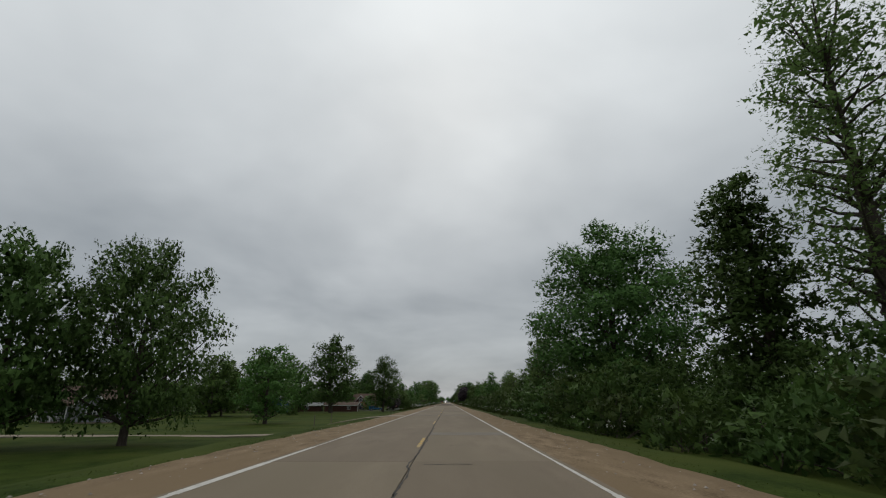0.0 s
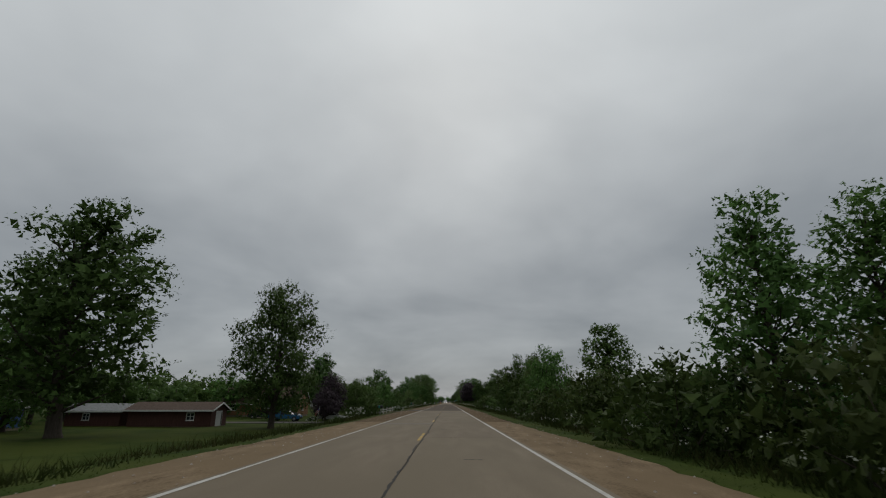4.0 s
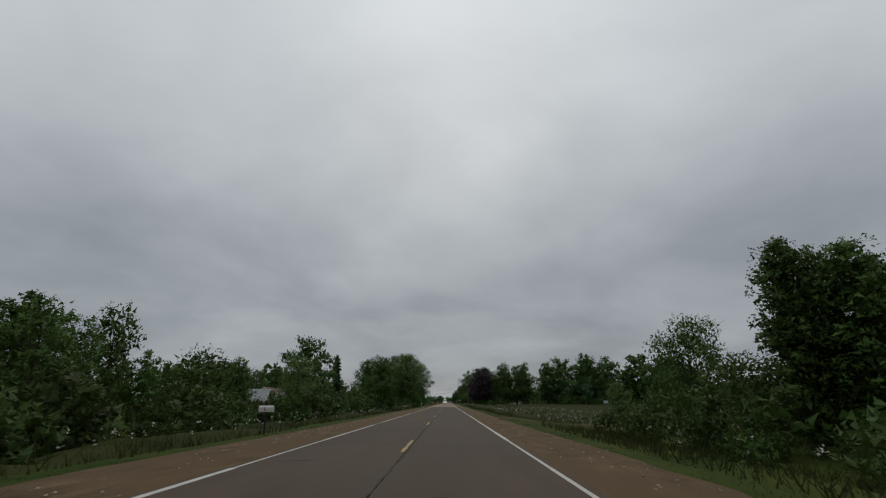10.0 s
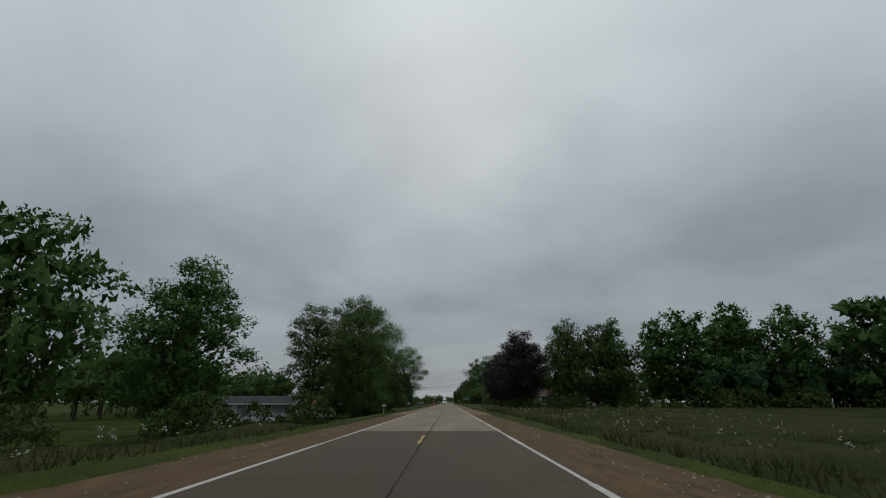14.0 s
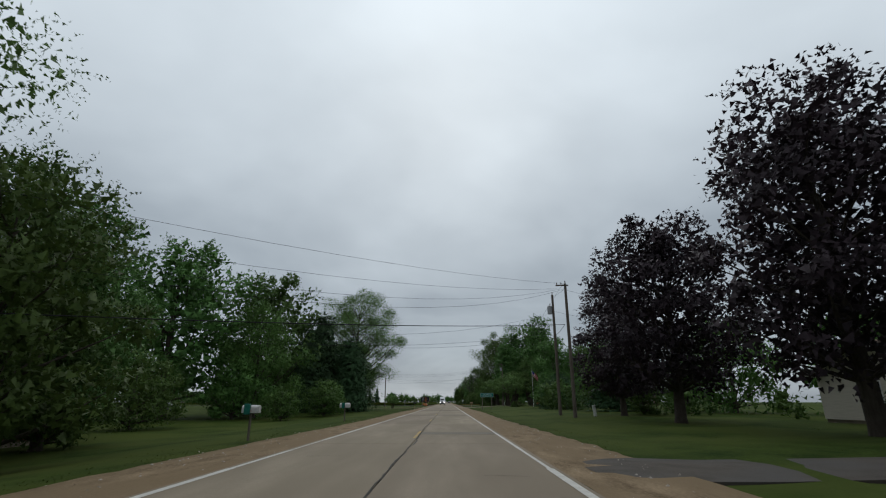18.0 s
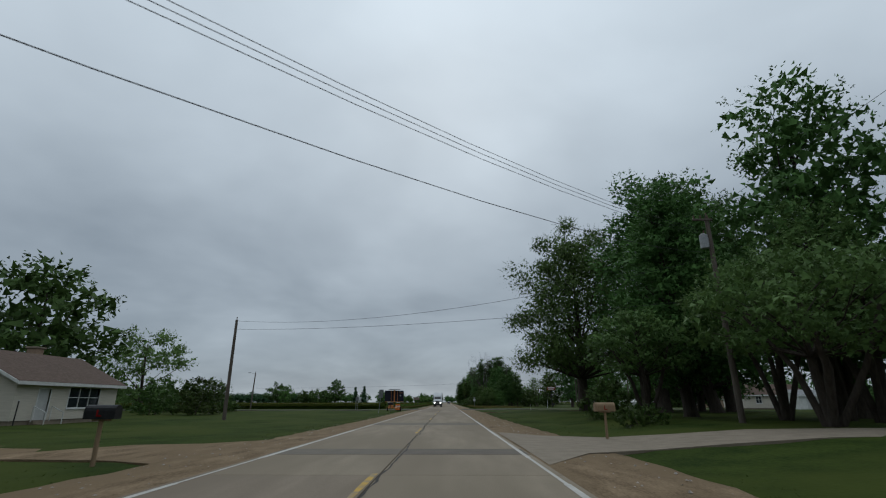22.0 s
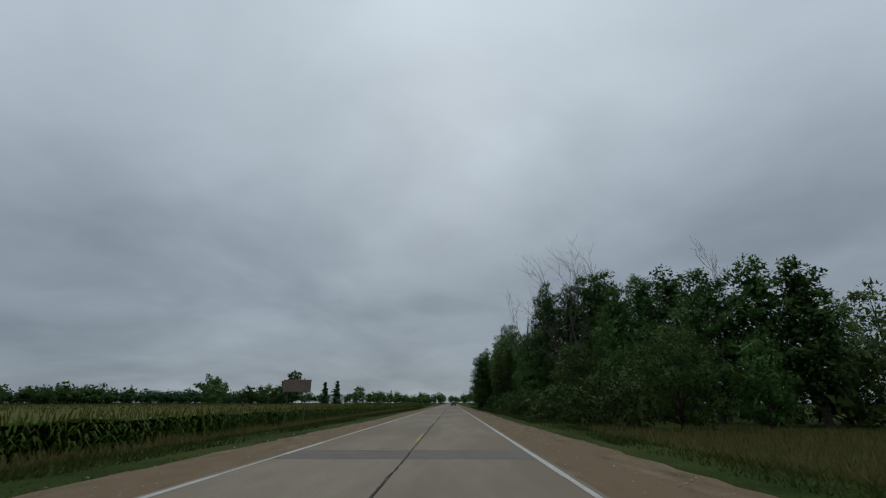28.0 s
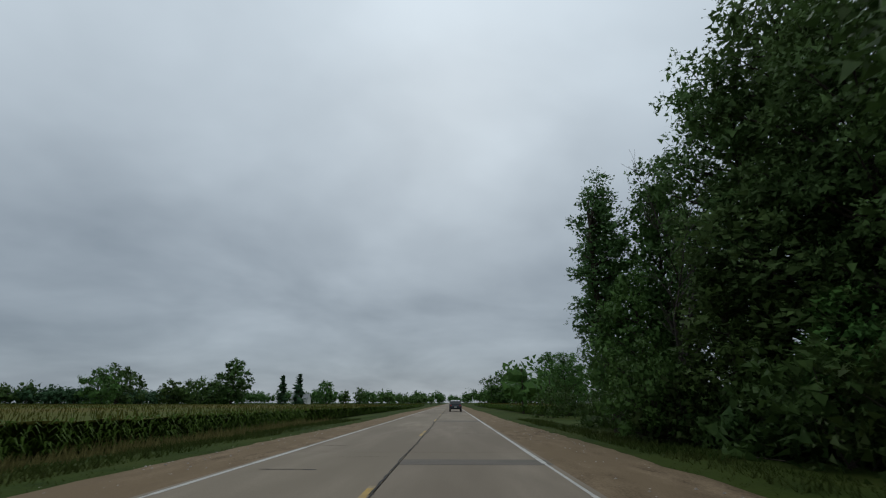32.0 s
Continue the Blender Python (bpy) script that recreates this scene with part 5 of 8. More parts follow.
# tan brick house beyond the side road
h = house(97.0, 787.0, 0, "long low tan brick house with small white windows")
gable_body(h, 34, 8, 2.6, 1.6, M_TAN_BRICK, M_ROOF_BROWN, M_TRIM, {"front": [(-14 + 4.7 * k, 0.9, 1.0, 1.3, W) for k in range(3)] + [(0.5, 0, 1.0, 2.05, "door")] + [(4.5 + 4.4 * k, 0.9, 1.0, 1.3, W) for k in range(3)], "left": [(0, 0.9, 1.0, 1.2, W)]})
h = house(63.6, 727.1, 0, "low cream farmhouse under the trees, white windows")
gable_body(h, 12, 7, 2.5, 1.8, M_CREAM, M_ROOF_BROWN, M_TRIM, {"front": [(-3, 0.9, 1.0, 1.2, W), (0, 0, 1.0, 2.05, "door"), (3, 0.9, 1.0, 1.2, W)]})
sh = tagged(empty("shed", 60.7, 795.0), "small white storage shed with a low roof", "shed")
gable_body(sh, 5, 3.4, 1.9, 0.8, M_WHITE, M_WHITE, M_TRIM, {"front": [(1.2, 0, 1.2, 1.7, "door")]}, over=0.15)
sh = tagged(empty("shed", 67.0, 718.0), "low white outbuilding behind the big maples", "shed")
gable_body(sh, 9.0, 5.0, 2.4, 0.9, M_WHITE, M_ROOF_GREY, M_TRIM, {"front": [(-2, 0, 2.2, 2.0, "door")]}, over=0.2)
h = house(-108.4, 1274.9, 0, "far white farmhouse across the corn")
gable_body(h, 12, 9, 5.0, 3.0, M_WHITE, M_ROOF_GREY, M_TRIM, {"front": [(-3, 1, 1.2, 1.4, W), (3, 1, 1.2, 1.4, W)]})
h = house(27.6, 1122.5, 0, "far low white house with a grey roof")
gable_body(h, 10, 7, 2.5, 1.9, M_WHITE, M_ROOF_GREY, M_TRIM, {"front": [(-2, 0.9, 1.2, 1.2, W), (2, 0.9, 1.2, 1.2, W)]})

# ---- vehicles ----
M_TYRE = material("tyre_rubber", (0.012, 0.012, 0.012), (0.025, 0.025, 0.025), 10, 60, 0.9)
M_RIM = material("alloy", (0.25, 0.25, 0.26), (0.40, 0.40, 0.41), 10, 60, 0.35, metal=0.9)
M_PLASTIC = material("black_plastic", (0.012, 0.012, 0.013), (0.024, 0.024, 0.025), 10, 60, 0.6)
M_CARGLASS = glass("car_glass", (0.012, 0.014, 0.016))


def paint(name, c):
    return material(name, tuple(v * 0.85 for v in c), c, 2, 40, 0.25, spec=0.6)


def glowing(name, col, strength):
    m = bpy.data.materials.new(name)
    m.use_nodes = True
    p = m.node_tree.nodes["Principled BSDF"]
    p.inputs["Base Color"].default_value = (*col, 1)
    p.inputs["Emission Color"].default_value = (*col, 1)
    p.inputs["Emission Strength"].default_value = strength
    return m


M_TAIL = material("red_tail_lens", (0.20, 0.01, 0.01), (0.30, 0.02, 0.02), 10, 60, 0.2)
M_LAMP_LENS = material("clear_lens", (0.5, 0.5, 0.5), (0.65, 0.65, 0.65), 10, 60, 0.15)
M_LIT = glowing("lit_headlamp", (1.0, 0.95, 0.85), 6.0)


def wheel(parent, x, y, r, w=0.22):
    bm = bmesh.new()
    bmesh.ops.create_cone(bm, cap_ends=True, segments=20, radius1=r, radius2=r, depth=w, matrix=pose(x, y, r, 90))
    bmesh.ops.bevel(bm, geom=[e for e in bm.edges if len(e.link_faces) == 2 and any(len(f.verts) > 4 for f in e.link_faces)], offset=0.03, segments=1, affect="EDGES")
    t = part("wheel", bm, M_TYRE, parent)
    s = 1 if y > 0 else -1
    bm = bmesh.new()
    bmesh.ops.create_cone(bm, cap_ends=True, segments=16, radius1=r * 0.62, radius2=r * 0.5, depth=0.03, matrix=pose(x, y + s * (w / 2 + 0.012), r, -90 * s))
    part("rim", bm, M_RIM, t)


def vehicle(kind, x, y, rz, mat, label, z=None):
    """Built along local x, nose at +x, wheels on the ground at z 0."""
    specs = {
        # lower body outline and glass house outline, (x, z) pairs; wheel places; wheel size; half width
        "suv": ([(-2.30, 0.35), (-2.36, 0.75), (-2.28, 1.02), (0.85, 1.05), (1.75, 0.98), (2.25, 0.86), (2.36, 0.62), (2.32, 0.32)],
                [(-2.26, 1.02), (-2.05, 1.52), (-1.7, 1.66), (-0.2, 1.70), (0.35, 1.62), (1.15, 1.04)], (-1.40, 1.42), 0.35, 0.93),
        "sedan": ([(-2.38, 0.34), (-2.44, 0.70), (-2.36, 0.98), (-1.4, 1.00), (0.75, 0.96), (1.8, 0.86), (2.36, 0.72), (2.42, 0.45), (2.36, 0.28)],
                  [(-1.95, 0.98), (-1.25, 1.32), (-0.7, 1.43), (0.05, 1.44), (0.45, 1.37), (1.2, 0.95)], (-1.42, 1.45), 0.33, 0.91),
        "pickup": ([(-2.80, 0.50), (-2.84, 0.85), (-2.80, 1.12), (0.95, 1.14), (2.35, 1.08), (2.75, 0.98), (2.84, 0.70), (2.78, 0.42)],
                   [(-1.0, 1.12), (-0.85, 1.70), (-0.6, 1.80), (0.35, 1.80), (0.65, 1.72), (1.3, 1.14)], (-1.75, 1.85), 0.39, 0.97),
    }
    low, glass_house, axles, r, hw = specs["pickup" if kind == "capped" else kind]
    ob = empty("pickup_truck" if kind in ("pickup", "capped") else "car", x, y, z, rz)
    tagged(ob, label, "pickup truck" if kind in ("pickup", "capped") else "car")
    bm = bmesh.new()
    prism(bm, low, -hw, hw)
    bmesh.ops.bevel(bm, geom=bm.edges[:], offset=0.06, segments=2, affect="EDGES")
    part("body", bm, mat, ob)
    bm = bmesh.new()
    prism(bm, glass_house, -hw + 0.10, hw - 0.10)
    for v in bm.verts:
        v.co.y *= 1 - 0.16 * max(0, v.co.z - 1.05) / 0.7
    bmesh.ops.bevel(bm, geom=bm.edges[:], offset=0.05, segments=2, affect="EDGES")
    cab = part("cabin", bm, mat, ob)

    def pane(outline, side):
        b = bmesh.new()
        yy = (hw - 0.10)
        vs = [b.verts.new((px, side * (yy * (1 - 0.16 * max(0, pz - 1.05) / 0.7) + 0.012), pz)) for px, pz in outline]
        vi = [b.verts.new((px, side * (yy * (1 - 0.16 * max(0, pz - 1.05) / 0.7) - 0.01), pz)) for px, pz in outline]
        b.faces.new(vs)
        b.faces.new(vi[::-1])
        for i in range(len(vs)):
            b.faces.new((vs[i], vi[i], vi[(i + 1) % len(vs)], vs[(i + 1) % len(vs)]))
        bmesh.ops.recalc_face_normals(b, faces=b.faces[:])
        part("side_window", b, M_CARGLASS, cab)

    g = glass_house
    zt, zb = max(p[1] for p in g) - 0.12, g[0][1] + 0.07
    x_back, x_front = g[1][0] + 0.10, g[-2][0] - 0.02
    mid = (x_back + x_front) / 2
    for s in (-1, 1):
        pane([(g[0][0] + 0.25, zb), (mid - 0.05, zb), (mid - 0.05, zt), (x_back + 0.12, zt)], s)
        pane([(mid + 0.05, zb), (g[-1][0] - 0.18, zb), (x_front - 0.05, zt), (mid + 0.05, zt)], s)
    for name, (xa, za), (xb, zb2), sgn in (("windscreen", g[-1], g[-2], 1), ("rear_window", g[0], g[1], -1)):
        b = bmesh.new()
        n = Vector((zb2 - za, 0, -(xb - xa))).normalized() * (0.02 if sgn > 0 else -0.02)
        if n.x * sgn < 0:
            n = -n
        q = []
        for f, w in ((0.08, 0.80), (0.93, 0.70)):
            px, pz = xa + (xb - xa) * f, za + (zb2 - za) * f
            q.append([Vector((px, -w * hw * 0.92, pz)), Vector((px, w * hw * 0.92, pz))])
        vs = [b.verts.new(p + n) for p in (q[0][0], q[0][1], q[1][1], q[1][0])]
        vi = [b.verts.new(p - n) for p in (q[0][0], q[0][1], q[1][1], q[1][0])]
        b.faces.new(vs)
        b.faces.new(vi[::-1])
        for i in range(4):
            b.faces.new((vs[i], vi[i], vi[(i + 1) % 4], vs[(i + 1) % 4]))
        bmesh.ops.recalc_face_normals(b, faces=b.faces[:])
        part(name, b, M_CARGLASS, cab)
    for a in axles:
        for s in (-1, 1):
            wheel(ob, a, s * (hw - 0.10), r)
            bm = bmesh.new()
            bmesh.ops.create_cone(bm, cap_ends=True, segments=18, radius1=r + 0.07, radius2=r + 0.07, depth=0.03, matrix=pose(a, s * (hw - 0.005), r + 0.02, 90))
            part("wheel_arch", bm, M_PLASTIC, ob)
    x0, x1 = min(p[0] for p in low), max(p[0] for p in low)
    for xx, nm, s in ((x0, "rear_bumper", -1), (x1, "front_bumper", 1)):
        bm = bmesh.new()
        box(bm, xx - 0.05, -hw + 0.06, low[0][1] + 0.02, xx + 0.05, hw - 0.06, low[0][1] + 0.22, 0.03)
        part(nm, bm, M_PLASTIC if kind != "pickup" else M_RIM, ob)
    for s in (-1, 1):
        bm = bmesh.new()
        box(bm, x0 - 0.015, s * (hw - 0.24) - 0.10, 0.80, x0 + 0.06, s * (hw - 0.24) + 0.10, 1.0, 0.02)
        part("tail_light", bm, M_TAIL, ob)
        bm = bmesh.new()
        box(bm, x1 - 0.14, s * (hw - 0.28) - 0.16, 0.62, x1 + 0.01, s * (hw - 0.28) + 0.16, 0.78, 0.02)
        part("headlight", bm, M_LAMP_LENS, ob)
        bm = bmesh.new()
        box(bm, 0.75, s * (hw + 0.02) - 0.08, 1.03, 0.90, s * (hw + 0.02) + 0.08, 1.16, 0.03)
        part("door_mirror", bm, mat, ob)
    bm = bmesh.new()
    box(bm, x0 - 0.035, -0.16, 0.62, x0 - 0.01, 0.16, 0.74)
    part("number_plate", bm, M_TRIM, ob)
    if kind == "capped":
        bm = bmesh.new()
        prism(bm, [(-2.78, 1.13), (-2.72, 1.74), (-2.6, 1.80), (-1.02, 1.80), (-1.02, 1.13)], -hw + 0.12, hw - 0.12)
        bmesh.ops.bevel(bm, geom=bm.edges[:], offset=0.05, segments=2, affect="EDGES")
        cap = part("bed_cap", bm, mat, ob)
        for s in (-1, 1):
            bm = bmesh.new()
            box(bm, -2.5, s * (hw - 0.115) - 0.012, 1.30, -1.2, s * (hw - 0.115) + 0.012, 1.66)
            part("cap_window", bm, M_CARGLASS, cap)
    return ob


vehicle("suv", 1.75, 991, 90, paint("dark_blue_paint", (0.02, 0.025, 0.035)), "dark blue-grey SUV driving ahead in its lane", 0.0)
vehicle("capped", -28.6, 206.2, 0, paint("blue_paint", (0.02, 0.10, 0.20)), "bright blue pickup with a bed cap, parked")
vehicle("suv", -21.2, 487.4, 180, paint("white_paint_suv", (0.55, 0.55, 0.54)), "white SUV parked before the grey house")
vehicle("sedan", -27.7, 490.0, 180, paint("silver_paint", (0.42, 0.43, 0.45)), "silver-white sedan parked before the grey house")
vehicle("capped", 26.9, 645.5, 0, paint("red_paint", (0.34, 0.028, 0.02)), "red pickup with a bed cap on the driveway")
vehicle("pickup", -51.1, 665.6, 0, paint("black_paint", (0.012, 0.013, 0.016)), "black pickup parked beside the cream house")
vehicle("sedan", -37.6, 218.2, 0, paint("navy_paint", (0.015, 0.02, 0.03)), "dark sedan parked on a yard")
vehicle("suv", -32.5, 220.3, 0, paint("charcoal_paint", (0.03, 0.03, 0.035)), "charcoal SUV parked on a yard")
vehicle("sedan", -24.5, 223.4, 75, paint("pale_paint", (0.40, 0.40, 0.38)), "pale car parked near the road")
vehicle("sedan", -20.5, 208.3, 0, paint("white_coupe", (0.45, 0.45, 0.44)), "white car half hidden by a purple shrub")
vehicle("pickup", -28.5, 607.1, 20, paint("grey_truck", (0.12, 0.12, 0.13)), "grey pickup parked under trees")
vehicle("suv", -50.5, 605.0, 10, paint("grey_suv", (0.20, 0.20, 0.21)), "grey SUV parked under trees")
vehicle("sedan", -23.8, 465.9, 0, paint("white_car", (0.50, 0.50, 0.50)), "white car parked before a house")


def semi_truck(x, y):
    """Nose towards -y."""
    ob = tagged(empty("semi_truck", x, y, 0.0, -90), "white semi truck with sleeper cab and box trailer", "truck")
    white = paint("truck_white", (0.55, 0.56, 0.57))
    bm = bmesh.new()
    prism(bm, [(3.0, 0.5), (3.1, 1.3), (2.95, 1.75), (1.6, 2.05), (1.0, 2.95), (0.6, 3.15), (-1.9, 3.2), (-1.9, 0.9), (1.2, 0.6)], -1.2, 1.2)
    bmesh.ops.bevel(bm, geom=bm.edges[:], offset=0.10, segments=2, affect="EDGES")
    part("cab", bm, white, ob)
    bm = bmesh.new()
    prism(bm, [(0.9, 3.05), (-0.2, 3.85), (-1.8, 3.95), (-1.8, 3.1)], -1.15, 1.15)
    bmesh.ops.bevel(bm, geom=bm.edges[:], offset=0.08, segments=2, affect="EDGES")
    part("roof_fairing", bm, white, ob)
    bm = bmesh.new()
    b = [(1.56, -0.98, 2.12), (1.56, 0.98, 2.12), (1.05, 0.95, 2.85), (1.05, -0.95, 2.85)]
    vs = [bm.verts.new(Vector(p) + Vector((0.03, 0, 0.02))) for p in b]
    vi = [bm.verts.new(Vector(p) - Vector((0.05, 0, 0.03))) for p in b]
    bm.faces.new(vs)
    bm.faces.new(vi[::-1])
    for i in range(4):
        bm.faces.new((vs[i], vi[i], vi[(i + 1) % 4], vs[(i + 1) % 4]))
    bmesh.ops.recalc_face_normals(bm, faces=bm.faces[:])
    part("windscreen", bm, M_CARGLASS, ob)
    bm = bmesh.new()
    box(bm, 3.0, -0.55, 0.85, 3.12, 0.55, 1.65, 0.04)
    g = part("grille", bm, M_PLASTIC, ob)
    for k in range(6):
        bm = bmesh.new()
        box(bm, 3.12, -0.5, 0.92 + 0.12 * k, 3.14, 0.5, 0.96 + 0.12 * k)
        part("grille_bar", bm, M_RIM, g)
    bm = bmesh.new()
    box(bm, 2.9, -1.2, 0.35, 3.2, 1.2, 0.75, 0.06)
    part("bumper", bm, M_PLASTIC, ob)
    for s in (-1, 1):
        bm = bmesh.new()
        box(bm, 2.9, s * 0.92 - 0.17, 1.0, 3.12, s * 0.92 + 0.17, 1.22, 0.03)
        part("headlight", bm, M_LIT, ob, "lit headlight")
        bm = bmesh.new()
        box(bm, 1.3, s * 1.42 - 0.10, 1.9, 1.42, s * 1.42 + 0.10, 2.6, 0.03)
        rod(bm, (1.36, s * 1.15, 2.2), (1.36, s * 1.40, 2.2), 0.03)
        part("mirror", bm, M_PLASTIC, ob)
        for a in (2.1, -2.3, -3.5, -14.6, -15.8):
            wheel(ob, a, s * 1.02, 0.50, 0.34)
    bm = bmesh.new()
    box(bm, -4.4, -0.5, 0.7, -1.9, 0.5, 1.05)
    part("chassis", bm, M_PLASTIC, ob)
    bm = bmesh.new()
    box(bm, -17.2, -1.29, 1.15, -2.6, 1.29, 4.05, 0.03)
    part("trailer_box", bm, white, ob)
    bm = bmesh.new()
    box(bm, -16.8, -0.5, 0.85, -3.0, 0.5, 1.14)
    part("trailer_frame", bm, M_PLASTIC, ob)


semi_truck(-1.80, 779.3)

# ---- poles and cables ----
M_CABLE = material("black_cable", (0.012, 0.012, 0.013), (0.022, 0.022, 0.024), 10, 60, 0.7)
M_STEEL = material("galvanised_steel", (0.22, 0.225, 0.23), (0.33, 0.335, 0.34), 6, 40, 0.5, metal=0.6)
M_CERAMIC = material("brown_insulator", (0.10, 0.07, 0.05), (0.16, 0.11, 0.08), 10, 40, 0.3)


def cable(a, b, sag, r, name="cable", parent=None):
    a, b = Vector(a), Vector(b)
    pts = []
    for i in range(17):
        f = i / 16
        p = a.lerp(b, f)
        p.z -= sag * 4 * f * (1 - f)
        pts.append(p)
    vs, fs = tube(pts, [r] * 17, 5)
    ob = new(name, mesh_of(name, vs, fs, M_CABLE))
    tagged(ob, "black overhead cable sagging between two poles", "cable", "overhead cables")
    return ob


def utility_pole(x, y, h, lean=(0, 0), transformer=0.0, arm=False, label="weathered wooden utility pole", lamp=0):
    z = gz(x, y)
    ob = tagged(empty("utility_pole", x, y, z), label, "utility pole", "utility poles")
    top = Vector((lean[0], lean[1], h))
    bm = bmesh.new()
    foot = Vector((-lean[0] * 0.05, 0, -0.5))
    rod(bm, foot, top * 0.5, 0.17, 0.145, 12)
    rod(bm, top * 0.5, top, 0.145, 0.115, 12)
    part("pole", bm, M_POLE, ob)
    bm = bmesh.new()
    rod(bm, top, top + Vector((0, 0, 0.28)), 0.03, 0.05)
    part("insulator", bm, M_CERAMIC, ob)
    if arm:
        bm = bmesh.new()
        c = top * 0.985
        box(bm, c.x - 0.9, c.y - 0.16, c.z - 0.06, c.x + 0.25, c.y - 0.05, c.z + 0.06, 0.01)
        a = part("crossarm", bm, M_POLE, ob)
        for k in range(3):
            bm = bmesh.new()
            rod(bm, (c.x - 0.8 + 0.4 * k, c.y - 0.1, c.z + 0.06), (c.x - 0.8 + 0.4 * k, c.y - 0.1, c.z + 0.26), 0.025, 0.05)
            part("insulator", bm, M_CERAMIC, a)
    if transformer:
        c = top * (transformer / h)
        bm = bmesh.new()
        rod(bm, (c.x - 0.36, c.y, c.z - 0.4), (c.x - 0.36, c.y, c.z + 0.4), 0.23, 0.23, 16)
        rod(bm, (c.x - 0.36, c.y, c.z + 0.4), (c.x - 0.36, c.y, c.z + 0.48), 0.23, 0.12, 16)
        t = part("transformer", bm, M_STEEL, ob, "grey transformer can")
        bm = bmesh.new()
        rod(bm, (c.x - 0.30, c.y, c.z + 0.46), (c.x - 0.30, c.y, c.z + 0.68), 0.035, 0.05)
        part("bushing", bm, M_CERAMIC, t)
        bm = bmesh.new()
        box(bm, c.x - 0.16, c.y - 0.05, c.z - 0.25, c.x - 0.10, c.y + 0.05, c.z + 0.25)
        part("bracket", bm, M_STEEL, ob)
    if lamp:
        bm = bmesh.new()
        rod(bm, top * 0.96, top * 0.99 + Vector((lamp * 1.3, 0, 0.1)), 0.03)
        a = part("lamp_arm", bm, M_STEEL, ob)
        bm = bmesh.new()
        c = top * 0.99 + Vector((lamp * 1.45, 0, 0.05))
        box(bm, c.x - 0.25, c.y - 0.12, c.z - 0.08, c.x + 0.25, c.y + 0.12, c.z + 0.06, 0.03)
        part("lamp_head", bm, M_STEEL, a)
    return top + Vector((x, y, z))


pa = utility_pole(12.0, 561.8, 11.8, (0, 0), 10.2, label="wooden utility pole with a grey transformer")
pb = utility_pole(12.05, 556.35, 11.7, (0, 0), 0, True, label="wooden utility pole with a short crossarm")
utility_pole(-36, 533, 12.2)
utility_pole(-26, 512.6, 9.0, (0, 0), 0, True)
pe = utility_pole(16.6, 653.6, 11.4, (0, 0), 9.9, True, label="wooden utility pole with transformer among small trees")
pf = utility_pole(-18.8, 672.5, 9.0)
utility_pole(-30, 603.8, 9.6)
ph = utility_pole(-45, 745, 8.4, (0.3, 0), 0, label="wooden pole with a street lamp arm", lamp=-1)
pi = utility_pole(45, 749, 11.5, (0.2, 0), 0, label="tall wooden pole with a short lamp arm", lamp=1)
utility_pole(41, 782, 8.8, (-0.2, 0), 0)
utility_pole(21.9, 706.1, 6.5, (0, 0), 0, label="short pale pole beside a lane")
pl = utility_pole(90, 752, 10.5, (0, 0), 0)
down = Vector((0, 0, -1))
joint = Vector((11.75, 556.35, 7.98))
# across the road from the transformer pole
cable((11.3, 561.8, 9.8), (-35.9, 532.9, 11.7), 4.4, 0.0087)
cable((11.9, 561.7, 8.0), (-35.9, 532.9, 7.6), 2.5, 0.0087)
cable((11.9, 561.7, 7.77), (-35.9, 532.9, 11.3), 3.9, 0.0085)
# the thick bundle and the fine wires of the near pole
cable(joint, (-26.0, 512.0, 2.6), 0.6, 0.0220)
cable(joint, (11.8, 561.7, 7.6), 0.15, 0.0174)
cable((11.8, 561.7, 7.6), (33, 648, 3.4), 1.2, 0.0099)
cable(pb, (-26.0, 512.6, 7.5), 1.15, 0.0085)
for k, (z, sag) in enumerate(((6.8, 1.7), (7.75, 3.1), (8.2, 3.9))):
    cable(pb + Vector((-0.75 + 0.35 * k, -0.1, -0.5)), (-26.5 + 0.3 * k, 512.6, z), sag, 0.0080)
cable(pb + Vector((-0.2, 0, 0)), pe + Vector((-0.3, 0, 0)), 1.4, 0.0085)
cable(pa + down * 0.2, pb + down * 0.4, 0.10, 0.0070)
cable(pb + down * 0.6, (48, 575, 10.5), 0.9, 0.0085)
cable(pa + down * 1.7, (44, 577, 8.5), 0.6, 0.0085)
# across the road before the cream house
for k in range(3):
    cable((16.6 + 0.15 * k, 655.0, 11.6 - 0.2 * k), (-30.2 + 0.2 * k, 603.9, 9.25 - 0.35 * k), 3.0, 0.0085)
cable((16.9, 655.0, 10.0), (-30.0, 603.8, 7.1), 3.0, 0.0105)
cable(pf + down * 0.1, (15.0, 651.2, 8.5), 1.2, 0.0112)
cable(pf + down * 0.9, (15.0, 652.1, 6.5), 0.45, 0.0112)
cable(ph + down * 3.6, pi + down * 3.4, 0.9, 0.0112)
cable(pi + down * 3.4, pl + down * 1.0, 0.5, 0.0087)
cable(pe + down * 1.5, (33, 655, 3.6), 0.4, 0.0087)

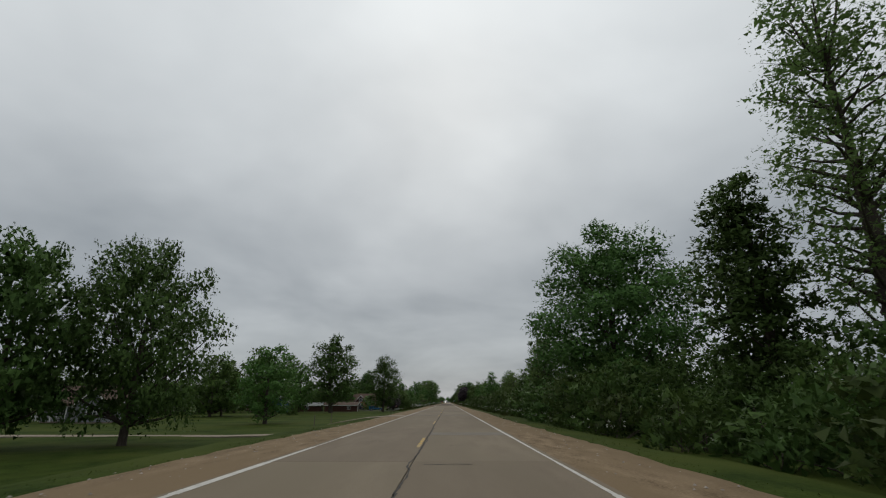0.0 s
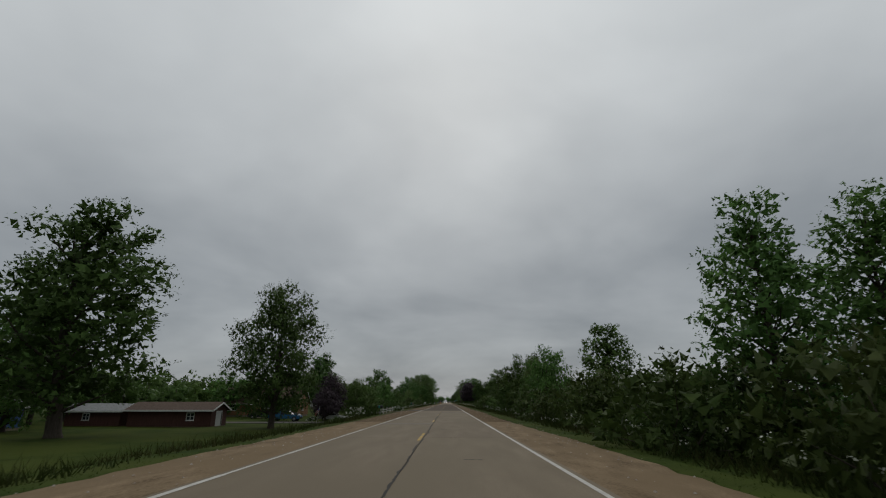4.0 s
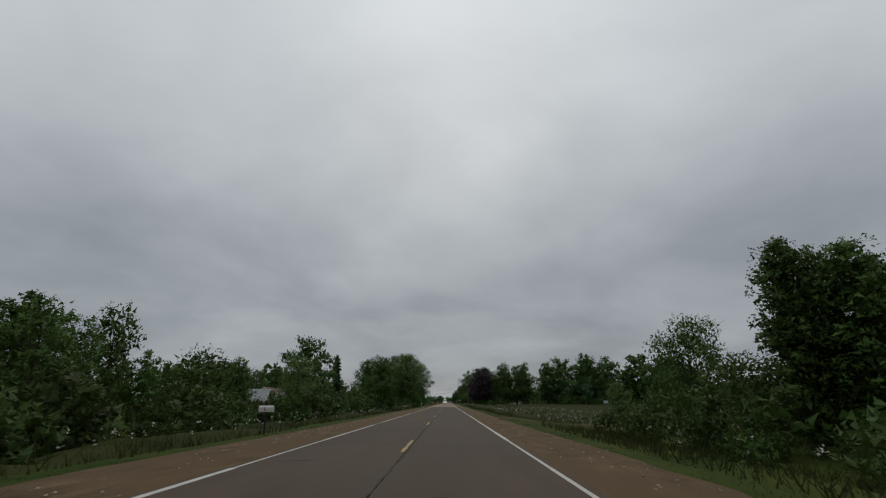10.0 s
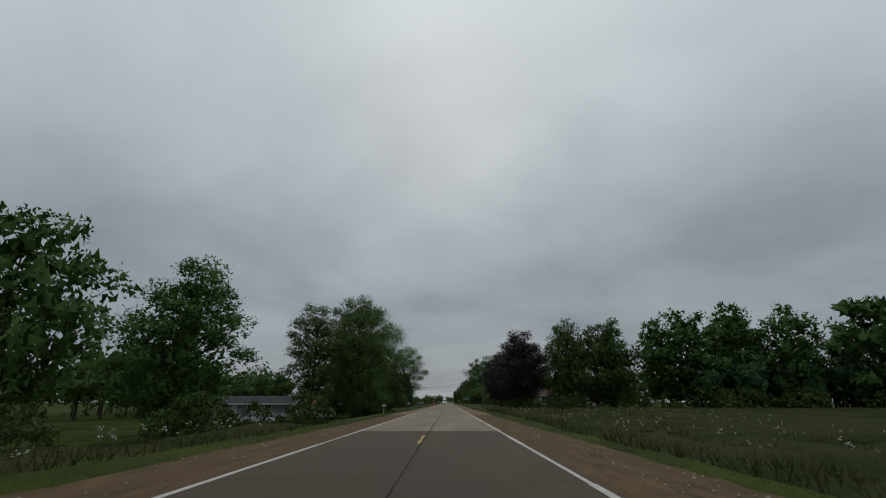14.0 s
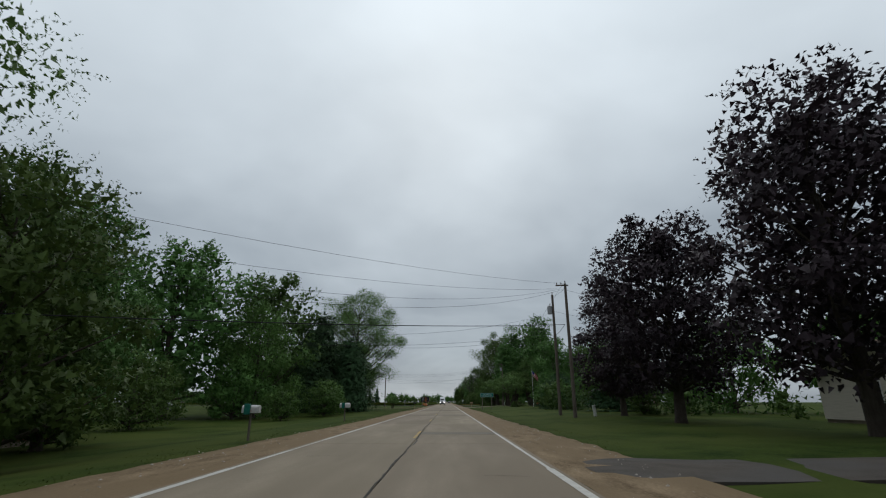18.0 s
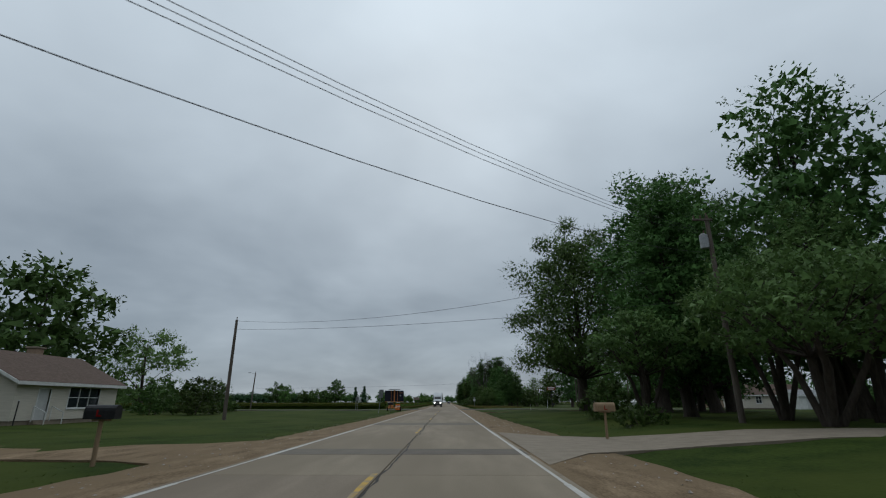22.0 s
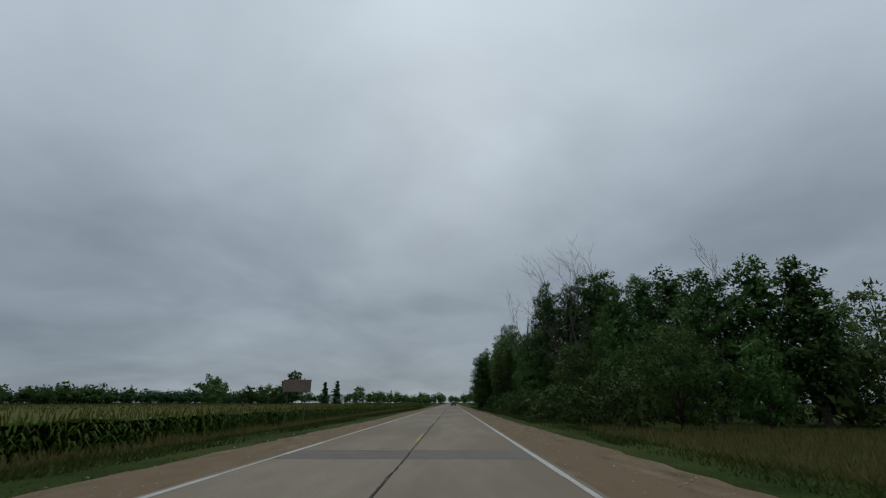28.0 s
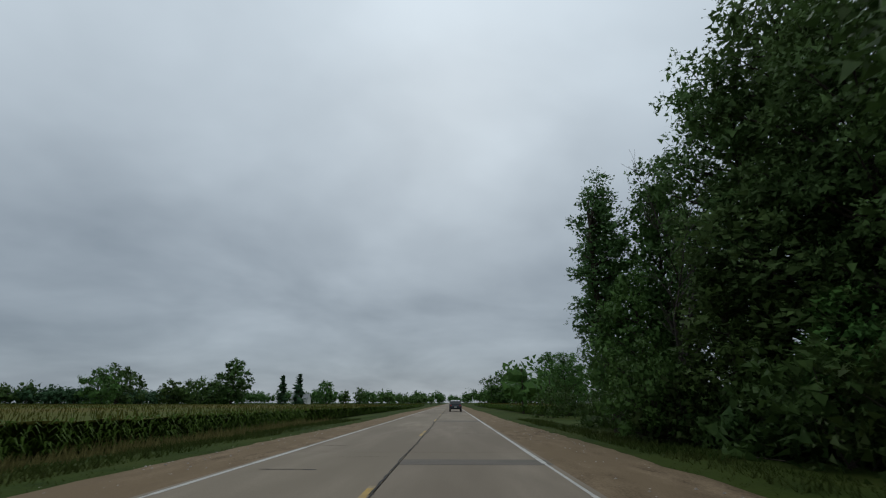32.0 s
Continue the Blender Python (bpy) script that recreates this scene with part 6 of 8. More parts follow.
# ---- roadside furniture ----
M_GREEN_BOX = material("green_plastic", (0.01, 0.10, 0.075), (0.02, 0.15, 0.11), 5, 40, 0.5)
M_CYAN = material("blue_plastic", (0.02, 0.20, 0.28), (0.04, 0.28, 0.36), 5, 40, 0.5)
M_WOODPOST = material("weathered_post", (0.09, 0.075, 0.06), (0.17, 0.145, 0.12), 3, 40, 0.9, 0.3, stretch=(5, 5, 0.6))
M_TANPOST = material("raw_wood_post", (0.20, 0.14, 0.085), (0.30, 0.21, 0.13), 3, 40, 0.8, 0.2, stretch=(5, 5, 0.6))
M_BLACKBOX = material("black_metal", (0.014, 0.014, 0.015), (0.028, 0.028, 0.03), 5, 40, 0.5)
M_WHITEBOX = material("white_metal", (0.40, 0.39, 0.37), (0.54, 0.53, 0.51), 5, 40, 0.5)


def mailbox(x, y, body, post, paper=None, label="white mailbox on a wooden post", big=1.0, lean=0.0):
    """Its door looks at the road."""
    s = 1 if x < 0 else -1
    ob = tagged(empty("mailbox", x, y), label, "mailbox", "mailboxes")
    bm = bmesh.new()
    rod(bm, (0, 0, -0.3), (lean, 0, 1.05), 0.055, 0.05, 8)
    part("post", bm, post, ob)
    w, h, ln = 0.095 * big, 0.14 * big, 0.27 * big
    o = [(-w, 0), (w, 0), (w, h)] + [(w * math.cos(a), h + w * math.sin(a)) for a in (0.5, 1.05, 1.57, 2.1, 2.64)] + [(-w, h)]
    bm = bmesh.new()
    prism(bm, o, -ln, ln, Matrix.Translation((lean, 0, 1.06)) @ pose(0, 0, 0, 0, 0, 90))
    b = part("box", bm, body, ob)
    bm = bmesh.new()
    prism(bm, [(p[0] * 0.97, p[1] * 0.97 + 0.002) for p in o], ln + 0.001, ln + 0.012, Matrix.Translation((lean, 0, 1.06)) @ pose(0, 0, 0, 0, 0, -90 * s))
    part("door", bm, body, b)
    bm = bmesh.new()
    box(bm, lean - 0.05, -w - 0.02, 1.12, lean + 0.06, -w - 0.008, 1.15)
    box(bm, lean - 0.05, -w - 0.02, 1.15, lean - 0.02, -w - 0.008, 1.28)
    part("flag", bm, M_TAIL, b)
    bm = bmesh.new()
    box(bm, lean - 0.2, -0.07, 1.02, lean + 0.2, 0.07, 1.057)
    part("shelf", bm, post, ob)
    if paper:
        bm = bmesh.new()
        box(bm, lean - 0.12 - 0.1 * s, -0.24, 1.0 if big > 1 else 0.62, lean + 0.12 - 0.1 * s, -0.09, 1.42 if big > 1 else 0.98, 0.02)
        part("paper_box", bm, paper, ob, "plastic newspaper box")
    return ob


mailbox(-7.1, 553.7, M_WHITEBOX, M_WOODPOST, M_GREEN_BOX, "pale mailbox beside a green newspaper box, wooden post", 1.5)
mailbox(-6.9, 533.8, M_WHITEBOX, M_WOODPOST, M_GREEN_BOX, "white mailbox with a green newspaper box behind", 1.3)
mailbox(-7.3, 503.0, M_WHITEBOX, M_BLACKBOX, M_CYAN, "white mailbox on a black post, blue box below", 1.2)
mailbox(-8.8, 475.2, M_WHITEBOX, M_WHITEBOX, M_GREEN_BOX, "weathered white post with a small green paper box", 0.9)
mailbox(-7.7, 234.9, M_WOODPOST, M_WOODPOST, M_GREEN_BOX, "large weathered grey mailbox on a thick post", 1.5)
mailbox(-10.0, 195.3, M_BLACKBOX, M_BLACKBOX, M_GREEN_BOX, "dark green mailbox on a broad post", 1.6)
mailbox(-8.0, 310.5, M_WHITEBOX, M_BLACKBOX, None, "white-topped dark mailbox in the grass", 1.3)
mailbox(-7.1, 639.3, M_BLACKBOX, M_TANPOST, None, "black mailbox on a raw wooden post", 1.4)
mailbox(-7.0, 699.7, M_BLACKBOX, M_WOODPOST, None, "black mailbox on a split grey post", 1.5)
mailbox(7.4, 646.7, M_TANPOST, M_TANPOST, None, "wooden mailbox on a post beside the driveway", 1.4)
mailbox(55.5, 757.9, M_WHITEBOX, M_WHITEBOX, M_CYAN, "white mailbox by the side road", 1.5)


def rail_fence(points, label):
    ob = tagged(new("rail_fence"), label, "fence")
    for i, (x, y) in enumerate(points):
        z = gz(x, y)
        bm = bmesh.new()
        box(bm, x - 0.075, y - 0.075, z - 0.3, x + 0.075, y + 0.075, z + 1.12, 0.012)
        p = part("post", bm, M_WHITEWOOD, ob)
        bm = bmesh.new()
        bmesh.ops.create_cone(bm, cap_ends=True, segments=4, radius1=0.13, radius2=0.01, depth=0.12, matrix=pose(x, y, z + 1.183, 0, 0, 45))
        part("cap", bm, M_WHITEWOOD, p)
        if i:
            x0, y0 = points[i - 1]
            z0 = gz(x0, y0)
            for hh in (0.45, 0.88):
                bm = bmesh.new()
                a, b = Vector((x0, y0, z0 + hh)), Vector((x, y, z + hh))
                d = (b - a).normalized()
                m = Matrix.Translation((a + b) / 2) @ d.to_track_quat("X", "Z").to_matrix().to_4x4()
                l2 = (b - a).length / 2 - 0.077
                box(bm, -l2, -0.02, -0.075, l2, 0.02, 0.075, 0.008, m)
                part("rail", bm, M_WHITEWOOD, ob)


M_WHITEWOOD = material("weathered_white_boards", (0.30, 0.29, 0.27), (0.46, 0.45, 0.42), 2, 30, 0.8, 0.2, stretch=(1, 1, 6))
rail_fence([(-14.6, 224), (-14.2, 227.1), (-13.9, 230.2), (-13.5, 233.3), (-13.1, 236.4), (-12.8, 239.5), (-12.5, 242.6), (-12.3, 245.7), (-12.2, 248.8)], "weathered white two-rail board fence")
rail_fence([(-20.5, 236), (-18.0, 238.2), (-15.4, 240.4)], "short weathered white fence run behind the drive")

# flags
M_FLAG_RED = material("flag_red", (0.28, 0.02, 0.03), (0.36, 0.04, 0.05), 6, 40, 0.8)
M_FLAG_WHITE = material("flag_white", (0.50, 0.50, 0.50), (0.60, 0.60, 0.60), 6, 40, 0.8)
M_FLAG_BLUE = material("flag_blue", (0.02, 0.03, 0.14), (0.03, 0.05, 0.20), 6, 40, 0.8)
M_FLAG_YELLOW = material("flag_yellow", (0.45, 0.32, 0.02), (0.55, 0.40, 0.04), 6, 40, 0.8)
M_FLAG_GREY = material("flag_grey_blue", (0.10, 0.14, 0.20), (0.16, 0.20, 0.27), 6, 40, 0.8)


def cloth(parent, a, w, h, mat, name="cloth", droop=0.5, sgn=-1, z0=0.0):
    """A hanging strip of cloth with folds, from the pole at a."""
    n, m = 9, 5
    vs = []
    for t in (-0.006, 0.006):
        for i in range(n):
            f = i / (n - 1)
            for j in range(m):
                g = j / (m - 1)
                vs.append((a[0] + sgn * w * f * (1 - 0.35 * droop), a[1] + 0.10 * math.sin(f * 7 + g * 2) * w + t, a[2] - h * g - droop * w * f * 0.8))
    fs = []
    for t in range(2):
        for i in range(n - 1):
            for j in range(m - 1):
                o = t * n * m + i * m + j
                q = (o, o + m, o + m + 1, o + 1)
                fs.append(q if t else q[::-1])
    return mesh_part(name, mesh_of(name, vs, fs, mat), parent)


def flag(x, y, h, w, kind, label, lean=0.0, sgn=-1, pole=0.03):
    z = gz(x, y)
    ob = tagged(empty("flag", x, y, z), label, "flag")
    bm = bmesh.new()
    rod(bm, (0, 0, -0.2), (lean, 0, h), pole, pole * 0.7)
    part("flagpole", bm, M_TRIM, ob)
    bm = bmesh.new()
    bmesh.ops.create_icosphere(bm, subdivisions=1, radius=pole * 2, matrix=Matrix.Translation((lean, 0, h + pole)))
    part("finial", bm, M_RIM, ob)
    tx = lean
    hh = w * 0.6
    if kind == "stripes":
        s = hh / 7
        for k in range(7):
            cloth(ob, (tx + sgn * pole, 0.0, h - 0.1 - s * k), w, s, M_FLAG_RED if k % 2 == 0 else M_FLAG_WHITE, "stripe", 0.9, sgn)
        cloth(ob, (tx + sgn * pole, -0.02, h - 0.095), w * 0.4, hh * 0.55, M_FLAG_BLUE, "canton", 0.9, sgn)
    else:
        cloth(ob, (tx + sgn * pole, 0, h - 0.1), w, hh, kind, "cloth", 1.0, sgn)


flag(19.1, 618.9, 7.5, 1.7, "stripes", "striped flag hanging on a tall white pole", 0.05, 1, 0.045)
flag(-26.5, 261.5, 3.6, 1.2, "stripes", "striped flag on a short garden pole", 0.3)
flag(-23.4, 261.5, 3.4, 1.0, M_FLAG_GREY, "grey-blue flag on a short garden pole", 0.0)
flag(-22.2, 261.5, 3.4, 0.9, M_FLAG_YELLOW, "yellow flag on a short garden pole", 0.1)
flag(-18.7, 189.5, 2.6, 0.9, "stripes", "striped flag on a leaning garden pole", 0.45)
for i, (x, y) in enumerate([(-13.5, 233.3), (-13.1, 236.4), (-12.5, 242.6)]):
    flag(x + 0.15, y - 0.12, 1.45, 0.38, "stripes", "small striped flag at a fence post", 0.1, -1, 0.008)


def text_on(parent, words, size, x, y, z, mat, rz=0.0):
    cu = bpy.data.curves.new("lettering", "FONT")
    cu.body, cu.size, cu.align_x, cu.align_y, cu.extrude = words, size, "CENTER", "CENTER", 0.004
    ob = new("lettering", cu)
    ob.parent = parent
    ob.matrix_basis = pose(x, y, z, 90, 0, rz)
    cu.materials.append(mat)
    return ob


M_SIGN_GREEN = material("green_sign_sheet", (0.005, 0.11, 0.085), (0.010, 0.145, 0.115), 4, 40, 0.4)
M_SIGN_WHITE = material("white_sign_sheet", (0.50, 0.51, 0.50), (0.60, 0.61, 0.60), 4, 40, 0.4)
M_ALU = material("dull_aluminium", (0.13, 0.135, 0.14), (0.21, 0.215, 0.22), 3, 40, 0.55, metal=0.3)


def road_sign():
    x, y = 8.25, 604.15
    ob = tagged(empty("road_sign", x, y), "green road-name sign on two wooden posts", "road sign")
    for s in (-0.85, 0.85):
        bm = bmesh.new()
        box(bm, s - 0.06, -0.05, -0.4, s + 0.06, 0.05, 2.85, 0.01)
        part("post", bm, M_WOODPOST, ob)
    bm = bmesh.new()
    box(bm, -1.18, -0.085, 2.20, 1.18, -0.055, 2.90, 0.008)
    b = part("board", bm, M_SIGN_GREEN, ob, "green reflective board")
    bm = bmesh.new()
    for q in ((-1.155, 2.22, 1.155, 2.242), (-1.155, 2.858, 1.155, 2.88), (-1.155, 2.243, -1.133, 2.857), (1.133, 2.243, 1.155, 2.857)):
        box(bm, q[0], -0.092, q[1], q[2], -0.084, q[3])
    part("border", bm, M_SIGN_WHITE, b)
    text_on(ob, "Carmody Rd", 0.29, 0.0, -0.09, 2.70, M_SIGN_WHITE)
    text_on(ob, "NEXT INTERSECTION", 0.205, 0.0, -0.09, 2.40, M_SIGN_WHITE)


road_sign()


def back_sign(x, y, plates, h, label, lean=0.0, posts=(0.0,), mat=None):
    """A sign seen from behind: plates as (half width, z0, z1)."""
    ob = tagged(empty("road_sign", x, y), label, "road sign")
    for px in posts:
        bm = bmesh.new()
        box(bm, px - 0.035, -0.025, -0.4, px + 0.035, 0.025, h)
        for v in bm.verts:
            v.co.x += lean * v.co.z / h
        part("post", bm, M_STEEL if mat is None else M_WOODPOST, ob)
    for w, z0, z1 in plates:
        bm = bmesh.new()
        box(bm, -w, -0.05, z0, w, -0.027, z1, 0.006)
        for v in bm.verts:
            v.co.x += lean * v.co.z / h
        part("plate", bm, mat or M_ALU, ob)
    return ob


back_sign(-8.1, 695.6, [(0.31, 2.0, 2.72), (0.31, 2.76, 3.08)], 3.05, "grey back of two stacked route plates on a steel post", 0.3)
back_sign(-17.5, 730.7, [(0.3, 1.8, 2.5)], 2.5, "thin grey signposts seen from behind", 0.1, (-0.18, 0.18))
M_SIGN_BROWN = material("bare_plywood_back", (0.15, 0.115, 0.095), (0.22, 0.17, 0.145), 3, 40, 0.7, 0.1)
back_sign(-12.1, 840.5, [(1.2, 2.75, 3.75)], 3.7, "plywood back of a wide roadside board on posts", 0.05, (-0.8, 0.8), M_SIGN_BROWN)
ob = back_sign(8.8, 770.5, [(0.30, 2.55, 2.80)], 2.8, "white diamond route marker on a steel post", 0.0)
bm = bmesh.new()
box(bm, -0.30, -0.05, -0.30, 0.30, -0.03, 0.30, 0.01)
bmesh.ops.transform(bm, matrix=pose(0, 0, 2.08) @ Matrix.Rotation(radians(45), 4, "Y"), verts=bm.verts[:])
d = part("diamond", bm, M_SIGN_WHITE, ob)
bm = bmesh.new()
box(bm, -0.20, -0.058, 2.0, -0.04, -0.052, 2.18)
box(bm, 0.04, -0.058, 2.0, 0.20, -0.052, 2.18)
part("marks", bm, M_BLACKBOX, d)

# red farm sign on its post
ob = tagged(empty("farm_sign", 32.6, 779.0), "red-brown business sign on a dark pole, arm below", "sign")
bm = bmesh.new()
rod(bm, (0, 0, -0.3), (0, 0, 6.0), 0.07)
part("pole", bm, M_BLACKBOX, ob)
M_RUST = material("red_sign", (0.16, 0.035, 0.02), (0.24, 0.06, 0.035), 4, 40, 0.6)
bm = bmesh.new()
box(bm, -1.25, -0.09, 5.2, 1.25, 0.09, 6.15, 0.02)
b = part("board", bm, M_RUST, ob)
bm = bmesh.new()
for q in ((-1.05, 5.72, 1.0, 5.98), (-0.9, 5.36, 0.75, 5.50)):
    box(bm, q[0], -0.105, q[1], q[2], -0.092, q[3])
part("text_bars", bm, M_SIGN_WHITE, b)
bm = bmesh.new()
box(bm, 0.07, -0.06, 1.0, 0.9, 0.06, 1.4, 0.02)
part("small_box", bm, M_BLACKBOX, ob)


def message_trailer(x, y):
    ob = tagged(empty("message_trailer", x, y, None, 12), "orange trailer with dark folded message board, solar panel", "message board")
    orange = material("orange_steel", (0.40, 0.15, 0.045), (0.52, 0.21, 0.07), 3, 40, 0.5)
    navy = material("dark_panel_back", (0.012, 0.013, 0.022), (0.024, 0.025, 0.036), 3, 40, 0.5)
    for k in range(3):
        bm = bmesh.new()
        box(bm, -1.62 + 1.09 * k, -0.09, 1.55, -0.56 + 1.09 * k, 0.09, 3.35, 0.02)
        part("panel", bm, navy, ob, "dark back panel" if k == 0 else "")
    for xx in (-0.545, 0.545):
        bm = bmesh.new()
        box(bm, xx - 0.03, -0.14, 1.50, xx + 0.03, -0.092, 3.40)
        part("rib", bm, orange, ob)
    bm = bmesh.new()
    box(bm, -0.10, -0.28, 1.45, 0.10, -0.142, 3.45, 0.01)
    part("mast_sleeve", bm, orange, ob)
    bm = bmesh.new()
    rod(bm, (0, -0.2, 0.5), (0, -0.2, 1.46), 0.07)
    part("mast", bm, M_BLACKBOX, ob)
    bm = bmesh.new()
    box(bm, -1.62, -0.14, 1.47, 1.62, -0.092, 1.53)
    part("lower_rail", bm, orange, ob)
    bm = bmesh.new()
    box(bm, -0.9, -0.7, 3.50, 0.9, 0.5, 3.56, 0.01)
    s = part("solar_panel", bm, navy, ob)
    bm = bmesh.new()
    box(bm, -0.92, -0.72, 3.475, 0.92, -0.66, 3.498)
    box(bm, -0.92, 0.46, 3.475, 0.92, 0.52, 3.498)
    part("panel_frame", bm, M_STEEL, s)
    bm = bmesh.new()
    box(bm, -1.0, -0.9, 0.42, 1.0, 0.9, 0.55, 0.02)
    box(bm, -0.06, -2.1, 0.44, 0.06, -0.9, 0.54)
    part("trailer_bed", bm, orange, ob)
    bm = bmesh.new()
    box(bm, -0.85, -0.75, 0.553, -0.15, 0.75, 0.95, 0.03)
    part("battery_box", bm, orange, ob)
    for sx in (-1, 1):
        bm = bmesh.new()
        bmesh.ops.create_cone(bm, cap_ends=True, segments=16, radius1=0.31, radius2=0.31, depth=0.18, matrix=pose(sx * 1.13, 0, 0.31, 0, 90))
        w = part("wheel", bm, M_TYRE, ob)
        bm = bmesh.new()
        bmesh.ops.create_cone(bm, cap_ends=True, segments=12, radius1=0.16, radius2=0.14, depth=0.03, matrix=pose(sx * 1.235, 0, 0.31, 0, 90))
        part("rim", bm, M_RIM, w)
        bm = bmesh.new()
        box(bm, sx * 1.13 - 0.13, -0.42, 0.64, sx * 1.13 + 0.13, 0.42, 0.68, 0.01)
        part("mudguard", bm, orange, ob)
    text_on(ob, "522", 0.22, 1.05, -0.10, 3.18, M_SIGN_WHITE)
    bm = bmesh.new()
    box(bm, 0.75, -0.105, 2.95, 1.40, -0.095, 3.0)
    part("stripe_mark", bm, orange, ob)
    bm = bmesh.new()
    box(bm, 0.92, -0.105, 2.42, 1.18, -0.095, 2.66, 0.002)
    part("emblem", bm, M_STEEL, ob)


message_trailer(-8.0, 714.0)
M_ORANGE = material("orange_plastic", (0.62, 0.13, 0.015), (0.75, 0.19, 0.03), 4, 40, 0.5)


def barrel(x, y):
    ob = tagged(empty("traffic_barrel", x, y), "orange traffic barrel with two white bands", "traffic barrel", "traffic barrels")
    bm = bmesh.new()
    bmesh.ops.create_cone(bm, cap_ends=True, segments=20, radius1=0.33, radius2=0.31, depth=0.10, matrix=pose(0, 0, 0.05))
    part("base", bm, M_BLACKBOX, ob)
    zz = [(0.10, 0.36, M_ORANGE, "drum_section"), (0.36, 0.52, M_SIGN_WHITE, "white_band"), (0.52, 0.66, M_ORANGE, "drum_section"), (0.66, 0.82, M_SIGN_WHITE, "white_band"), (0.82, 1.02, M_ORANGE, "drum_section")]
    for z0, z1, m, nm in zz:
        bm = bmesh.new()
        r0, r1 = 0.30 - 0.05 * z0, 0.30 - 0.05 * z1
        bmesh.ops.create_cone(bm, cap_ends=True, segments=20, radius1=r0, radius2=r1, depth=z1 - z0 - 0.002, matrix=pose(0, 0, (z0 + z1) / 2))
        part(nm, bm, m, ob)
    bm = bmesh.new()
    box(bm, -0.12, -0.02, 1.02, 0.12, 0.02, 1.10, 0.015)
    part("handle", bm, M_ORANGE, ob)


barrel(-7.5, 717.2)
barrel(-8.4, 722.8)

# small posts, pedestals and bits
def marker_post(x, y, h, mat, label, cap=None, r=0.04):
    ob = tagged(empty("marker_post", x, y), label, "post", "marker posts")
    bm = bmesh.new()
    rod(bm, (0, 0, -0.2), (0.03, 0, h), r, r * 0.9)
    part("post", bm, mat, ob)
    bm = bmesh.new()
    rod(bm, (0.03, 0, h + 0.001), (0.03, 0, h + 0.06), r * 1.3, r * 0.8)
    part("cap", bm, cap or mat, ob)


marker_post(-12.0, 48.7, 1.1, M_WOODPOST, "short brown post beside the driveway")
marker_post(-11.1, 51.8, 1.1, M_WOODPOST, "short brown post beside the driveway")
marker_post(13.1, 699.1, 0.9, M_SIGN_WHITE, "white stake with a red cap in the lawn", M_TAIL, 0.02)
marker_post(30.6, 776.0, 2.4, M_SIGN_WHITE, "tall white pipe beside the farm sign", None, 0.05)
marker_post(-26.2, 659.0, 1.6, M_BLACKBOX, "black garden lamp post beside the steps", M_LAMP_LENS, 0.04)
ob = tagged(empty("utility_pedestal", 14.6, 559.3), "grey-green utility pedestal leaning in the lawn", "utility box")
bm = bmesh.new()
box(bm, -0.12, -0.12, -0.1, 0.12, 0.12, 0.85, 0.02, pose(0, 0, 0, 0, -6))
part("cabinet", bm, M_WHITEBOX, ob)
bm = bmesh.new()
box(bm, -0.14, -0.14, 0.86, 0.14, 0.14, 0.93, 0.02, pose(0, 0, 0, 0, -6))
part("lid", bm, M_WHITEBOX, ob)
# antenna mast beside the pale blue house
ob = tagged(empty("antenna_mast", 36.5, 639.6), "thin steel antenna mast with crossed aerials", "antenna")
bm = bmesh.new()
for s in (-0.15, 0.15):
    rod(bm, (s, 0, -0.2), (s, 0, 15.0), 0.025)
for k in range(24):
    rod(bm, (-0.15, 0, 0.5 + 0.6 * k), (0.15, 0, 1.1 + 0.6 * k), 0.012, None, 4)
part("lattice", bm, M_STEEL, ob)
bm = bmesh.new()
rod(bm, (0, 0, 14.6), (0, 0, 17.4), 0.03)
rod(bm, (-1.1, 0, 16.2), (1.1, 0.3, 16.0), 0.02)
rod(bm, (-0.5, 0, 16.7), (0.5, -0.4, 16.7), 0.018)
part("aerial", bm, M_STEEL, ob)
# fallen branch on the verge
vs, fs = tube([(7.2, 909.5, 0.05), (7.9, 908.6, -0.05), (9.0, 908.2, -0.15), (10.4, 907.4, -0.2), (11.8, 907.2, -0.2)], [0.02, 0.035, 0.05, 0.06, 0.07], 6)
tagged(new("fallen_branch", mesh_of("fallen_branch", vs, fs, M_DEAD)), "bare grey fallen branch lying in the grass", "branch")
vs, fs = tube([(5.8, 905.0, 0.0), (6.6, 905.4, 0.05), (7.8, 905.2, 0.02), (8.8, 904.6, -0.1)], [0.012, 0.03, 0.035, 0.03], 6)
tagged(new("fallen_branch", mesh_of("fallen_branch", vs, fs, M_DEAD)), "thin bare grey fallen branch on the gravel", "branch")


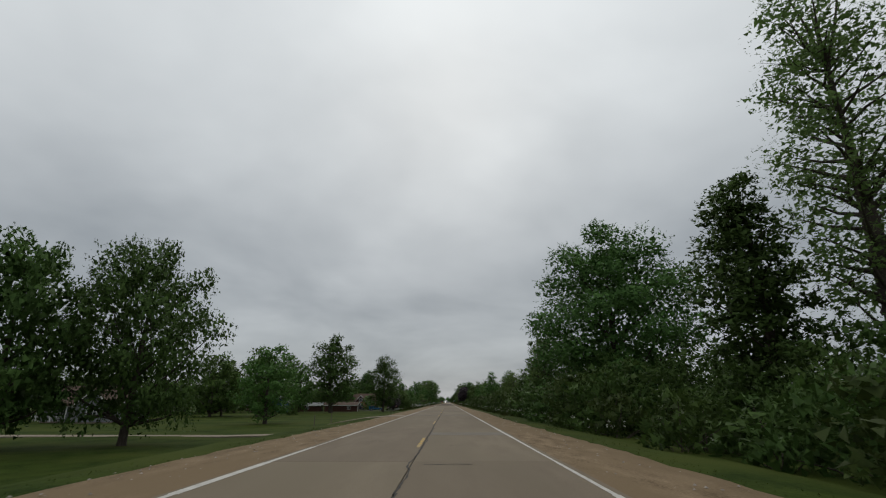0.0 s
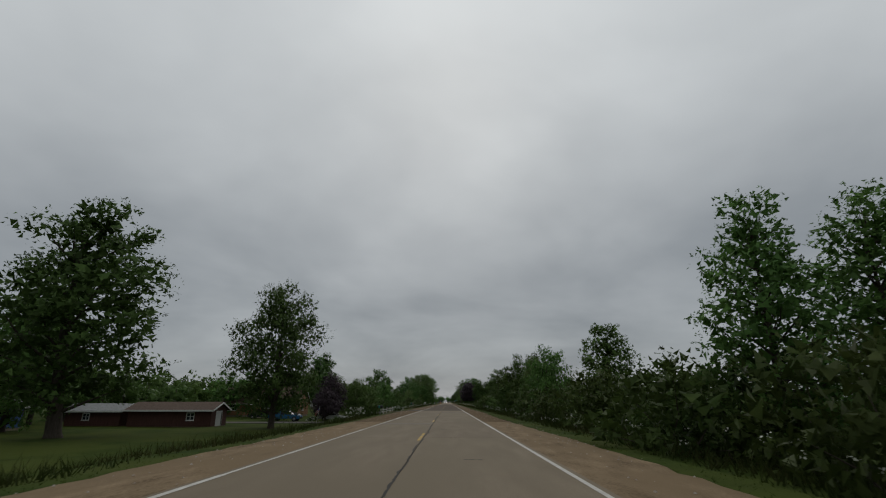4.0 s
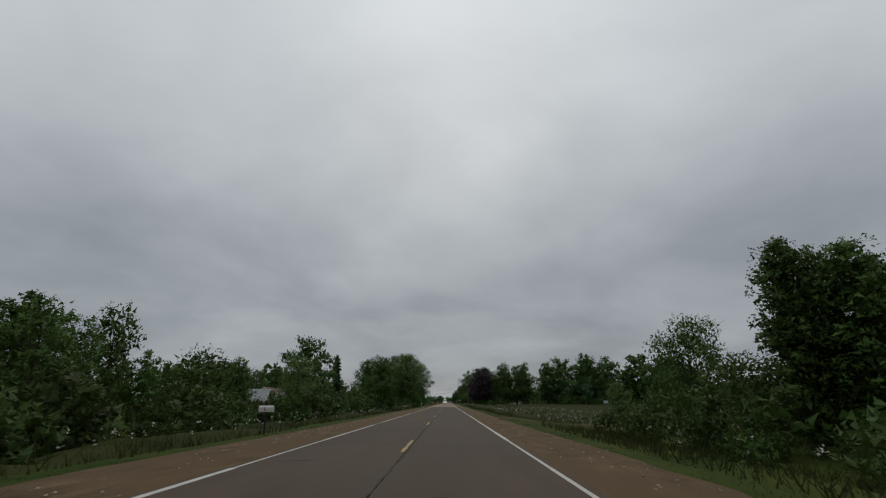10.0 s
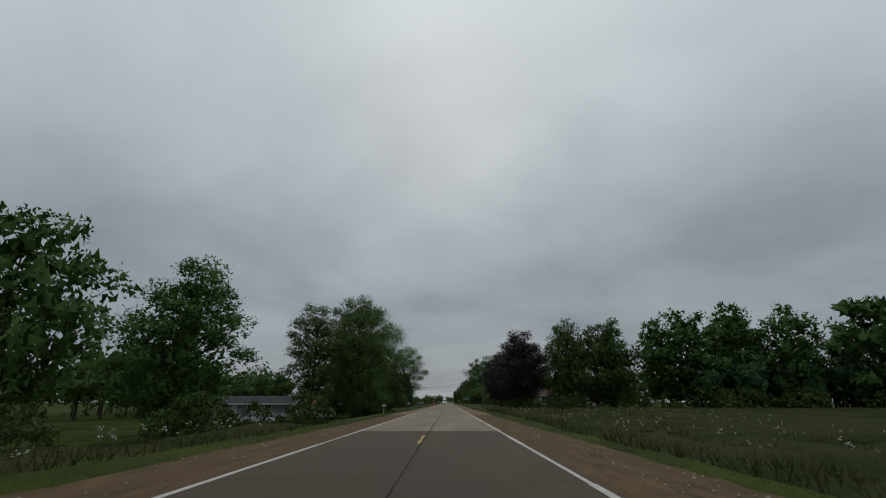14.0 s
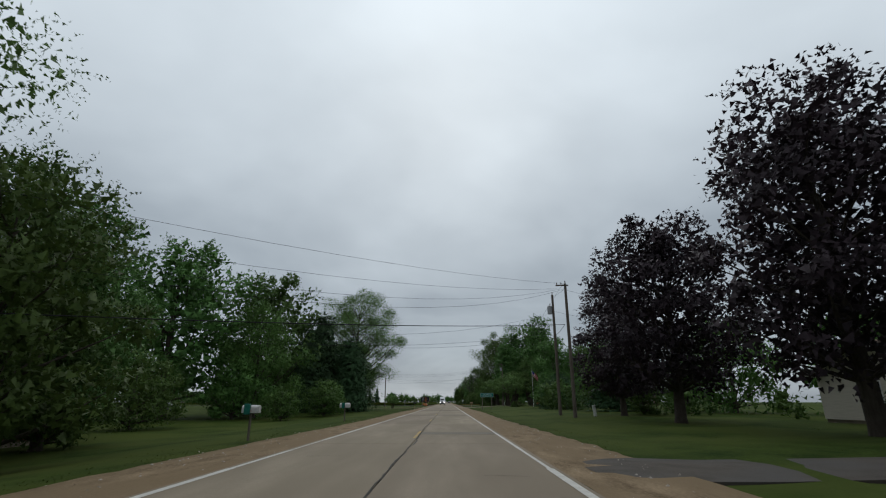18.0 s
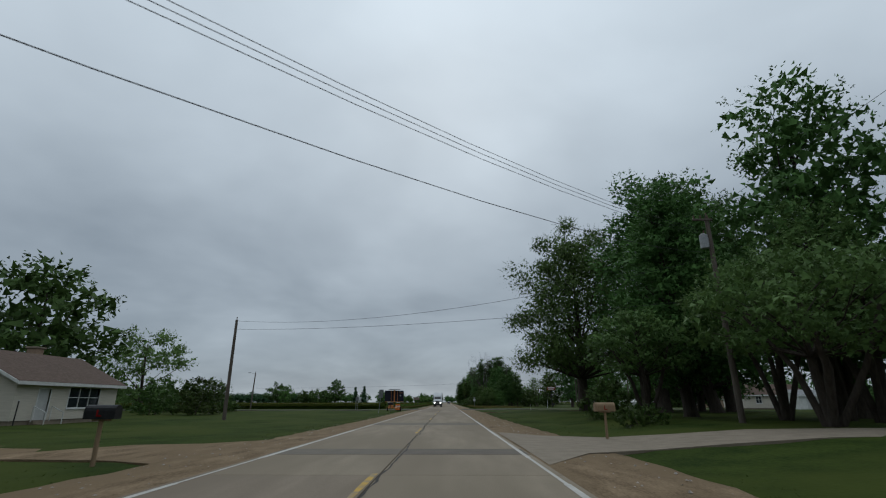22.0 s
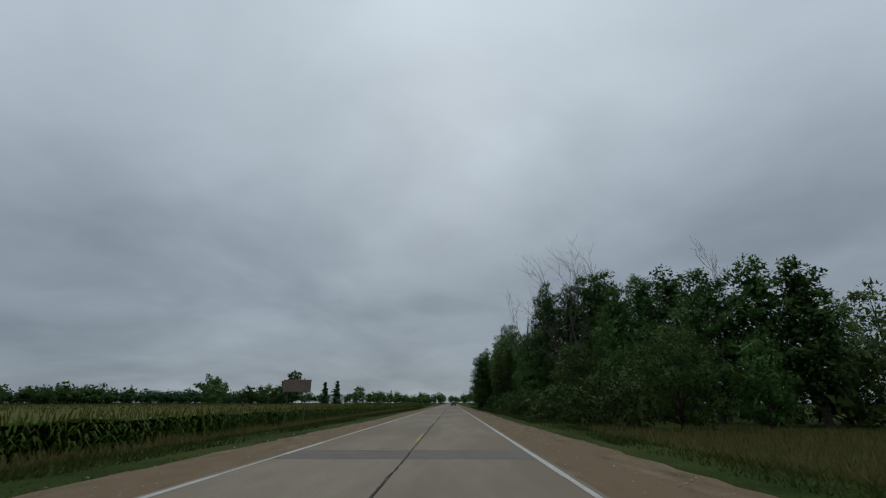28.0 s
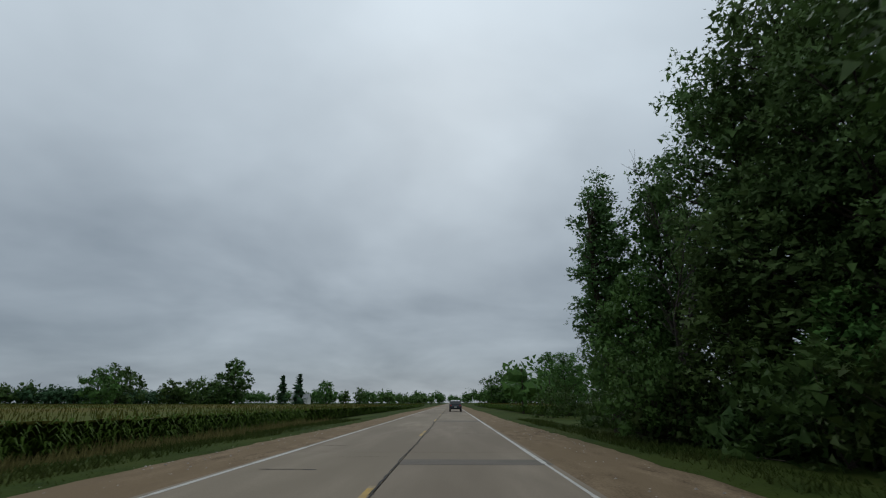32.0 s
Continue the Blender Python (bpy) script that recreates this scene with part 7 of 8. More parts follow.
def blossoms(x, y, r, h, count, label, mat, size=0.16, seed=0):
    """A flowering bush: shrub leaves with pale flower heads."""
    rng = np.random.default_rng(seed + 70)
    ob = tagged(empty("flowering_shrub", x, y), label, "shrub")
    k = 22
    c = rng.normal(size=(k, 3))
    c /= np.linalg.norm(c, axis=1, keepdims=True)
    c[:, 2] = np.abs(c[:, 2])
    pos = c * (r * 0.7, r * 0.7, h * 0.7) + (0, 0, h * 0.1)
    v = leaf_cards(rng, pos, np.full((k, 3), 0.3 * r), 34, 0.16, 0.0, 0.55)
    mesh_part("foliage", quads_mesh("foliage", v, LEAF["bush"]), ob)
    c = rng.normal(size=(count, 3))
    c /= np.linalg.norm(c, axis=1, keepdims=True)
    c[:, 2] = np.abs(c[:, 2])
    heads = c * (r, r, h * 0.9) * (0.9 + 0.15 * rng.random((count, 1))) + (0, 0, h * 0.1)
    v = leaf_cards(rng, heads, np.full((count, 3), size * 0.5), 14, size * 0.7, 0.0, 0.9)
    mesh_part("blossom", quads_mesh("blossom", v, mat), ob)


M_PETAL = material("white_petal", (0.42, 0.44, 0.38), (0.56, 0.57, 0.50), 4, 30, 0.7, by_island=0.3, translucent=0.2)
blossoms(-11.2, 181.2, 1.5, 1.7, 46, "hydrangea bush with many white flower heads", M_PETAL, 0.2, 1)
blossoms(-10.6, 230.9, 1.3, 1.2, 60, "low bush speckled with white flowers", M_PETAL, 0.09, 2)
blossoms(-10.5, 231.9, 1.2, 1.0, 50, "low bush speckled with white flowers", M_PETAL, 0.09, 3)
blossoms(-23.7, 249.0, 2.2, 2.4, 80, "tall bush speckled with white flowers", M_PETAL, 0.10, 4)
blossoms(-23.6, 206.2, 1.2, 0.8, 40, "flower bed with pale blossoms", M_PETAL, 0.12, 5)
blossoms(-17.9, 199.9, 1.2, 0.9, 40, "flower bed with pale blossoms", M_PETAL, 0.12, 6)
# wild flowers in the meadow grass
rng = np.random.default_rng(77)
p = np.stack([rng.uniform(9, 30, 800), rng.uniform(230, 470, 800)], 1)
p = np.concatenate([p, np.stack([rng.uniform(7.5, 14, 500), rng.uniform(20, 230, 500)], 1), np.stack([rng.uniform(-12, -8.5, 400), rng.uniform(210, 430, 400)], 1)])
q = np.stack([p[:, 0], p[:, 1], ground_z(p[:, 0], p[:, 1]) + 0.35 + 0.6 * rng.random(len(p))], 1)
tagged(new("wild_flowers", quads_mesh("wild_flowers", leaf_cards(rng, q, np.full((len(q), 3), 0.10), 5, 0.07, 0, 0.9), M_PETAL)), "small white wild flowers in the tall grass", "wild flowers", kind="stuff")

# brush along the right side and in front of the left woods
rng2 = random.Random(5)


def brush(y0, y1, step, x0, x1, h0, h1):
    y = y0
    while y < y1:
        x = rng2.uniform(x0, x1)
        hh = rng2.uniform(h0, h1)
        tree("bush", round(x, 1), round(y, 1), hh, hh * rng2.uniform(0.6, 0.9))
        y += step * rng2.uniform(0.7, 1.3)


def thicket(seed, count, x0, x1, y0, y1, h0, h1, leaf, per, label):
    """Brush too close-grown to count: round clumps of leaves from the ground up, as one body."""
    rng = np.random.default_rng(seed)
    x, y = rng.uniform(x0, x1, count), rng.uniform(y0, y1, count)
    h = rng.uniform(h0, h1, count)
    r = h * rng.uniform(0.45, 0.7, count)
    k = 8
    c = rng.normal(size=(count, k, 3))
    c /= np.linalg.norm(c, axis=2, keepdims=True)
    c[..., 2] = np.abs(c[..., 2])
    pos = c * np.stack([r, r, h * 0.72], 1)[:, None] * rng.uniform(0.45, 0.95, (count, k, 1))
    pos += np.stack([x, y, ground_z(x, y) + 0.12 * h], 1)[:, None]
    size = np.repeat((r * 0.42)[:, None], k, 1)[..., None] * np.ones(3)
    pos, size = pos.reshape(-1, 3), size.reshape(-1, 3)
    body = [sprays(rng, pos, size, per, leaf, 0.0, 0.55), lumps(rng, pos[::4] * (1, 1, 0.8), size[::4] * 0.4)]
    tagged(new("thicket", quads_mesh("thicket", np.concatenate(body), LEAF["bush"], 3)), label, "brush", kind="stuff")


# a dead branch that fell on the verge
ob = tagged(empty("fallen_branch", 8.2, 895.5), "bare grey dead branch lying on the grassy verge", "branch")
rb = random.Random(8)


def twig(name, pts, r0, parent):
    a, b = tube([Vector(q) for q in pts], [r0 * (1 - 0.8 * i / (len(pts) - 1)) for i in range(len(pts))], 6)
    return mesh_part(name, mesh_of(name, a, b, M_DEAD, True), parent)


stem = twig("stem", [(-1.9, 0.5, 0.55), (-0.9, 0.2, 0.42), (0.3, 0.0, 0.22), (1.6, -0.3, 0.10), (2.6, -0.5, 0.04)][::-1], 0.05, ob)
for k in range(6):
    f = -1.4 + 0.6 * k
    z = 0.30 - 0.12 * (f + 0.3)
    twig("side_twig", [(f, 0.1 - 0.12 * f, z), (f - 0.4, 0.3 * rb.choice((-1, 1)), z + rb.uniform(0.0, 0.25)), (f - 0.8, 0.5 * rb.choice((-1, 1)), z + rb.uniform(0.05, 0.4))], 0.02, ob)

def antenna_mast(x, y, h):
    """A slim braced mast with a television aerial on top."""
    ob = tagged(empty("antenna_mast", x, y), "tall slim steel mast with a television aerial", "antenna")
    bm = bmesh.new()
    for k in range(3):
        a = 2.1 * k
        rod(bm, (0.16 * math.cos(a), 0.16 * math.sin(a), -0.3), (0.07 * math.cos(a), 0.07 * math.sin(a), h - 1.2), 0.018, 0.014, 5)
    for k in range(int(h) - 1):
        a = 2.1 * k
        w = 0.16 - 0.09 * k / h
        rod(bm, (w * math.cos(a), w * math.sin(a), k), (w * math.cos(a + 2.1), w * math.sin(a + 2.1), k + 1.0), 0.008, 0.008, 4)
    part("lattice", bm, M_STEEL, ob)
    bm = bmesh.new()
    rod(bm, (0, 0, h - 1.6), (0, 0, h), 0.022, 0.018, 6)
    part("pole", bm, M_STEEL, ob)
    bm = bmesh.new()
    rod(bm, (-1.0, -0.5, h - 0.55), (1.0, 0.5, h - 0.80), 0.016, 0.016, 5)
    boom = part("boom", bm, M_STEEL, ob)
    for k in range(7):
        f = -1.0 + k / 3
        ln = 0.75 - 0.06 * k
        c = Vector((f, 0.5 * f, h - 0.675 - 0.125 * f))
        d = Vector((-0.45, 0.89, 0)) * ln
        bm = bmesh.new()
        rod(bm, c - d, c + d, 0.009, 0.009, 4)
        part("element", bm, M_STEEL, boom)
    return ob


antenna_mast(38.9, 638.5, 18.6)
back_sign(22.0, 352.0, [(0.30, 2.05, 2.40)], 2.35, "small white board on a thin post beside a brush heap", 0.1, (0.0,), M_SIGN_WHITE)

# ---- trees and shrubs along the way ----
tree("bush", 16.3, 20.3, 4.5, 2.6)
tree("bush", 17.8, 20.9, 5.8, 3.2)
tree("feathery", 21.3, 22.0, 27.0, 3.5)
tree("bush", 15.1, 24.6, 4.2, 2.3)
tree("broad", 17.4, 26.0, 16.0, 2.7)
tree("bush", 17.6, 26.2, 5.8, 3.4)
tree("bush", 13.1, 33.7, 5.2, 2.7)
tree("bush", 18.0, 36.0, 4.7, 2.9)
tree("bush", 18.1, 36.5, 6.3, 3.8)
tree("broad", -32.6, 36.5, 16.6, 6.1)
tree("broad", -25.0, 40.6, 17.9, 6.4)
tree("round", 14.9, 43.0, 6.6, 2.4)
tree("round", 20.7, 45.0, 5.8, 3.2)
tree("bush", 15.0, 45.7, 4.4, 3.2)
tree("bush", 16.4, 46.4, 8.0, 6.0)
tree("broad", 17.3, 47.0, 20.3, 8.0)
tree("bush", 15.2, 50.8, 4.7, 3.4)
tree("bush", 14.8, 55.1, 4.3, 3.1)
tree("round", 34.5, 60.0, 9.1, 3.1)
tree("open", 13.6, 65.6, 12.2, 2.3)
tree("round", 17.5, 68.0, 11.8, 2.1)
tree("round", 13.3, 70.0, 7.5, 1.3)
tree("round", 14.1, 72.0, 7.7, 2.5)
tree("round", 14.2, 73.0, 7.9, 1.2)
tree("round", 14.2, 76.0, 8.5, 1.3)
tree("round", 12.8, 80.0, 6.7, 1.2)
tree("round", -28.4, 81.0, 13.1, 4.8)
tree("round", 15.6, 81.6, 9.5, 1.1)
tree("bush", 16.0, 82.1, 2.6, 2.5)
tree("round", 14.2, 86.0, 8.4, 1.7)
tree("bush", 15.5, 93.5, 3.1, 3.3)
tree("feathery", 13.1, 95.0, 8.0, 1.7)
tree("open", 15.1, 103.0, 6.5, 1.6)
tree("open", 13.6, 108.0, 7.6, 1.8)
tree("bush", 13.0, 109.1, 3.4, 3.5)
tree("bush", 19.4, 110.5, 2.8, 2.8)
tree("round", 18.2, 112.0, 4.1, 0.8)
tree("bush", 15.9, 114.7, 2.9, 3.0)
tree("round", -56.3, 121.0, 15.2, 6.6)
tree("round", -45.1, 121.0, 16.1, 6.3)
tree("bush", 13.5, 122.0, 3.0, 3.7)
tree("round", 17.8, 124.0, 8.4, 1.6)
tree("broad", -56.7, 128.0, 14.5, 4.6)
tree("round", 12.3, 131.0, 10.2, 2.2)
tree("round", 16.9, 131.0, 10.8, 2.4)
tree("bush", 9.2, 132.2, 3.3, 3.2)
tree("bush", -40.3, 132.8, 3.2, 1.6)
tree("round", 12.6, 150.0, 7.9, 2.4)
tree("broad", -37.0, 163.0, 26.7, 8.0)
tree("round", 11.9, 168.0, 8.2, 2.8)
tree("round", -50.0, 172.0, 16.9, 5.0)
tree("broad", -22.7, 182.0, 20.5, 6.3)
tree("open", -58.6, 184.0, 21.0, 5.5)
tree("open", 13.1, 184.0, 8.9, 1.3)
tree("round", 12.1, 184.0, 5.0, 1.6)
tree("open", 13.6, 187.0, 8.9, 1.4)
tree("bush", 13.2, 188.4, 3.5, 1.8)
tree("round", 13.6, 190.0, 9.0, 1.6)
tree("bush", 11.4, 191.5, 3.4, 1.6)
tree("round", 11.9, 192.0, 5.7, 2.0)
tree("bush", 14.7, 193.4, 4.5, 2.3)
tree("bush", 10.6, 195.2, 4.9, 1.7)
tree("round", 15.0, 196.0, 10.7, 1.9)
tree("round", 10.9, 197.0, 8.0, 2.0)
tree("round", 12.7, 197.0, 10.3, 1.9)
tree("round", -32.5, 211.0, 6.4, 2.8)
tree("purple", -21.6, 207.0, 5.8, 3.0)
tree("purple", -23.3, 217.0, 9.1, 3.5)
tree("bush", 13.6, 217.6, 4.3, 3.2)
tree("bush", -15.3, 220.3, 3.4, 1.9)
tree("round", 21.2, 222.0, 5.9, 1.7)
tree("bush", -16.0, 224.2, 4.5, 2.8)
tree("round", -48.5, 225.0, 10.1, 3.8)
tree("bush", 21.8, 225.5, 2.8, 2.6)
tree("round", -19.4, 226.0, 8.4, 3.0)
tree("round", 15.9, 226.0, 5.7, 2.8)
tree("round", 22.3, 226.0, 6.0, 1.3)
tree("round", -43.9, 226.0, 10.1, 3.0)
tree("round", -25.2, 229.0, 9.7, 2.2)
tree("bush", 17.2, 230.9, 2.6, 3.2)
tree("bush", 10.8, 233.5, 3.4, 3.5)
tree("round", -21.9, 235.0, 7.8, 3.9)
tree("open", 13.6, 240.4, 10.5, 2.5)
tree("round", 29.1, 240.0, 5.0, 2.0)
tree("open", 16.6, 241.5, 9.2, 1.6)
tree("bush", 29.6, 240.8, 4.3, 2.8)
tree("open", 20.5, 242.0, 10.2, 1.6)
tree("bush", 14.7, 242.5, 5.6, 3.0)
tree("open", 26.5, 244.0, 9.8, 2.8)
tree("round", 16.6, 249.0, 9.0, 1.4)
tree("bush", -16.6, 251.0, 3.0, 2.1)
tree("bush", 18.2, 253.0, 2.0, 2.9)
tree("bare", 18.1, 256.0, 14.0, 3.2)
tree("round", 17.6, 257.0, 6.2, 1.3)
tree("round", -45.6, 262.0, 8.8, 3.3)
tree("round", -22.2, 262.0, 7.1, 3.9)
tree("round", -32.0, 263.0, 9.6, 4.5)
tree("bush", 19.9, 264.5, 2.2, 2.8)
tree("bush", 18.9, 274.7, 2.7, 2.7)
tree("bare", -47.0, 281.0, 15.5, 4.8)
tree("round", -20.6, 282.0, 9.2, 3.6)
tree("bush", 20.4, 282.5, 2.0, 3.0)
tree("broad", -57.7, 285.0, 15.6, 4.5)
tree("round", -30.7, 290.0, 8.9, 3.4)
tree("bush", 17.1, 290.2, 3.3, 3.0)
tree("bush", 17.0, 292.6, 2.9, 2.5)
tree("bush", 22.6, 297.7, 3.4, 2.4)
tree("bush", -16.9, 298.3, 2.9, 2.4)
tree("bush", 15.3, 300.3, 2.3, 2.5)
tree("broad", -55.9, 301.0, 15.6, 5.4)
tree("bush", -13.4, 303.3, 3.4, 2.4)
tree("broad", -49.8, 305.0, 20.2, 3.7)
tree("round", 19.4, 306.0, 9.9, 1.7)
tree("round", 20.6, 307.0, 9.8, 1.9)
tree("bush", 14.4, 307.8, 4.2, 2.7)
tree("round", 17.6, 308.0, 10.7, 1.7)
tree("open", 20.0, 308.5, 10.5, 2.8)
tree("round", 18.1, 308.5, 10.6, 1.5)
tree("round", -19.7, 309.0, 7.8, 2.3)
tree("bush", 21.2, 310.0, 2.0, 2.4)
tree("feathery", 44.5, 312.0, 7.0, 1.3)
tree("bush", 18.9, 314.1, 2.2, 2.8)
tree("round", 43.5, 316.0, 9.3, 2.2)
tree("broad", -49.8, 317.0, 23.0, 4.9)
tree("broad", 41.2, 318.0, 18.9, 3.3)
tree("tall", 41.7, 318.0, 17.8, 2.1)
tree("round", -24.7, 318.0, 8.8, 2.3)
tree("bush", 17.6, 321.9, 3.6, 2.9)
tree("feathery", 35.6, 322.0, 8.8, 2.1)
tree("round", 24.2, 322.0, 5.0, 1.8)
tree("bush", -16.8, 324.6, 3.3, 2.5)
tree("round", 33.1, 326.0, 6.8, 3.1)
tree("bush", -22.0, 326.8, 3.0, 2.4)
tree("round", 23.3, 330.0, 10.0, 4.1)
tree("round", -31.0, 331.0, 11.8, 2.9)
tree("round", -28.3, 333.0, 7.6, 1.5)
tree("bush", -15.8, 334.3, 2.8, 1.9)
tree("bush", -12.5, 337.1, 3.2, 2.6)
tree("round", -21.3, 338.0, 7.4, 1.6)
tree("bush", -15.9, 339.6, 2.6, 1.8)
tree("bush", -16.2, 344.9, 2.7, 1.8)
tree("round", -28.3, 345.0, 8.3, 6.0)
tree("feathery", -17.2, 346.0, 8.0, 2.3)
tree("conifer", -26.6, 346.0, 7.8, 1.0)
tree("round", -19.5, 350.0, 4.6, 2.1)
tree("feathery", 23.7, 352.0, 5.0, 1.5)
tree("round", -29.5, 352.0, 7.8, 1.3)
tree("broad", -61.3, 355.0, 19.1, 6.0)
tree("round", -31.8, 357.0, 8.0, 4.1)
tree("bare", -32.5, 360.0, 9.6, 2.0)
tree("round", -22.2, 362.0, 6.4, 1.7)
tree("round", -31.3, 362.0, 7.8, 1.9)
tree("round", -13.1, 376.0, 6.4, 1.5)
tree("round", -16.0, 378.0, 5.2, 2.1)
tree("broad", -12.2, 384.5, 11.2, 3.2)
tree("broad", -15.8, 390.0, 11.4, 3.0)
tree("bush", -15.6, 383.8, 2.8, 2.8)
tree("round", -9.8, 384.0, 4.1, 0.9)
tree("bush", -16.4, 391.3, 3.1, 2.4)
tree("bush", -12.1, 392.0, 3.1, 2.8)
tree("bush", -12.7, 392.0, 3.0, 2.2)
tree("bush", -14.7, 394.3, 3.3, 2.7)
tree("bush", -14.4, 404.9, 3.0, 2.7)
tree("round", -76.4, 430.0, 12.0, 5.2)
tree("round", -65.6, 440.0, 13.3, 6.0)
tree("broad", -46.2, 450.0, 23.9, 10.5)
tree("broad", -21.5, 440.0, 15.0, 5.4)
tree("broad", 30.3, 498.0, 16.0, 9.3)
tree("round", -63.2, 455.0, 14.3, 4.8)
tree("conifer", -42.9, 480.0, 20.6, 5.1)
tree("broad", 93.1, 480.0, 15.3, 7.5)
tree("open", -22.0, 482.0, 19.5, 4.7)
tree("round", -12.8, 485.6, 8.0, 4.3)
tree("open", -15.9, 489.5, 22.4, 6.5)
tree("broad", 79.2, 490.0, 21.1, 7.5)
tree("bush", -11.1, 490.3, 3.1, 2.7)
tree("broad", 91.9, 492.0, 18.3, 4.8)
tree("round", -20.4, 493.4, 7.5, 3.8)
tree("broad", 103.3, 494.0, 14.4, 6.2)
tree("conifer", -15.5, 495.8, 9.5, 3.6)
tree("broad", 69.2, 496.0, 20.9, 6.6)
tree("broad", 33.3, 497.0, 18.4, 3.7)
tree("broad", 24.6, 498.0, 17.9, 5.2)
tree("conifer", -14.3, 499.5, 10.9, 4.2)
tree("broad", 43.7, 500.0, 18.8, 4.4)
tree("broad", 50.1, 500.0, 20.4, 8.1)
tree("broad", 93.6, 500.0, 20.8, 5.9)
tree("purple", 15.6, 500.0, 15.8, 5.4)
tree("broad", 61.1, 502.0, 22.5, 4.9)
tree("broad", 63.2, 506.0, 20.6, 10.0)
tree("round", -16.2, 508.4, 6.7, 3.4)
tree("open", -20.4, 518.6, 25.0, 10.6)
tree("purple", 19.2, 518.5, 17.0, 5.9)
tree("round", -14.4, 529.0, 11.1, 4.7)
tree("bush", 20.6, 533.2, 2.4, 2.0)
tree("bush", 22.6, 536.4, 1.6, 1.3)
tree("bush", 25.2, 536.8, 1.3, 1.2)
tree("bush", 29.6, 536.8, 1.5, 1.2)
tree("purple", 18.4, 533.5, 17.4, 5.6)
tree("broad", -20.3, 536.1, 15.6, 4.4)
tree("broad", -20.8, 540.4, 15.2, 4.3)
tree("round", -21.3, 541.3, 6.0, 3.6)
tree("purple", 16.7, 547.0, 15.6, 5.3)
tree("round", 58.3, 550.7, 11.0, 6.8)
tree("round", 51.1, 554.9, 10.8, 7.2)
tree("purple", 17.5, 560.0, 12.9, 4.4)
tree("round", -25.6, 555.7, 6.6, 4.3)
tree("round", 41.4, 560.2, 10.7, 6.8)
tree("bush", 23.6, 563.0, 2.5, 3.4)
tree("round", 20.7, 563.6, 4.5, 1.7)
tree("round", 33.8, 570.6, 10.9, 6.6)
tree("round", -18.7, 573.4, 4.2, 2.4)
tree("round", 22.5, 575.9, 8.4, 5.0)
tree("pine", 22.1, 576.1, 7.8, 5.4)
tree("round", -26.0, 576.5, 7.2, 4.8)
tree("broad", -35.8, 578.0, 25.3, 10.4)
tree("round", 33.6, 581.7, 6.6, 3.1)
tree("round", -25.4, 581.9, 16.3, 6.3)
tree("round", -16.4, 584.6, 5.0, 3.4)
tree("bush", 19.6, 585.5, 1.4, 1.4)
tree("bush", 17.4, 585.5, 4.0, 3.7)
tree("round", -16.2, 590.2, 4.4, 1.9)
tree("pine", 17.6, 593.0, 4.3, 3.1)
tree("round", 18.4, 594.1, 4.6, 3.9)
tree("pine", 19.8, 595.8, 5.5, 5.6)
tree("pine", -22.9, 598.1, 15.0, 4.9)
tree("broad", -30.6, 600.0, 25.8, 9.6)
tree("pine", -21.6, 601.6, 17.2, 6.2)
tree("pine", -16.2, 601.0, 12.8, 5.5)
tree("pine", -17.3, 602.3, 12.4, 4.6)
tree("pine", -20.3, 603.3, 12.3, 4.9)
tree("broad", 31.4, 605.0, 12.1, 6.1)
tree("pine", -15.6, 605.8, 11.3, 3.3)
tree("round", 35.0, 616.4, 13.1, 4.4)
tree("bush", 14.7, 617.2, 1.1, 0.6)
tree("bush", 15.6, 617.3, 1.3, 1.1)
tree("open", -18.8, 620.0, 26.0, 10.0)
tree("broad", -21.3, 629.2, 13.0, 6.4)
tree("shade", -12.3, 636.0, 3.0, 2.1)
tree("broad", 26.9, 632.0, 15.8, 6.5)
tree("round", 39.3, 633.8, 14.9, 5.9)
tree("broad", 33.9, 636.7, 15.2, 6.1)
tree("round", -38.6, 642.3, 12.2, 5.2)
tree("round", 40.1, 643.5, 17.7, 6.2)
tree("shade", 17.8, 649.0, 8.1, 5.6)
tree("bush", 11.2, 653.3, 1.1, 1.3)
tree("shade", 24.0, 653.7, 9.4, 4.0)
tree("shade", 20.3, 655.7, 9.8, 4.3)
tree("shade", 25.0, 657.3, 14.4, 3.9)
tree("bush", -31.4, 660.8, 3.5, 1.8)
tree("bush", 12.3, 661.0, 2.6, 2.1)
tree("broad", 29.0, 661.0, 27.0, 6.7)
tree("shade", 14.6, 661.0, 7.4, 4.0)
tree("broad", 19.0, 664.0, 20.0, 3.7)
tree("broad", 28.6, 678.6, 26.7, 7.0)
tree("broad", 23.5, 679.0, 27.4, 5.9)
tree("broad", 32.8, 683.4, 27.2, 6.7)
tree("broad", 31.8, 688.1, 20.2, 6.7)
tree("broad", -53.5, 690.0, 20.1, 11.2)
tree("bush", -30.0, 690.0, 4.8, 2.7)
tree("bush", -35.5, 690.0, 3.9, 2.6)
tree("spreading", 18.9, 692.0, 26.5, 9.8)
tree("broad", 33.8, 694.0, 11.7, 7.2)
tree("bush", -42.7, 705.7, 4.9, 5.4)
tree("bush", -38.8, 709.7, 5.1, 5.7)
tree("bush", -36.8, 710.0, 4.6, 2.8)
tree("round", 29.9, 716.0, 8.0, 3.2)
tree("feathery", -57.0, 722.0, 15.6, 7.5)
tree("round", 57.7, 800.0, 15.6, 3.0)
tree("tall", 44.6, 803.0, 24.6, 6.0)
tree("round", 80.6, 803.7, 12.2, 5.8)
tree("tall", 54.7, 806.0, 22.4, 5.1)
tree("bush", 78.8, 807.7, 8.8, 8.5)
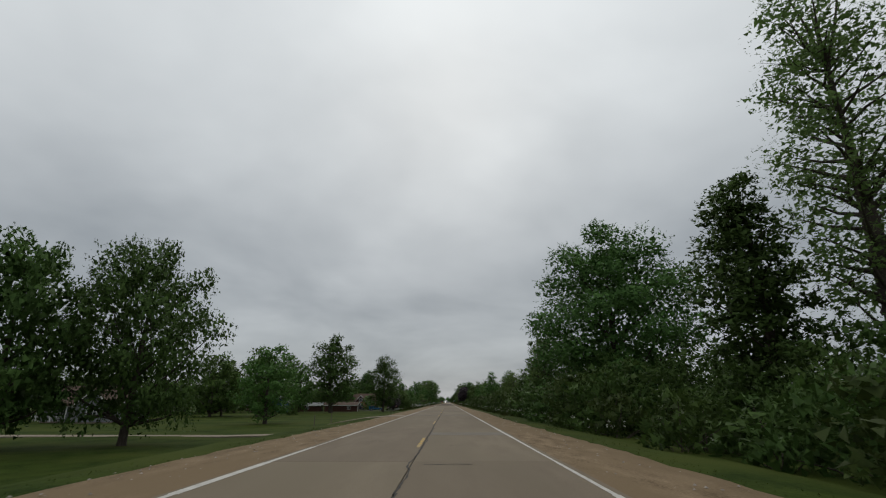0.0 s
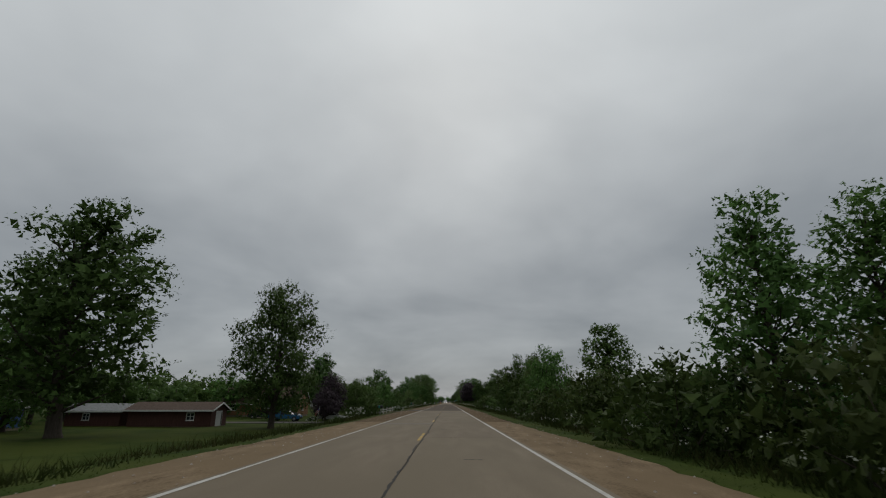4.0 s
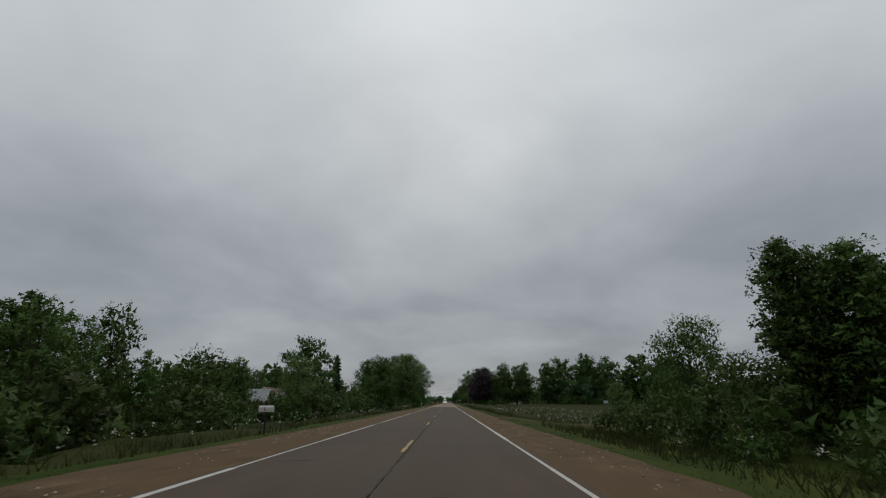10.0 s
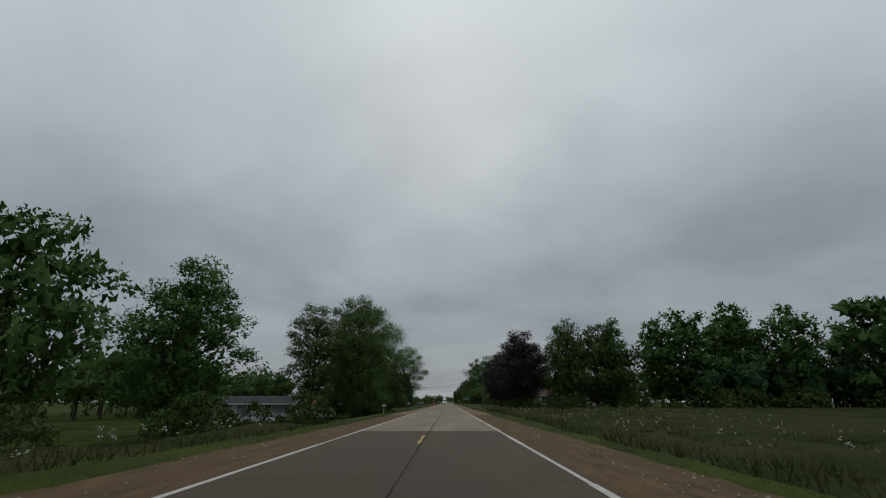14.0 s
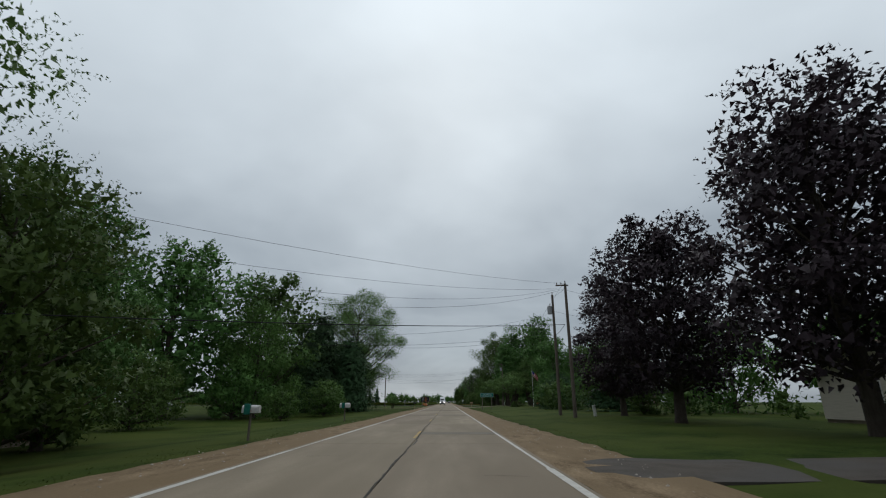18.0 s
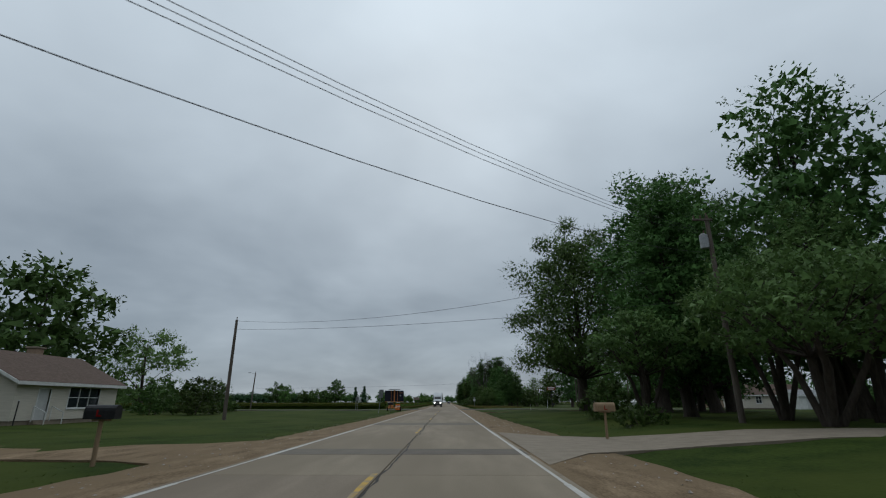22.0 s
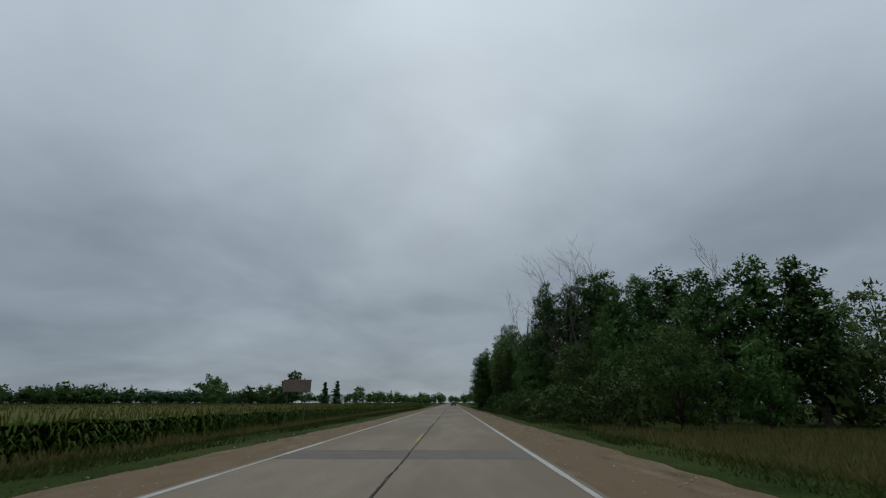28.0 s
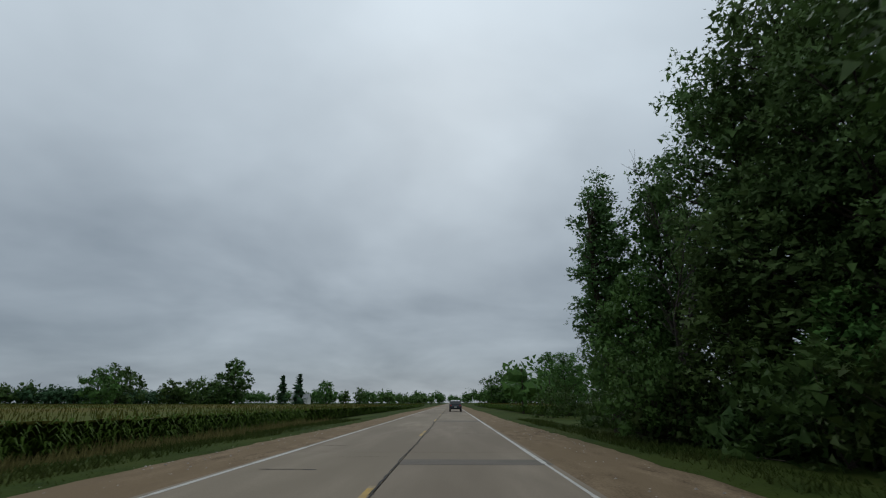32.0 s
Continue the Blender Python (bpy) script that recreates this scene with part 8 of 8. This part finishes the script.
tree("round", 95.2, 812.0, 12.0, 7.3)
tree("round", 94.4, 812.0, 13.7, 6.1)
tree("round", 86.5, 815.0, 12.8, 5.2)
tree("round", 82.6, 825.1, 10.8, 8.5)
tree("tall", 78.5, 826.0, 27.1, 5.8)
tree("tall", 87.6, 828.0, 27.6, 4.5)
tree("round", 43.3, 830.0, 14.5, 5.6)
tree("bush", 12.5, 831.9, 1.1, 1.5)
tree("round", 22.8, 833.0, 6.3, 2.2)
tree("round", 17.8, 835.0, 7.4, 4.1)
tree("bush", 37.8, 837.5, 6.4, 8.5)
tree("broad", 30.4, 838.0, 14.6, 2.4)
tree("broad", 28.4, 841.0, 15.0, 3.4)
tree("round", 35.1, 842.0, 7.9, 3.9)
tree("bare", 28.6, 842.0, 17.7, 1.3)
tree("broad", 25.1, 843.5, 14.6, 3.5)
tree("feathery", 39.1, 846.0, 12.9, 1.8)
tree("bush", 14.1, 847.4, 2.1, 2.4)
tree("feathery", 46.1, 850.0, 14.6, 2.9)
tree("round", 20.7, 856.0, 8.7, 2.9)
tree("broad", 25.8, 860.0, 19.1, 3.1)
tree("broad", 29.6, 860.0, 19.6, 3.9)
tree("broad", 22.9, 862.0, 17.7, 2.9)
tree("round", 17.5, 862.0, 9.3, 4.1)
tree("broad", 23.7, 866.0, 15.6, 2.9)
tree("bare", 21.6, 870.0, 26.4, 2.5)
tree("bare", 18.0, 872.0, 26.4, 1.6)
tree("bush", 13.8, 879.9, 2.7, 3.1)
tree("broad", 28.3, 883.0, 25.9, 3.8)
tree("broad", 26.3, 885.0, 26.0, 4.2)
tree("broad", 19.2, 887.0, 24.8, 3.5)
tree("broad", 23.5, 887.0, 24.5, 2.7)
tree("round", 16.9, 888.0, 11.7, 3.4)
tree("bare", 16.4, 890.0, 23.5, 2.1)
tree("round", 16.0, 890.0, 7.9, 3.6)
tree("round", 18.6, 893.0, 17.9, 2.7)
tree("tall", 16.9, 893.0, 16.4, 4.1)
tree("vine", 16.3, 899.0, 12.3, 1.5)
tree("vine", 15.0, 900.0, 13.4, 1.7)
tree("bush", 12.9, 900.2, 2.0, 2.3)
tree("vine", 13.2, 901.0, 13.9, 1.2)
tree("broad", 16.4, 902.0, 16.7, 1.7)
tree("vine", 11.1, 902.0, 14.2, 1.6)
tree("bare", 15.5, 902.0, 15.9, 1.2)
tree("round", 15.2, 903.0, 8.4, 1.9)
tree("bare", 10.8, 903.0, 17.2, 1.7)
tree("bare", 13.9, 903.0, 15.9, 0.7)
tree("round", 12.7, 905.0, 9.3, 1.9)
tree("bush", 16.4, 906.2, 5.9, 4.1)
tree("round", 13.7, 909.0, 16.6, 3.4)
tree("round", 8.2, 914.0, 6.9, 2.1)
tree("round", 8.8, 915.0, 13.1, 2.4)
tree("broad", 14.5, 915.0, 12.5, 1.7)
tree("broad", 8.2, 915.5, 13.6, 2.4)
tree("broad", 12.3, 917.0, 13.0, 1.7)
tree("bush", 14.4, 925.0, 3.3, 2.8)
tree("open", 16.7, 928.0, 19.1, 3.0)
tree("round", 14.1, 928.0, 5.8, 1.8)
tree("bush", 13.5, 928.4, 3.1, 3.2)
tree("bush", 12.9, 930.6, 2.8, 2.8)
tree("open", 17.2, 931.0, 23.5, 3.8)
tree("open", 17.5, 932.0, 13.0, 6.0)
tree("round", 12.6, 932.0, 7.5, 2.5)
tree("open", 15.2, 934.0, 20.8, 3.3)
tree("round", 10.0, 934.0, 4.4, 2.2)
tree("bush", 12.7, 656.5, 1.0, 1.4)
tree("bare", 11.2, 936.0, 20.0, 3.4)
tree("round", 10.9, 938.0, 8.8, 2.4)
tree("bush", 11.9, 938.6, 3.8, 2.8)
tree("broad", 14.1, 940.0, 17.5, 2.5)
tree("tall", 11.4, 943.0, 18.1, 2.2)
tree("bush", 14.6, 974.2, 4.3, 3.2)
tree("round", 19.2, 990.0, 10.1, 3.5)
tree("round", -209.6, 1024.8, 10.6, 5.4)
tree("round", -283.1, 1055.1, 14.3, 25.6)
tree("round", 30.1, 1060.0, 17.2, 4.9)
tree("round", -309.7, 1065.0, 16.2, 17.6)
tree("broad", 22.9, 1108.0, 13.3, 11.6)
tree("round", -168.0, 1148.2, 18.6, 9.8)
tree("broad", -193.8, 1200.2, 23.7, 15.3)
tree("broad", -128.4, 1204.3, 28.4, 11.1)
tree("round", -165.7, 1206.9, 16.0, 7.4)
tree("round", -153.4, 1214.1, 16.2, 15.1)
tree("round", -142.3, 1216.4, 15.7, 13.3)
tree("round", -77.5, 1222.6, 16.0, 7.8)
tree("conifer", -113.8, 1248.7, 19.8, 5.1)
tree("conifer", -103.6, 1252.5, 21.2, 6.0)
tree("round", -71.6, 1307.2, 14.1, 5.4)
tree("round", -85.0, 1318.3, 12.2, 4.0)
brush(8, 120, 2.8, 9.6, 13, 1.8, 4.0)
brush(120, 248, 3.6, 9.6, 13, 1.8, 4.0)
brush(248, 318, 3.2, 10.5, 14, 0.9, 1.8)
brush(255, 445, 4.4, -17, -11, 1.6, 3.6)
brush(832, 952, 3.5, 10.5, 13.5, 2.0, 4.2)
brush(478, 512, 4.0, 14, 26, 1.4, 3.0)
thicket(61, 150, 14, 26, 8, 330, 2.6, 5.2, 0.40, 11, "dense green brush behind the roadside shrubs")
thicket(62, 110, 26, 55, 50, 330, 2.6, 5.0, 0.55, 9, "dense green brush behind the roadside shrubs")
thicket(63, 70, 46, 140, 484, 500, 3.0, 5.5, 0.9, 8, "dark undergrowth at the foot of the wood")
thicket(64, 60, 14, 32, 842, 950, 2.6, 5.5, 0.45, 11, "dark undergrowth inside the roadside wood")
thicket(65, 40, 26, 50, 480, 560, 2.0, 4.0, 0.50, 10, "dark undergrowth behind the maples")
